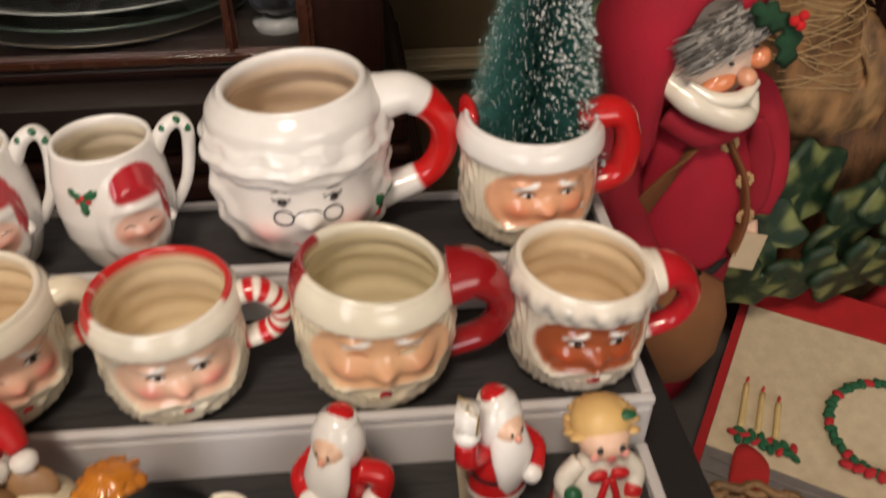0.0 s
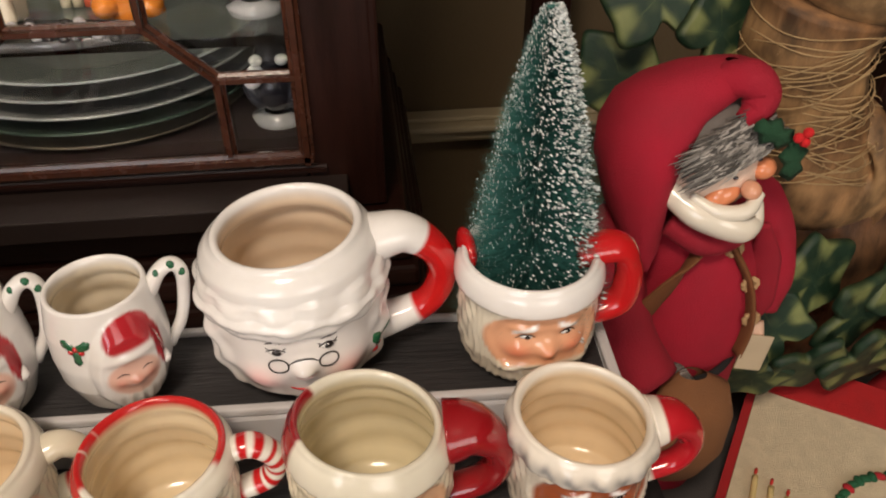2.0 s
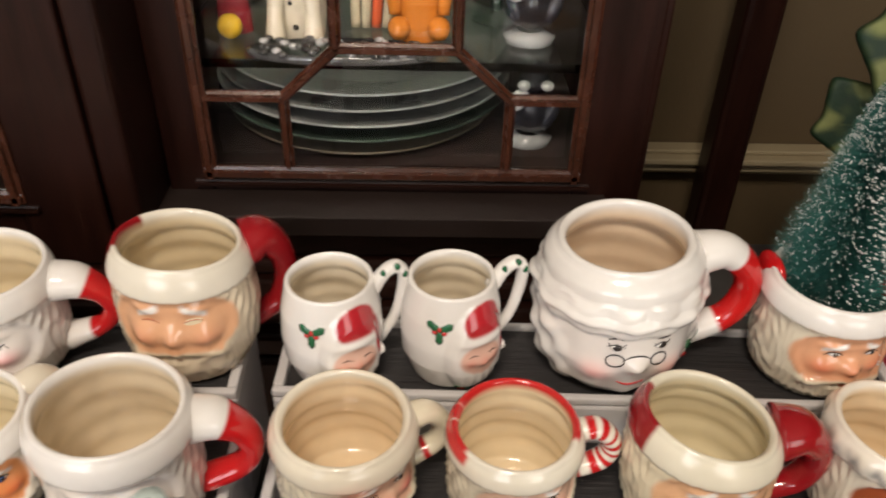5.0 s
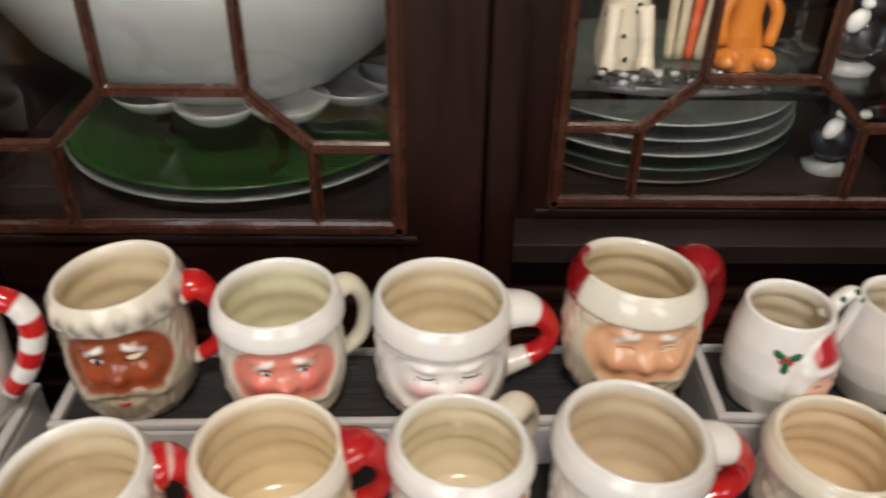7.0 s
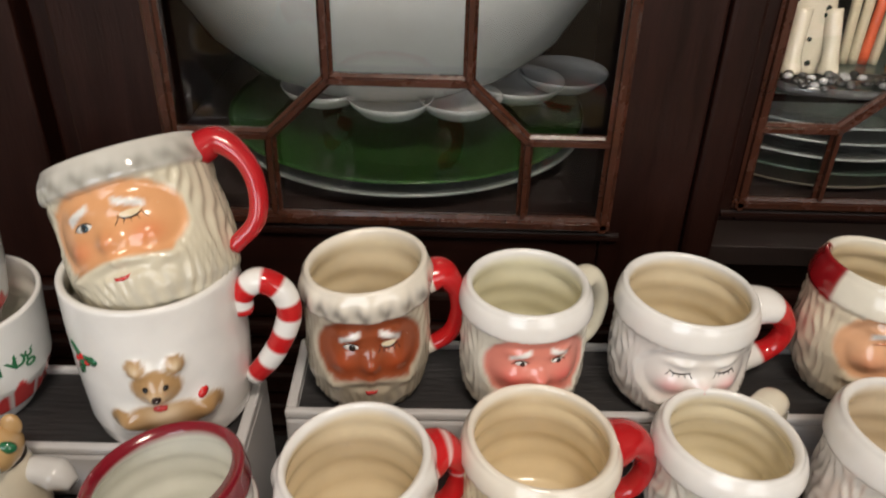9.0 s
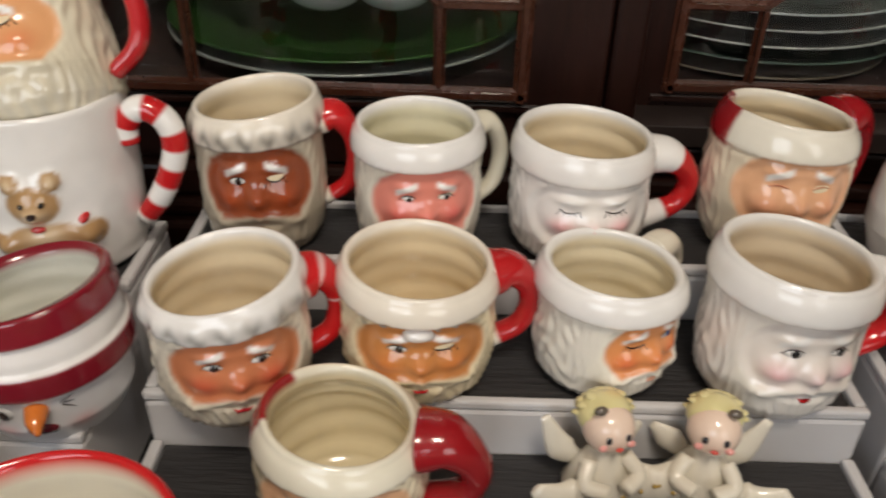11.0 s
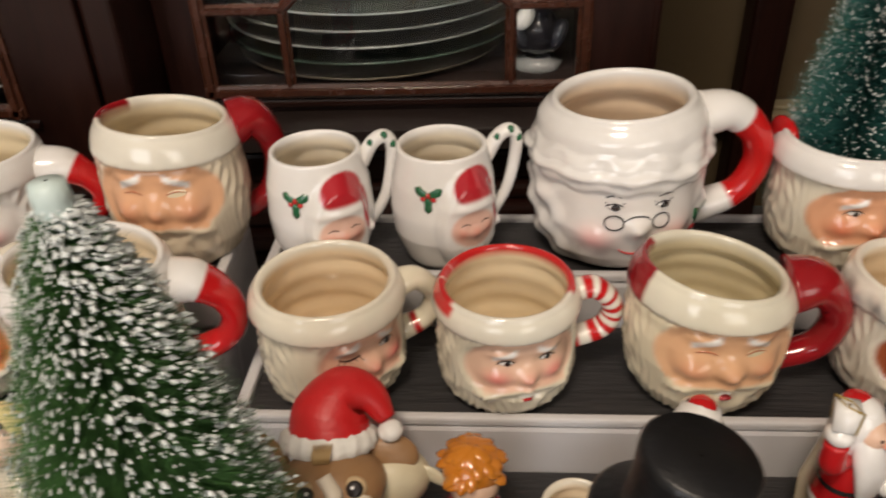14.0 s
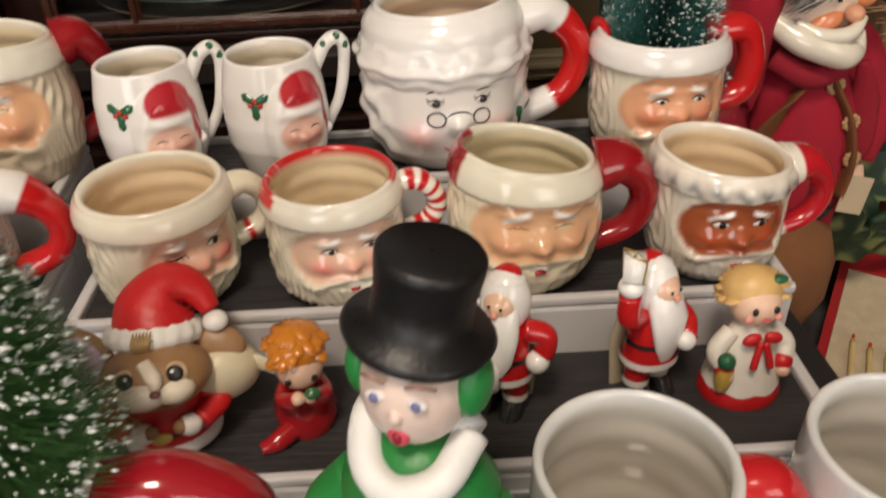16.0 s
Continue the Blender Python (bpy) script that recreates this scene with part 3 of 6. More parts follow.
eyes(m, "open"); mouth(m, 0.245, 7, (0.5, 0.01, 0.02))
m = Mug("face_mug", (-0.5060, 0.362, T2), 6, 0.0660, 0.0388, "glazed mug with a tan winking bearded face and dotted brim", POT,
        face_relief(beard=0.0009, hem=1), face_paint(TAN, (0.72, 0.62, 0.42), brimcol=CREAM, blush=(0.64, 0.20, 0.05)), glaze=(0.68, 0.60, 0.43), tilt=-0.002)
m.handle(94, 0.25, 0.86, 0.019, [0.0130, 0.0098, 0.0072, 0.0062, 0.0058, 0.006], tail_red(0.03, CREAM, (0.42, 0.012, 0.014)), label="red loop handle")
for a in (-42, -28, -6, 12, 26):
    m.stroke("curl_mark", [(a - 3, 0.80), (a, 0.77), (a + 3, 0.80)], 0.0006, (0.33, 0.30, 0.26))
m.oval("tassel", -2, 0.74, 12, 0.06, WHITE, dome=0.003, n=20)
eyes(m, "wink"); mouth(m)
m = Mug("face_mug", (-0.4130, 0.3705, T2), 34, 0.0620, 0.0366, "white glazed mug with an orange winking face turned aside", POT,
        face_relief(brim=(0.80, 0.99, 0.0030), fw=42, beard=0.0006), face_paint((0.70, 0.28, 0.10), (0.78, 0.74, 0.65), brim=(0.825, 1.0), fw=42, blush=(0.72, 0.15, 0.05)), glaze=(0.70, 0.64, 0.50), tilt=-0.003)
m.handle(100, 0.35, 0.90, 0.017, [0.009, 0.008, 0.0065, 0.006, 0.006, 0.006], lambda s: (0.72, 0.66, 0.54), label="cream handle")
eyes(m, "winkleft", iris=(0.03, 0.08, 0.25)); m.oval("mouth", 2, 0.245, 5, 0.016, (0.6, 0.3, 0.2))
m = Mug("face_mug", (-0.3310, 0.3625, T2), 8, 0.0770, 0.0385, "large white glazed mug with rosy cheeks, moustache and white brim", POT,
        face_relief(fc=0.54, brim=(0.80, 0.99, 0.0030), fw=52, beard=0.0006, strands=34, nose=0.0075, cheek=0.005), face_paint(fc=0.54, skin=(0.80, 0.74, 0.68), base=(0.80, 0.76, 0.70), brim=(0.825, 1.0), blush=(0.80, 0.42, 0.45), blushk=0.75), glaze=(0.66, 0.60, 0.47), tilt=-0.003, tilt_dir=100)
m.handle(92, 0.22, 0.80, 0.025, [0.0125, 0.0112, 0.0085, 0.0076, 0.0072, 0.008], lambda s: WHITE if s < 0.24 else RED, tail=True, label="red and white cap-tail handle")
eyes(m, "open", 0.54); mouth(m, 0.245, 5)

# -- top step of the right-hand riser
def holly_mug(x, y, yaw):
    def relief(th, v):
        d = np.sqrt(((th - 30) / 34) ** 2 + ((v - 0.45) / 0.43) ** 2)
        return 0.0042 * soft(1 - d, 0.35) + 0.0025 * hump(th, v, 30, 0.44, 7, 0.05) + 0.0018 * hump(th, v, 30, 0.22, 20, 0.09) * (1 + 0.5 * np.sin(np.radians(th * 40))) + 0.0016 * hump(th, v, 29, 0.65, 22, 0.04) + 0.0012 * (hump(th, v, 18, 0.46, 6, 0.05) + hump(th, v, 42, 0.46, 6, 0.05))

    def paint(th, v, col):
        e = 1 - ((th - 30) / 23) ** 2 - ((v - 0.47) / 0.16) ** 2
        col = blend(col, (0.76, 0.44, 0.33), soft(e, 0.3) * 0.85)
        for t in (17, 30, 43):
            col = blend(col, (0.72, 0.22, 0.15), 0.6 * hump(th, v, t, 0.44, 5.5, 0.05))
        cap = soft(1 - ((th - 38) / 27) ** 2 - ((v - 0.80) / 0.15) ** 2, 0.15) * soft(v - 0.705 + 0.0022 * (th - 40) * (th > 52) * 4, 0.03)
        cap = np.maximum(cap, soft(1 - ((th - 62) / 9) ** 2 - ((v - 0.60) / 0.2) ** 2, 0.3))
        return blend(col, (0.46, 0.02, 0.03), cap)

    g = Mug("holly_mug", (x, y, T1), yaw, 0.0650, 0.0282, "small white holly mug with raised red-capped bearded face",
            [(0, 0.68), (0.04, 0.76), (0.3, 0.97), (0.5, 1.0), (0.75, 0.96), (1, 0.84)], relief, paint, glaze=(0.68, 0.64, 0.54), rimcol=WHITE, wall=0.0028)
    g.holly(-16, 0.74, 0.0046)
    g.holly(14, 0.05, 0.0026, (160, 20))
    for s in (20, 41):
        g.stroke("eyelid_line", [(s - 5, 0.515), (s, 0.530), (s + 5, 0.515)], 0.0003, (0.05, 0.03, 0.03))
    g.oval("pompom", 66, 0.42, 7, 0.06, WHITE, dome=0.003)
    a = radians(100)
    d = np.array([math.sin(a), -math.cos(a), 0])
    R, h = 0.0235, 0.0680
    pts = [d * (R - 0.001) + [0, 0, h * 0.80], d * (R + 0.006) + [0, 0, h * 0.97], d * (R + 0.013) + [0, 0, h * 1.02], d * (R + 0.0165) + [0, 0, h * 0.9], d * (R + 0.012) + [0, 0, h * 0.55], d * (R + 0.003) + [0, 0, h * 0.3]]
    hd = Sculpt().tube(pts, [0.0042, 0.0038, 0.0036, 0.0034, 0.003, 0.003], WHITE, flat=1.2, up=(math.cos(a), math.sin(a), 0)).make("handle", GLAZE, g.thing)
    for k, (r, z) in enumerate(((0.006, 0.985), (0.013, 1.04), (0.017, 0.97))):
        Sculpt().ball(d * (R + r) + np.array([0, -0.003, h * z]), (0.0022, 0.0016, 0.0026), GREEN, nu=10, nv=6).make("leaf", GLAZE, hd)
    return g


holly_mug(-0.2345, 0.4365, 0)
holly_mug(-0.1690, 0.4405, 2)


def lady_relief(th, v):
    roll = 0.0022 * np.clip(1 - ((v - 0.91) / 0.09) ** 2, 0, 1) ** 0.5
    c1 = 0.0034 * np.clip(1 - ((v - 0.765 - 0.012 * np.sin(np.radians(th * 11))) / 0.075) ** 2, 0, 1) ** 0.5 * (0.55 + 0.6 * abs(np.sin(np.radians(th * 6.2 + 25 * np.sin(np.radians(th * 2.3))))))
    c2 = 0.0034 * np.clip(1 - ((v - 0.685 - 0.012 * np.sin(np.radians(th * 13 + 60))) / 0.065) ** 2, 0, 1) ** 0.5 * (0.55 + 0.6 * abs(np.sin(np.radians(th * 5.4 + 70 + 30 * np.sin(np.radians(th * 3.1 + 40))))))
    side = soft(abs(th) - 55, 12) * soft(0.58 - v, 0.1) * 0.0022 * (1 + np.sin(np.radians(th * 9)) * np.sin(v * 28))
    return roll + c1 + c2 + side + 0.006 * hump(th, v, 0, 0.405, 7.5, 0.055) + 0.0035 * (hump(th, v, 27, 0.31, 14, 0.09) + hump(th, v, -27, 0.31, 14, 0.09)) + 0.002 * hump(th, v, 0, 0.09, 10, 0.05)


def lady_paint(th, v, col):
    col = blend(col, (0.80, 0.76, 0.72), soft(0.62 - v, 0.05) * soft(55 - abs(th), 8))
    for s in (-28, 28):
        col = blend(col, (0.84, 0.40, 0.38), 0.8 * hump(th, v, s, 0.31, 12, 0.09))
    return col


m = Mug("lady_mug", (-0.0765, 0.4475, T1), 6, 0.0865, 0.0430, "large white glazed curly-haired lady mug with wire glasses",
        [(0, 0.62), (0.03, 0.70), (0.15, 0.90), (0.35, 1.0), (0.6, 1.02), (0.8, 0.99), (0.92, 0.94), (1, 0.85)], lady_relief, lady_paint, glaze=(0.70, 0.58, 0.46), rimcol=WHITE, tilt=0.002, wall=0.0045)
m.handle(88, 0.22, 0.87, 0.034, [0.0140, 0.0115, 0.0095, 0.0088, 0.0085, 0.011], lambda s: WHITE if s < 0.30 or s > 0.84 else (0.55, 0.012, 0.012), flat=1.15, label="red handle with white ends and a chip")
for s in (-1, 1):
    m.stroke("eyebrow", [(s * 17 - 5, 0.602), (s * 17, 0.616), (s * 17 + 5, 0.606)], 0.00045, (0.03, 0.02, 0.02))
    m.oval("eye", s * 16, 0.542, 4.6, 0.019, (0.78, 0.76, 0.72))
    m.oval("iris", s * 16 + 0.6, 0.540, 3.0, 0.020, (0.02, 0.015, 0.015), lift=0.0009)
    for q in (-4, 0, 4):
        m.stroke("eyelash", [(s * 16 + q, 0.562 - 0.001 * abs(q)), (s * 16 + q * 1.4, 0.569), (s * 16 + q * 1.6, 0.575)], 0.00025, (0.02, 0.015, 0.015))
    m.stroke("eyelid_line", [(s * 16 - 6, 0.546), (s * 16, 0.564), (s * 16 + 6, 0.546)], 0.0005, (0.02, 0.015, 0.015))
    ring = [m.at(s * 15.5 + 6.2 * math.cos(a), 0.440 + 0.046 * math.sin(a), lift=0.0005) for a in np.linspace(0, 2 * np.pi, 15)]
    Sculpt().tube(ring, 0.00042, (0.02, 0.018, 0.016), nu=6, steps=3).make("spectacle_ring", GLAZE, m.thing)
m.stroke("spectacle_bridge", [(-9.3, 0.450), (-4, 0.480), (4, 0.480), (9.3, 0.450)], 0.0005, (0.02, 0.018, 0.016))
m.stroke("smile", [(-11, 0.245), (-5, 0.212), (2, 0.207), (10, 0.24)], 0.0006, (0.62, 0.06, 0.06))
m.holly(62, 0.26, 0.0065, (120, 10, 60), 2)

m = Mug("face_mug", (0.042, 0.443, T1), 6, 0.0650, 0.0375, "stern white-browed face mug holding a bottle-brush tree", POT,
        face_relief(fc=0.53, brim=(0.80, 0.99, 0.0030), fw=46, beard=0.0006, strands=34), face_paint(fc=0.53, skin=(0.74, 0.38, 0.22), base=(0.77, 0.70, 0.56), brim=(0.825, 1.0), brimcol=WHITE, blush=(0.74, 0.20, 0.10)), glaze=INNER, rimcol=WHITE)
m.handle(84, 0.30, 0.98, 0.017, [0.0105, 0.0092, 0.008, 0.0085, 0.0085, 0.008], lambda s: RED, label="worn red handle like a cap's tail", inset=0.012)
Sculpt().ball((-0.029, 0.016, 0.060), (0.005, 0.014, 0.010), RED).make("cap_edge", GLAZE, m.thing, "red cap edge behind the brim")
eyes(m, "open", 0.53, size=0.7); mouth(m, 0.25, 5, (0.55, 0.2, 0.12))

# -- middle step of the right-hand riser
m = Mug("face_mug", (-0.2230, 0.3710, T2), 42, 0.0595, 0.0366, "cream glazed mug with a rosy winking face turned aside", POT,
        face_relief(brim=(0.80, 0.99, 0.0030), fw=42, beard=0.0006, strands=34), face_paint((0.78, 0.50, 0.36), (0.74, 0.68, 0.53), brim=(0.825, 1.0), brimcol=(0.77, 0.72, 0.60), fw=42, blush=(0.76, 0.12, 0.12)), glaze=(0.66, 0.56, 0.40))
m.handle(66, 0.36, 0.84, 0.017, [0.008, 0.0066, 0.006, 0.006, 0.006, 0.007], lambda s: RED if 0.86 < s < 0.9 else (0.74, 0.68, 0.53), label="cream loop handle")
eyes(m, "winkleft"); m.oval("mouth", 0, 0.245, 4, 0.016, RED)
m = Mug("face_mug", (-0.1380, 0.3680, T2), 16, 0.0590, 0.0345, "rosy face mug with chipped red rim and striped handle", POT,
        face_relief(brim=(0.82, 0.99, 0.0025), beard=0.0007, strands=34), face_paint((0.78, 0.52, 0.38), (0.75, 0.69, 0.54), brim=(0.825, 1.0), brimcol=(0.77, 0.73, 0.62), blush=(0.78, 0.20, 0.18), hat=(-200, -66, 0.93), hatcol=(0.56, 0.02, 0.02)), glaze=(0.68, 0.60, 0.44), rimcol=chipped_rim)
m.handle(80, 0.40, 0.88, 0.018, [0.006, 0.0062, 0.006, 0.006, 0.006, 0.0058], lambda s: RED if (s * 8.5) % 1 < 0.5 else (0.78, 0.73, 0.64), label="red and white striped cane handle")
eyes(m, "open", size=0.8); mouth(m, 0.245, 4.5)
m = Mug("face_mug", (-0.0440, 0.3675, T2), 4, 0.0670, 0.0368, "peach smiling face mug with spouted rim and red handle", TAPER,
        face_relief(fc=0.60, fw=50, beard=0.0006, strands=34, cheek=0.004, nose=0.007), face_paint(fc=0.60, skin=(0.76, 0.45, 0.26), base=(0.76, 0.68, 0.50), brim=(0.825, 1.0), brimcol=(0.77, 0.73, 0.60), blush=(0.72, 0.28, 0.16), blushk=0.5, hat=(-130, -70, 0.82), hatcol=DEEPRED), glaze=(0.60, 0.56, 0.40), tilt=0.005, tilt_dir=-70)
m.handle(84, 0.22, 0.86, 0.024, [0.0150, 0.0125, 0.0092, 0.0080, 0.0075, 0.0075], lambda s: DEEPRED, label="dark red handle")
eyes(m, "crease", 0.60); m.oval("mouth", 0, 0.30, 4.5, 0.02, (0.38, 0.01, 0.015))
m = Mug("face_mug", (0.0535, 0.3670, T2), 2, 0.0600, 0.0350, "glazed mug with a brown bearded face and silver-grey brim", POT,
        face_relief(curl=0.9, beard=0.0006, strands=34), face_paint((0.32, 0.08, 0.03), (0.72, 0.66, 0.55), brimcol=CREAM, fringe=(0.30, 0.31, 0.32), blush=(0.45, 0.07, 0.02)), glaze=(0.66, 0.55, 0.38), tilt=-0.003)
m.handle(88, 0.22, 0.84, 0.022, [0.0130, 0.0098, 0.0072, 0.0062, 0.0058, 0.006], tail_red(0.12, CREAM, (0.46, 0.012, 0.02)), label="red loop handle")
eyes(m, "open"); mouth(m)

# -- lowest step and the table in front
m = Mug("face_mug", (-0.5353, 0.2970, T3), 0, 0.0590, 0.0372, "glazed mug with a spouted rim, white brim and dark red handle", TAPER,
        face_relief(fc=0.60, fw=50, beard=0.0006, strands=34), face_paint(fc=0.60, skin=(0.76, 0.45, 0.26), base=(0.76, 0.68, 0.50), brim=(0.825, 1.0), brimcol=(0.77, 0.73, 0.60), hat=(-130, -70, 0.82), hatcol=DEEPRED), glaze=(0.60, 0.56, 0.40), tilt=0.005, tilt_dir=-70)
m.handle(84, 0.22, 0.86, 0.024, [0.0150, 0.0125, 0.0092, 0.0080, 0.0075, 0.0075], lambda s: DEEPRED, label="dark red handle")
STRAIGHT = [(0, 0.80), (0.04, 0.92), (0.15, 0.97), (0.5, 1.0), (0.8, 1.0), (1, 0.985)]


def red_rim(th, v, col):
    wav = 0.01 * np.sin(np.radians(th * 17)) + 0.008 * np.sin(np.radians(th * 31))
    return blend(col, RED, soft(v - 0.95 + wav, 0.02) * soft(np.sin(np.radians(th * 13)) + np.sin(np.radians(th * 29 + 20)) + 1.5, 0.4))


for x, y, h, r in ((-0.622, 0.203, 0.110, 0.051), (-0.422, 0.212, 0.089, 0.040)):
    m = Mug("red_rimmed_mug", (x, y, TABLE), 0, h, r, "white glazed mug with a worn red painted rim", STRAIGHT, None, red_rim, glaze=(0.72, 0.68, 0.60), rimcol=RED, group="mugs on the table")
    m.handle(96, 0.25, 0.8, 0.026, [0.008] * 6, lambda s: DEEPRED, label="red handle")
for x, y, yaw, r, h in ((-0.030, 0.212, 0, 0.0365, 0.084), (0.069, 0.210, 10, 0.0365, 0.084)):
    m = Mug("white_mug", (x, y, TABLE), yaw, h, r, "pale grey-white glazed mug with a red handle", STRAIGHT, None, lambda th, v, c: blend(c, (0.66, 0.67, 0.66), np.ones_like(th)), glaze=(0.46, 0.46, 0.43), group="mugs on the table")
    m.handle(80, 0.3, 0.92, 0.022, [0.01, 0.009, 0.008, 0.0075, 0.0075, 0.007], lambda s: (0.5, 0.015, 0.02), label="red handle")

m = Mug("white_mug", (-0.252, 0.228, TABLE), 0, 0.084, 0.034, "pale glazed mug with a dark red handle holding a tree", STRAIGHT, None, None, glaze=(0.6, 0.58, 0.52), group="mugs on the table")
m.handle(92, 0.16, 0.86, 0.050, [0.0125, 0.0125, 0.0120, 0.0115, 0.0105, 0.010], lambda s: (0.34, 0.010, 0.018), label="thick dark red handle")

# -- far-left riser: white mug with a bear, snowman mug, egg nog cups
def bear_relief(th, v):
    r = np.zeros_like(th)
    for t, q, sx, sv, k in ((8, 0.30, 11, 0.09, 0.006), (1, 0.40, 4, 0.04, 0.004), (17, 0.40, 4, 0.04, 0.004), (8, 0.26, 4, 0.035, 0.005), (10, 0.10, 16, 0.09, 0.006), (-8, 0.08, 6, 0.06, 0.005), (28, 0.10, 6, 0.06, 0.005)):
        r = r + k * hump(th, v, 12 + (t - 8) * 1.35, 0.22 + q * 1.15, sx * 1.35, sv * 1.15)
    return r


def bear_paint(th, v, col):
    fur = np.zeros_like(th)
    for t, q, sx, sv in ((8, 0.30, 11, 0.095), (0, 0.41, 4.5, 0.045), (17, 0.41, 4.5, 0.045), (10, 0.10, 18, 0.10), (-10, 0.08, 8, 0.07), (30, 0.10, 8, 0.07)):
        fur = np.maximum(fur, soft(1 - ((th - 12 - (t - 8) * 1.35) / (sx * 1.35)) ** 2 - ((v - 0.22 - q * 1.15) / (sv * 1.15)) ** 2, 0.3))
    col = blend(col, (0.42, 0.25, 0.11), fur)
    for t, q, sx, sv in ((8, 0.255, 5, 0.04), (0, 0.41, 2.5, 0.025), (17, 0.41, 2.5, 0.025), (10, 0.14, 8, 0.06), (-12, 0.05, 4, 0.035)):
        col = blend(col, (0.68, 0.55, 0.38), 0.8 * hump(th, v, 12 + (t - 8) * 1.35, 0.22 + q * 1.15, sx * 1.35, sv * 1.15))
    return col


m = Mug("bear_mug", (-0.7000, 0.4165, T1), 2, 0.0905, 0.0437, "white glazed mug with a raised brown bear, holly and striped handle", STRAIGHT, bear_relief, bear_paint, glaze=(0.70, 0.67, 0.60), rimcol=WHITE, wall=0.004)
Sculpt().tube([(0.0440, -0.004, 0.066), (0.0445, -0.004, 0.076), (0.0530, -0.004, 0.0845), (0.0640, -0.004, 0.079), (0.0675, -0.004, 0.066), (0.0630, -0.004, 0.050), (0.0545, -0.004, 0.034), (0.0450, -0.004, 0.022)], [0.0058, 0.0064, 0.0066, 0.0066, 0.0066, 0.0064, 0.0062, 0.0056],
              lambda q: RED if (q * 5.6 + 0.15) % 1 < 0.5 else WHITE, nu=18, up=(0, 1, 0)).make("handle", GLAZE, m.thing, "red and white striped cane handle")
m.holly(-38, 0.66, 0.0058, (140, 10, 250))
for t in (6.6, 17.4):
    m.oval("bear_eye", t, 0.582, 1.5, 0.012, (0.01, 0.01, 0.01), lift=0.001)
m.oval("bear_nose", 12, 0.54, 2.4, 0.012, (0.02, 0.01, 0.01), lift=0.001)
m.oval("candy_stripe", 38, 0.44, 4, 0.02, RED, 30, lift=0.001)
m.oval("bow", 12, 0.43, 4, 0.016, (0.6, 0.05, 0.05), lift=0.0012)
inner = Mug("face_mug", (-0.689, 0.410, T1 + 0.074), 4, 0.074, 0.0415, "winking bearded face mug tipped inside a larger mug", POT,
            face_relief(curl=0.5, beard=0.0007), face_paint((0.74, 0.37, 0.17), (0.68, 0.62, 0.48), brimcol=(0.62, 0.60, 0.55), fringe=(0.5, 0.48, 0.42), blush=(0.74, 0.24, 0.10)), glaze=(0.66, 0.58, 0.42), lean=(-26, -19, 0))
inner.handle(92, 0.22, 0.90, 0.020, [0.01, 0.008, 0.006, 0.0056, 0.0054, 0.005], lambda s: (0.45, 0.015, 0.02), label="red loop handle")
eyes(inner, "wink", iris=(0.05, 0.09, 0.12)); mouth(inner, 0.245, 6, (0.6, 0.03, 0.03))


def snow_paint(th, v, col):
    col = blend(col, (0.74, 0.74, 0.75), soft(0.5 - v, 0.1))
    for t in (-20, 32):
        col = blend(col, (0.80, 0.40, 0.40), 0.6 * hump(th, v, t, 0.20, 9, 0.06))
    return blend(col, (0.20, 0.008, 0.018), np.maximum(soft(v - 0.86, 0.015), soft(v - 0.49, 0.015) * soft(0.66 - v, 0.015)))


m = Mug("snowman_mug", (-0.6752, 0.329, T2), 12, 0.0680, 0.0375, "white snowman mug with dark red striped hat and carrot nose",
        [(0, 0.74), (0.04, 0.82), (0.2, 0.95), (0.4, 0.97), (0.5, 1.0), (0.75, 0.99), (1, 0.9)],
        lambda th, v: 0.0022 * (soft(v - 0.48, 0.03) * soft(0.67 - v, 0.03) + soft(v - 0.85, 0.03)), snow_paint, glaze=(0.74, 0.72, 0.70), rimcol=(0.20, 0.008, 0.018), tilt=0.006, tilt_dir=60)
a0 = m.at(4, 0.385)
Sculpt().tube([a0 + np.array([0, 0.002, 0]), a0 + np.array([0.001, -0.006, -0.001]), a0 + np.array([0.003, -0.012, -0.003])], [0.0055, 0.0042, 0.001], (0.72, 0.2, 0.03), up=(1, 0, 0)).make("carrot_nose", GLAZE, m.thing, "orange carrot nose")
m.oval("eye", -17, 0.37, 5.5, 0.055, (0.7, 0.7, 0.68)); m.oval("pupil", -18, 0.358, 3.6, 0.04, (0.02, 0.012, 0.01), lift=0.001)
for q in (-0.015, 0.0, 0.015):
    m.stroke("eyelash", [(20, 0.41 + q), (24, 0.405 + q * 2), (29, 0.40 + q * 4)], 0.0003, (0.1, 0.09, 0.09))
m.decal("mouth", [(-4, 0.255), (4, 0.27), (13, 0.245), (15, 0.22), (13, 0.17), (4, 0.155), (-4, 0.165), (-6, 0.21)], (0.17, 0.01, 0.02))


def text_on(m, words, th0, v0, size, mat, step):
    """Letters set round a cup, each bent by its own turn."""
    ob = None
    for k, ch in enumerate(words):
        if ch == " ":
            continue
        cu = bpy.data.curves.new("letter", "FONT")
        cu.body, cu.size, cu.extrude, cu.align_x = ch, size, 0.0002, "CENTER"
        tmp = new("letter", cu)
        bpy.context.view_layer.update()
        me = bpy.data.meshes.new_from_object(tmp.evaluated_get(bpy.context.evaluated_depsgraph_get()))
        bpy.data.objects.remove(tmp)
        me.materials.clear()
        me.materials.append(mat)
        ob = new("letter", me)
        ob.parent = m.thing
        th = th0 + k * step
        p = m.at(th, v0, lift=0.0003)
        ob.matrix_local = Matrix.Translation(Vector(p)) @ Euler((radians(90), 0, radians(th))).to_matrix().to_4x4()
    return ob


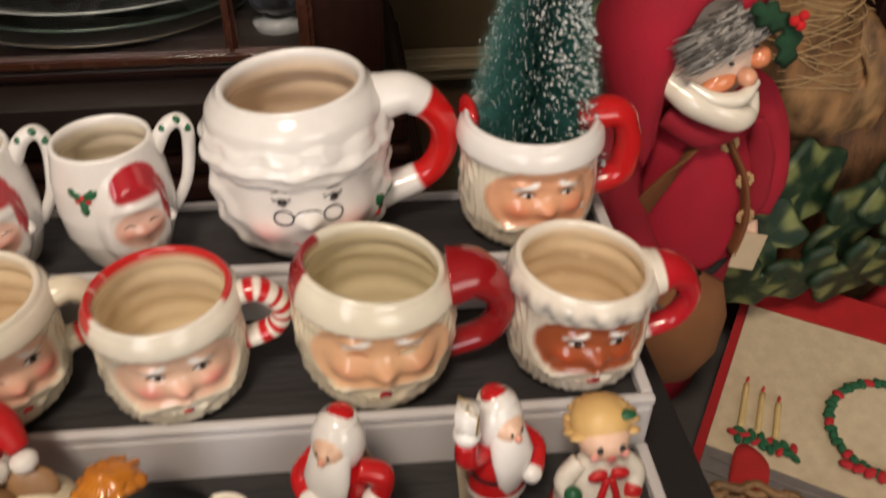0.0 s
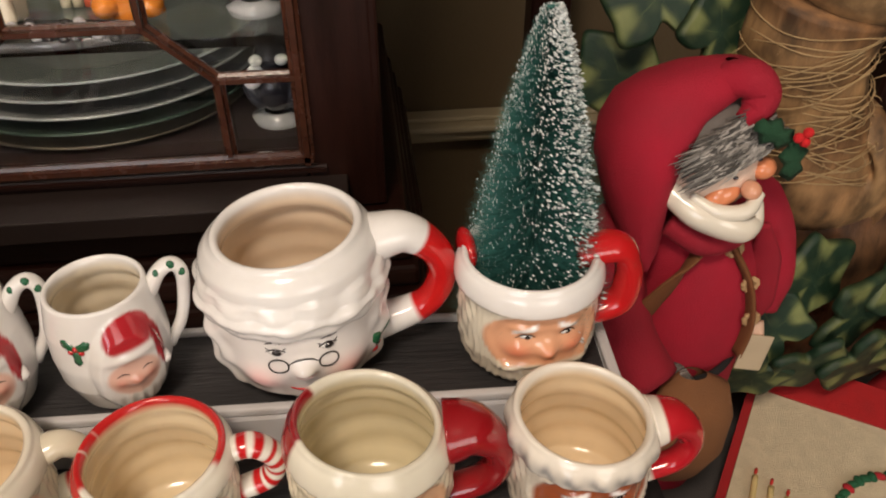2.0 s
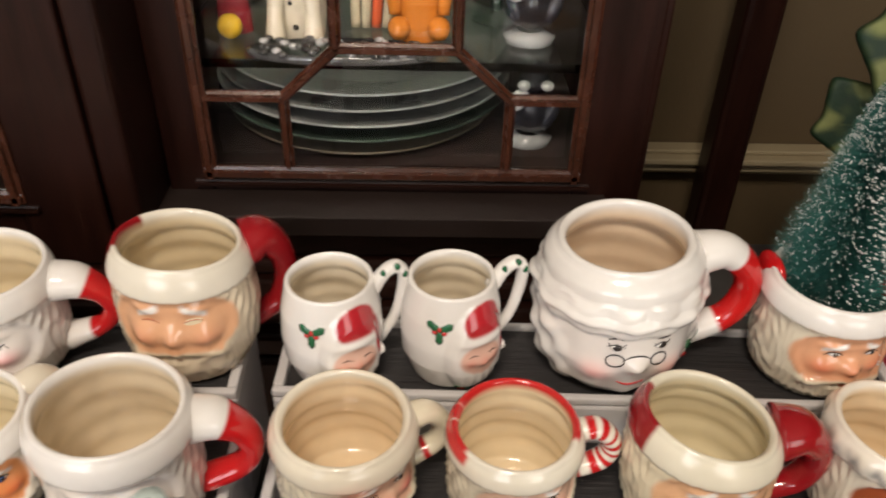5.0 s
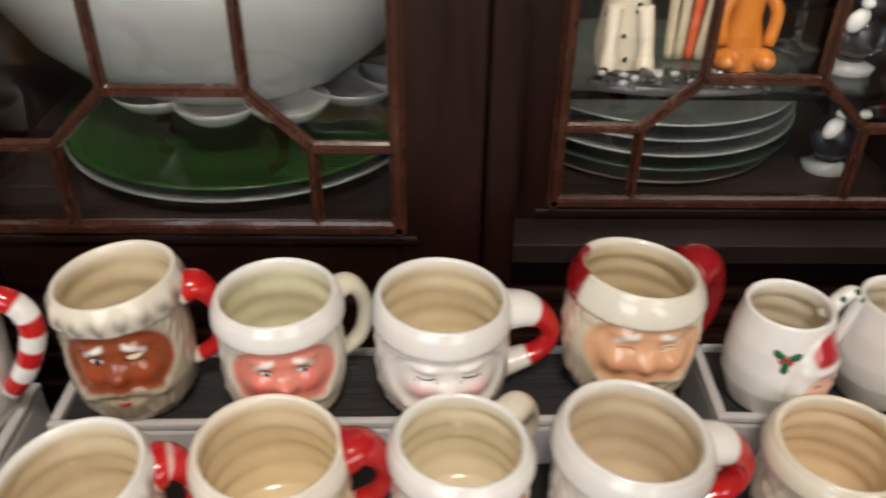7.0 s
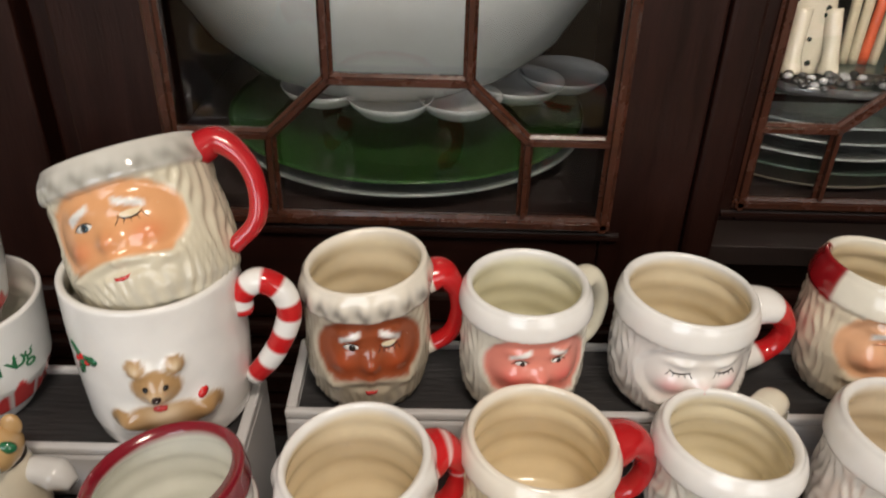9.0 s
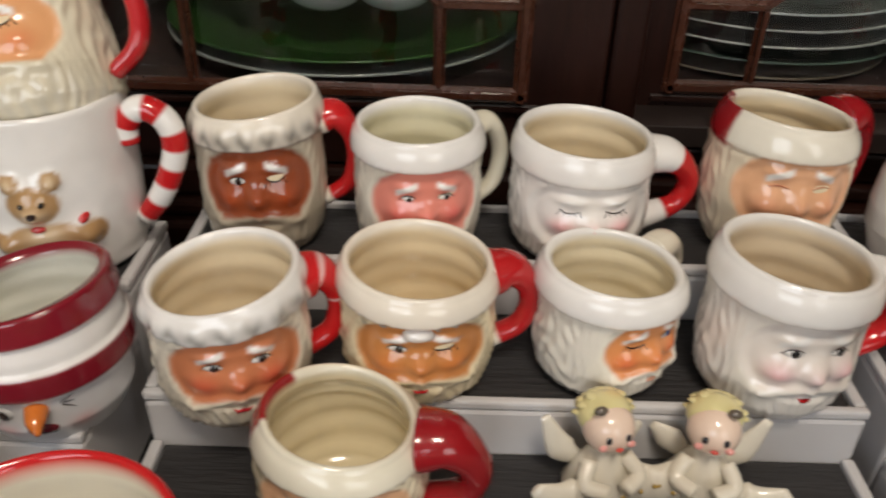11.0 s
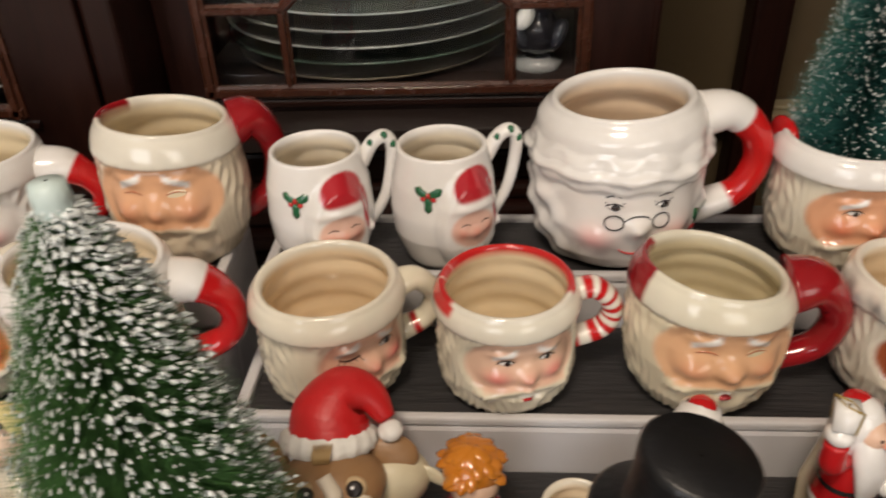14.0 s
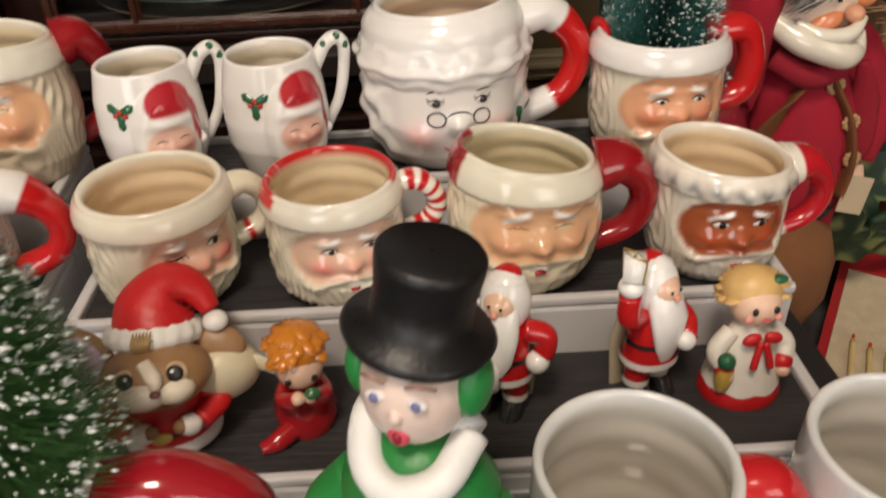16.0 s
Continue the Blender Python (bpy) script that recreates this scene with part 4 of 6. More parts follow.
def cup_paint(th, v, col):
    col = blend(col, (0.78, 0.78, 0.76), np.ones_like(th))
    n = np.sin(np.radians(th * 9)) * 0.05 + np.sin(np.radians(th * 23)) * 0.03
    return blend(col, (0.6, 0.05, 0.05), soft(v - 0.13 + n * 0.5, 0.02) * soft(0.36 + n - v, 0.02) * soft(np.sin(np.radians(th * 15)) + 0.9, 0.2))


m = Mug("egg_nog_cup", (-0.806, 0.416, T1), 12, 0.066, 0.043, "white milk-glass cup with green lettering and red figures", [(0, 0.6), (0.1, 0.62), (0.16, 0.78), (0.4, 0.92), (1, 1.0)], None, cup_paint, glaze=(0.74, 0.73, 0.70), rimcol=WHITE, wall=0.003)
text_on(m, "Egg Nog", 8, 0.58, 0.0155, GREENINK, 9.0)
m = Mug("egg_nog_cup", (-0.812, 0.418, T1 + 0.042), 40, 0.066, 0.036, "white milk-glass cup stacked in another cup", [(0, 0.6), (0.1, 0.66), (0.3, 0.86), (0.6, 0.95), (1, 1.0)], None, cup_paint, glaze=(0.74, 0.73, 0.70), wall=0.003)
m.handle(-20, 0.25, 0.8, 0.022, [0.004] * 6, lambda s: (0.76, 0.76, 0.74), label="white loop handle")
m = Mug("white_mug", (-0.730, 0.268, T3), 0, 0.088, 0.040, "plain white glazed mug with a dark blue printed square", STRAIGHT, None, None, glaze=(0.70, 0.72, 0.74), group="mugs on the table")
m.handle(78, 0.2, 0.72, 0.030, [0.0105, 0.009, 0.008, 0.0075, 0.0075, 0.008], lambda s: WHITE, flat=1.3, label="white loop handle")
m.decal("printed_square", [(22, 0.44), (30, 0.46), (38, 0.48), (38, 0.34), (38, 0.2), (30, 0.2), (22, 0.2), (22, 0.32)], (0.02, 0.03, 0.16), dome=0)

# ---------------------------------------------------------------- china cabinet with a stepped front
cab = thing("china_cabinet", (0, 0, 0), "dark mahogany breakfront china cabinet with glazed lattice doors", "cabinet")
CT, CB = 1.95, 0.878      # top of the upper part and its bottom
YL, YR = 0.548, 0.606    # front planes of the middle and the side section
for nm, q in (("back_panel", (-1.22, 0.962, 0.0, -0.026, 0.978, CT)), ("side_panel", (-0.046, YR + 0.0005, CB + 0.001, -0.024, 0.961, CT)),
              ("partition", (-0.392, YL + 0.014, CB + 0.001, -0.374, 0.961, CT)), ("partition", (-0.806, YL + 0.014, CB + 0.001, -0.79, 0.961, CT)), ("side_panel", (-1.22, YL + 0.014, CB, -1.20, 0.961, CT))):
    block(nm, *q, MAHOGANY if nm != "back_panel" else DARK, 0.002, cab)
for z in (CB + 0.012, 1.95):
    block("bottom_board" if z < 1.2 else "top_board", -1.19, 0.57, z, -0.05, 0.955, z + 0.016, DARK, 0.001, cab)
# lower cupboard and its moulded waist
block("lower_cupboard", -1.24, 0.50, 0.0, -0.372, 0.955, 0.78, MAHOGANY_RAIL, 0.004, cab)
block("lower_cupboard", -0.37, 0.556, 0.0, 0.012, 0.955, 0.78, MAHOGANY_RAIL, 0.004, cab)
for z0, z1, d in ((0.781, 0.802, 0.0), (0.803, 0.820, 0.012), (0.821, 0.838, 0.022), (0.839, 0.852, 0.030), (0.853, 0.877, 0.036)):
    block("waist_moulding", -1.235, 0.505 + d, z0, -0.374, 0.955, z1, MAHOGANY_RAIL, 0.004, cab)
    block("waist_moulding", -0.373, 0.560 + d, z0, 0.008 - d * 0.5, 0.955, z1, MAHOGANY_RAIL, 0.004, cab)


def lattice_door(x0, x1, y, cx, half, top_half, z_low, z_mid, z_hex, opening, name="lattice_door", right_stile=0.03):
    """Door with a frame round the opening and an octagon lattice in front of the pane."""
    d = part(name, box_bm(x0, y, 0.879, opening[0], y + 0.022, CT, 0.002), MAHOGANY, cab, "glazed door with lattice bars")
    part("stile", box_bm(opening[1], y, 0.879, x1, y + 0.022, CT, 0.002), MAHOGANY, d)
    part("rail", box_bm(opening[0] + 0.0003, y + 0.0005, 0.879, opening[1] - 0.0003, y + 0.022, z_low - 0.008, 0.002), MAHOGANY_RAIL, d)
    part("rail", box_bm(opening[0] + 0.0003, y + 0.0005, CT - 0.06, opening[1] - 0.0003, y + 0.022, CT, 0.002), MAHOGANY_RAIL, d)
    # moulded bead round the opening
    for a, b in (((opening[0] - 0.004, y, z_low - 0.004), (opening[1] + 0.004, y, z_low - 0.004)), ((opening[0], y, z_low - 0.008), (opening[0], y, CT - 0.06)), ((opening[1], y, CT - 0.06), (opening[1], y, z_low - 0.008))):
        bar("bead", a, b, 0.010, 0.006, MUNTIN, d)
    bar("bead", (opening[0] - 0.012, y, z_low - 0.0135), (opening[1] + 0.012, y, z_low - 0.0135), 0.006, 0.004, MAHOGANY_RAIL, d)
    w, dp, yy = 0.0078, 0.008, y + 0.004
    top = 1.30
    ups = [((cx - half, yy, z_low), (cx - half, yy, z_mid)), ((cx + half, yy, z_mid), (cx + half, yy, z_low)),
           ((cx - half, yy, z_mid), (cx - top_half, yy, z_hex)), ((cx + top_half, yy, z_hex), (cx + half, yy, z_mid)),
           ((opening[0], yy, z_mid), (cx - half, yy, z_mid)), ((cx + half, yy, z_mid), (opening[1], yy, z_mid)),
           ((cx - top_half, yy, z_hex), (cx + top_half, yy, z_hex)),
           ((cx - top_half, yy, z_hex), (cx - top_half, yy, top)), ((cx + top_half, yy, top), (cx + top_half, yy, z_hex)),
           ((cx - top_half, yy, top), (cx + top_half, yy, top)), ((cx - top_half, yy, top), (cx, yy, CT - 0.06)), ((cx, yy, CT - 0.06), (cx + top_half, yy, top)),
           ((opening[0], yy, top), (cx - top_half, yy, top)), ((cx + top_half, yy, top), (opening[1], yy, top))]
    for a, b in ups:
        bar("muntin", a, b, w, dp, MUNTIN, d)
    pane = part("pane", box_bm(opening[0] + 0.0005, y + 0.008, z_low - 0.004, opening[1] - 0.0005, y + 0.010, CT - 0.062, 0), GLASS, d, "clear glass pane")
    pane.visible_shadow = False
    return d


lattice_door(-0.788, -0.396, YL, -0.585, 0.081, 0.0428, 0.938, 0.992, 1.029, (-0.727, -0.4505))
lattice_door(-1.195, -0.808, YL, -1.01, 0.081, 0.0428, 0.938, 0.992, 1.029, (-1.15, -0.868))
lattice_door(-0.3715, -0.028, YR, -0.204, 0.0785, 0.0405, 0.926, 0.980, 1.0155, (-0.3395, -0.0755))
block("corner_post", -0.394, YL + 0.001, 0.879, -0.373, YR + 0.012, CT, MAHOGANY, 0.003, cab)
block("glass_shelf", -0.371, 0.645, 0.985, -0.048, 0.95, 0.9918, GREENGLASS, 0.001, cab, "glass shelf with a green edge")
block("glass_shelf", -0.787, 0.60, 1.16, -0.394, 0.95, 1.167, GREENGLASS, 0.001, cab, "glass shelf with a green edge")


# ---------------------------------------------------------------- crockery behind the glass
def plate(x, y, z, r, col, label, mat=GLAZE, dish=0.012, group="stacked plates in the cabinet"):
    prof = [(0.02, 0.002), (0.55, 0.002), (0.62, 0.004), (0.75, dish * 0.55), (0.97, dish), (1.0, dish + 0.001), (1.0, dish - 0.0005), (0.96, dish - 0.002), (0.74, dish * 0.55 - 0.003), (0.6, 0.0), (0.02, 0.0)]
    ob = Sculpt().loft([(0, 0, h, r * f, r * f) for f, h in prof], col, nu=72).make("plate", mat)
    ob.matrix_world = pose(x, y, z)
    return tagged(ob, label, "plate", group)


Z0 = CB + 0.0282
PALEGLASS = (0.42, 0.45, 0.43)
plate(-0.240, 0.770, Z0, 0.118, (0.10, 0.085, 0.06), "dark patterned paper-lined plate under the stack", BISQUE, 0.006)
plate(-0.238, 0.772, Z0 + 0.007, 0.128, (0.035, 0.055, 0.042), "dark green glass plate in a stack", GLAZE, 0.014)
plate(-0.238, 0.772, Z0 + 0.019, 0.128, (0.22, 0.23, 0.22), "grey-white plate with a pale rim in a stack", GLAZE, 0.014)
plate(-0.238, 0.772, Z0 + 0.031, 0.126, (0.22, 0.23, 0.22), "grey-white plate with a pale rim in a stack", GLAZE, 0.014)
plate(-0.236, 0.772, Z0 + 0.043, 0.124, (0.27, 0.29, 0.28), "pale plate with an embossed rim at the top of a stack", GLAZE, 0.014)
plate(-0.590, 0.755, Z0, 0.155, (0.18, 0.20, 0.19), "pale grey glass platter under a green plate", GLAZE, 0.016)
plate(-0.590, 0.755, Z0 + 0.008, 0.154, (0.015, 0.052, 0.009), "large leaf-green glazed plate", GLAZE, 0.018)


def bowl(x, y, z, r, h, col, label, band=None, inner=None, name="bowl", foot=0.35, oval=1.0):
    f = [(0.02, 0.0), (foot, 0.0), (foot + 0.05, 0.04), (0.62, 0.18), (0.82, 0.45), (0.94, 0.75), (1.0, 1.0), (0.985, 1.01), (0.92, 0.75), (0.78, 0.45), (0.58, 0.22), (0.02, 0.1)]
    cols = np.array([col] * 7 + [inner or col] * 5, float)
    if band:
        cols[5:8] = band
    ob = Sculpt().loft([(0, 0, q * h, p * r, p * r) for p, q in f], cols, nu=72).make(name, GLAZE)
    ob.matrix_world = pose(x, y, z) @ Matrix.Diagonal((1, oval, 1, 1))
    return tagged(ob, label, "bowl", "crockery in the cabinet")


# white bowl and dishes: cabinet dimness is put into the colour, outsides darker
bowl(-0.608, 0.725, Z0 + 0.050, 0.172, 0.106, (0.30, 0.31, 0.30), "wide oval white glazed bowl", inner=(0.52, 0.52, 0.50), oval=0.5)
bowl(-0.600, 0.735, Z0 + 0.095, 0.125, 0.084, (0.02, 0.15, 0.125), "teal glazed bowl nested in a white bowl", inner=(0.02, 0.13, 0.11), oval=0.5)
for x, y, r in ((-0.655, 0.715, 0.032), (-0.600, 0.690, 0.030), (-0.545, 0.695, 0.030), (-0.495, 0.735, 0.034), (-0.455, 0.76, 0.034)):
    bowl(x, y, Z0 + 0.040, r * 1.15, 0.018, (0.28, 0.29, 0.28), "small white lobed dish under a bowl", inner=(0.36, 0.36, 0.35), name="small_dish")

GS = 0.9920
fig = Sculpt()   # spotted dog
fig.loft([(0, 0, 0, 0.020, 0.016), (0, 0, 0.02, 0.022, 0.018), (0, 0, 0.05, 0.018, 0.015), (0, -0.002, 0.075, 0.013, 0.012)], (0.50, 0.45, 0.35))
fig.ball((0, -0.006, 0.088), (0.014, 0.017, 0.014), (0.50, 0.45, 0.35))
for s in (-1, 1):
    fig.tube([(s * 0.011, -0.012, 0.05), (s * 0.014, -0.020, 0.02), (s * 0.014, -0.024, 0.004)], [0.007, 0.006, 0.008], (0.50, 0.45, 0.35))
    fig.ball((s * 0.014, 0, 0.09), (0.005, 0.008, 0.012), (0.03, 0.03, 0.03))
for k in range(16):
    a, z = k * 2.4, 0.01 + 0.0045 * k
    fig.ball((0.0195 * math.sin(a) * (1 - z * 3), -0.0165 * abs(math.cos(a)) * (1 - z * 2), z), 0.0026, (0.02, 0.018, 0.016), nu=8, nv=6)
dog = fig.make("dog_figurine", GLAZE)
dog.matrix_world = pose(-0.282, 0.70, GS)
tagged(dog, "cream glazed dog figurine with black spots on a glass shelf", "figurine")
fig = Sculpt().loft([(0, 0, 0, 0.021, 0.018), (0, 0, 0.012, 0.020, 0.017), (0, 0, 0.04, 0.012, 0.012), (0, 0, 0.075, 0.014, 0.013)], (0.46, 0.15, 0.02))
fig.ball((0, -0.003, 0.088), 0.015, (0.46, 0.15, 0.02))
for s in (-1, 1):
    fig.ball((s * 0.015, -0.014, 0.010), (0.009, 0.013, 0.009), (0.46, 0.15, 0.02)).tube([(s * 0.01, -0.006, 0.06), (s * 0.02, -0.008, 0.045), (s * 0.018, -0.01, 0.02)], 0.005, (0.46, 0.15, 0.02))
cat = fig.make("cat_figurine", GLAZE)
cat.matrix_world = pose(-0.190, 0.70, GS)
tagged(cat, "bright orange glazed cat figurine on a glass shelf", "figurine")
fig = Sculpt().ball((0, -0.014, 0.009), 0.0095, (0.66, 0.42, 0.03)).loft([(0, 0.004, 0, 0.014, 0.012), (0, 0.004, 0.03, 0.012, 0.011), (0, 0.004, 0.06, 0.008, 0.008)], (0.22, 0.02, 0.03)).ball((0, 0.004, 0.07), 0.012, (0.7, 0.5, 0.4))
cl2 = fig.make("ball_figurine", GLAZE)
cl2.matrix_world = pose(-0.332, 0.70, GS)
tagged(cl2, "dark red glazed figurine with a yellow ball", "figurine")
fig = Sculpt()
for k in range(4):
    fig.tube([(k * 0.008, 0, 0), (k * 0.010, 0.004, 0.05), (k * 0.013, 0.01, 0.11)], 0.004, (0.46, 0.40, 0.28) if k != 2 else (0.55, 0.10, 0.04))
st = fig.make("candle_sticks", GLAZE)
st.matrix_world = pose(-0.240, 0.715, GS)
tagged(st, "cream slender candles standing between two figurines", "candles")
fig = Sculpt().loft([(0, 0, 0, 0.068, 0.02), (0, 0, 0.004, 0.07, 0.021), (0, 0, 0.006, 0.066, 0.019)], (0.05, 0.05, 0.05))
rng = random.Random(5)
for k in range(60):
    fig.ball((rng.uniform(-0.06, 0.06), rng.uniform(-0.02, 0.015), 0.007), (0.004, 0.003, 0.0025), rng.choice([(0.03, 0.03, 0.03), (0.3, 0.3, 0.3), (0.06, 0.06, 0.06)]), nu=8, nv=5)
tr = fig.make("silver_tray", GLAZE)
tr.matrix_world = pose(-0.245, 0.655, GS)
tagged(tr, "dark embossed silver tray on a glass shelf", "tray")
for x, z, lbl in ((-0.100, Z0, "black and white glazed bird figurine with white beak"), (-0.106, GS, "dark blue and white glazed bird figurine")):
    fig = Sculpt().loft([(0, 0, 0, 0.018, 0.016), (0, 0, 0.006, 0.02, 0.018), (0, 0, 0.01, 0.010, 0.010)], (0.25, 0.26, 0.26))
    fig.ball((0, 0, 0.03), (0.016, 0.02, 0.02), (0.012, 0.012, 0.016)).ball((0, -0.008, 0.056), (0.012, 0.014, 0.012), (0.012, 0.012, 0.016))
    for s in (-1, 1):
        fig.ball((s * 0.014, -0.008, 0.028), (0.007, 0.009, 0.014), (0.02, 0.022, 0.03), (0, s * 25, 0)).ball((s * 0.009, -0.02, 0.058), (0.005, 0.005, 0.004), (0.55, 0.55, 0.52))
    fig.ball((-0.012, -0.018, 0.045), (0.007, 0.005, 0.010), (0.6, 0.6, 0.58), (0, 30, 0))
    b = fig.make("bird_figurine", GLAZE)
    b.matrix_world = pose(x, 0.69, z)
    tagged(b, lbl, "figurine")
gl = Sculpt().loft([(0, 0, 0, 0.02, 0.02), (0, 0, 0.002, 0.02, 0.02), (0, 0, 0.004, 0.004, 0.004), (0, 0, 0.03, 0.004, 0.004), (0, 0, 0.04, 0.022, 0.022), (0, 0, 0.07, 0.03, 0.03), (0, 0, 0.069, 0.029, 0.029), (0, 0, 0.041, 0.02, 0.02), (0, 0, 0.034, 0.002, 0.002)], (1, 1, 1), nu=40).make("glass_goblet", GLASS)
gl.matrix_world = pose(-0.128, 0.74, GS)
tagged(gl, "clear glass goblet on a glass shelf", "glass")

# ---------------------------------------------------------------- bottle-brush trees
def brush_tree(name, place, height, radius, needle, count, snow, seed, label, flock, base=0.0, curve=0.9, tip=0.3, needle_w=0.0006, stem=0.0):
    t = thing(name, place, label, "bottle-brush tree")
    rng = np.random.default_rng(seed)
    Sculpt().tube([(0, 0, -stem), (0, 0, height * 0.5), (0.0005, 0, height)], [0.0014, 0.0012, 0.0009], (0.3, 0.3, 0.28), nu=8).make("wire", WIRE, t)
    if base:
        Sculpt().loft([(0, 0, 0, base, base), (0, 0, 0.012, base, base), (0, 0, 0.02, base * 0.8, base * 0.8), (0, 0, 0.021, 0.002, 0.002)], (0.14, 0.02, 0.02)).make("base", BISQUE, t, "red wooden base")
    z0 = 0.03 if base else 0.0
    u = rng.random(count) ** 0.85
    z = z0 + (height - z0) * u
    a = rng.random(count) * 2 * np.pi
    prof = radius * (1 - u) ** curve + 0.004
    ln = prof * (0.86 + 0.2 * rng.random(count))
    rise = ln * (tip + 0.3 * rng.standard_normal(count) * 0.4)
    d = np.stack([np.cos(a), np.sin(a), np.zeros(count)], -1)
    p0 = np.stack([np.zeros(count), np.zeros(count), z], -1)
    p1 = p0 + d * ln[:, None] + np.stack([np.zeros(count), np.zeros(count), rise], -1)
    side = np.stack([-np.sin(a), np.cos(a), np.zeros(count)], -1) * needle_w
    lift = np.array([0, 0, needle_w])
    V = np.stack([p0 + side, p0 - side, p0 + lift, p1], 1).reshape(-1, 3)
    k = np.arange(count)[:, None] * 4
    F = np.concatenate([k + [0, 1, 3], k + [1, 2, 3], k + [2, 0, 3]])
    me = bpy.data.meshes.new("bristles")
    me.from_pydata(V.tolist(), [], F.tolist())
    me.materials.append(needle)
    br = new("bristles", me)
    br.parent = t
    tagged(br, kind="stuff")
    # flock on the tips
    pick = rng.random(count) < snow * (0.55 + 0.9 * u)
    q = p1[pick] - d[pick] * (ln[pick] * 0.12)[:, None]
    m = len(q)
    s = flock * (0.38 + 0.95 * rng.random(m) ** 2)
    oct6 = np.array([(1, 0, 0), (-1, 0, 0), (0, 1, 0), (0, -1, 0), (0, 0, 1), (0, 0, -1)], float)
    long = d[pick] * 1.6
    V = (q[:, None] + s[:, None, None] * (oct6[None] * (0.7 + 0.5 * rng.random((m, 6, 1))) + long[:, None] * oct6[None, :, :1] * 0.8)).reshape(-1, 3)
    tri = np.array([(0, 2, 4), (2, 1, 4), (1, 3, 4), (3, 0, 4), (2, 0, 5), (1, 2, 5), (3, 1, 5), (0, 3, 5)])
    F = (np.arange(m)[:, None, None] * 6 + tri[None]).reshape(-1, 3)
    me = bpy.data.meshes.new("snow")
    me.from_pydata(V.tolist(), [], F.tolist())
    me.materials.append(SNOW)
    me.polygons.foreach_set("use_smooth", [True] * len(me.polygons))
    sn = new("snow", me)
    sn.parent = t
    tagged(sn, "white flocked snow on the tips", kind="stuff")
    return t


brush_tree("bottle_brush_tree", (0.0455, 0.452, T1 + 0.012), 0.174, 0.0415, NEEDLE_BLUE, 18500, 0.30, 3, "blue-green flocked bottle-brush tree standing in a mug", 0.00072, 0, 0.80, 0.30, 0.00035)
brush_tree("bottle_brush_tree", (-0.252, 0.226, TABLE + 0.076), 0.166, 0.0495, NEEDLE_GREEN, 18000, 0.25, 8, "green bottle-brush tree with heavy white flock in a mug", 0.00095, 0, 0.72, 0.22, 0.0005, 0.070)
top = Sculpt().loft([(0, 0, 0, 0.004, 0.004), (0, 0, 0.008, 0.0048, 0.0048), (0, 0, 0.012, 0.0042, 0.0042), (0, 0, 0.0125, 0.0005, 0.0005)], (0.55, 0.66, 0.64), nu=16).make("tip", BISQUE, bpy.data.objects["bottle_brush_tree.001"], "pale frosted tip")
top.location = (0, 0, 0.161)

# ---------------------------------------------------------------- figurines on the lowest step
SKIN = (0.76, 0.50, 0.36)


def tip_head(s, z0, pivot, degrees):
    """Tips all that lies over z0 back about a pivot (y, z)."""
    c, n = math.cos(radians(degrees)), math.sin(radians(degrees))
    for k, v in enumerate(s.v):
        w = v.copy()
        y, z = v[:, 1] - pivot[0], v[:, 2] - pivot[1]
        hit = (v[:, 2].mean() > z0)
        if hit:
            w[:, 1], w[:, 2] = pivot[0] + y * c + z * n, pivot[1] - y * n + z * c
            s.v[k] = w
    return s



def place_figure(s, name, label, x, y, z, yaw=0, mat=BISQUE, scale=1.0):
    ob = s.make(name, mat)
    ob.matrix_world = pose(x, y, z, 0, 0, yaw) @ Matrix.Scale(scale, 4)
    return tagged(ob, label, "figurine", "figurines on the stepped shelves")


def turn_last(s, n, m):
    """Moves the last n pieces by a matrix."""
    r = np.array(m)
    for k in range(len(s.v) - n, len(s.v)):
        s.v[k] = s.v[k] @ r[:3, :3].T + r[:3, 3]
    return s


# mouse in a red cap with a sack
s = Sculpt()
FURB, PALE = (0.30, 0.165, 0.075), (0.70, 0.62, 0.50)
s.loft([(0, 0, 0, 0.017, 0.014), (0, 0, 0.002, 0.021, 0.0175), (0, 0, 0.007, 0.021, 0.0175), (0, 0, 0.009, 0.018, 0.015)], (0.77, 0.75, 0.71))
s.loft([(0, 0, 0.008, 0.0185, 0.0155), (0, 0, 0.020, 0.0205, 0.0165), (0, 0, 0.031, 0.0165, 0.0135), (0, 0, 0.038, 0.009, 0.009)], RED)
s.loft([(0, -0.0006, 0.0165, 0.0208, 0.0170), (0, -0.0006, 0.0200, 0.0208, 0.0170)], (0.05, 0.02, 0.02)).ball((-0.003, -0.0178, 0.0182), (0.0045, 0.0022, 0.0034), (0.55, 0.40, 0.10))
for q in (-1, 1):
    s.tube([(q * 0.014, 0, 0.034), (q * 0.0215, -0.006, 0.026), (q * 0.013, -0.016, 0.024)], [0.006, 0.0065, 0.0055], RED).ball((q * 0.0095, -0.0180, 0.0245), 0.0052, (0.76, 0.74, 0.70))
    s.ball((q * 0.006, -0.0195, 0.0260), 0.0034, FURB, nu=12, nv=8)
s.ball((-0.0215, -0.010, 0.0200), (0.0055, 0.005, 0.006), (0.76, 0.74, 0.70))
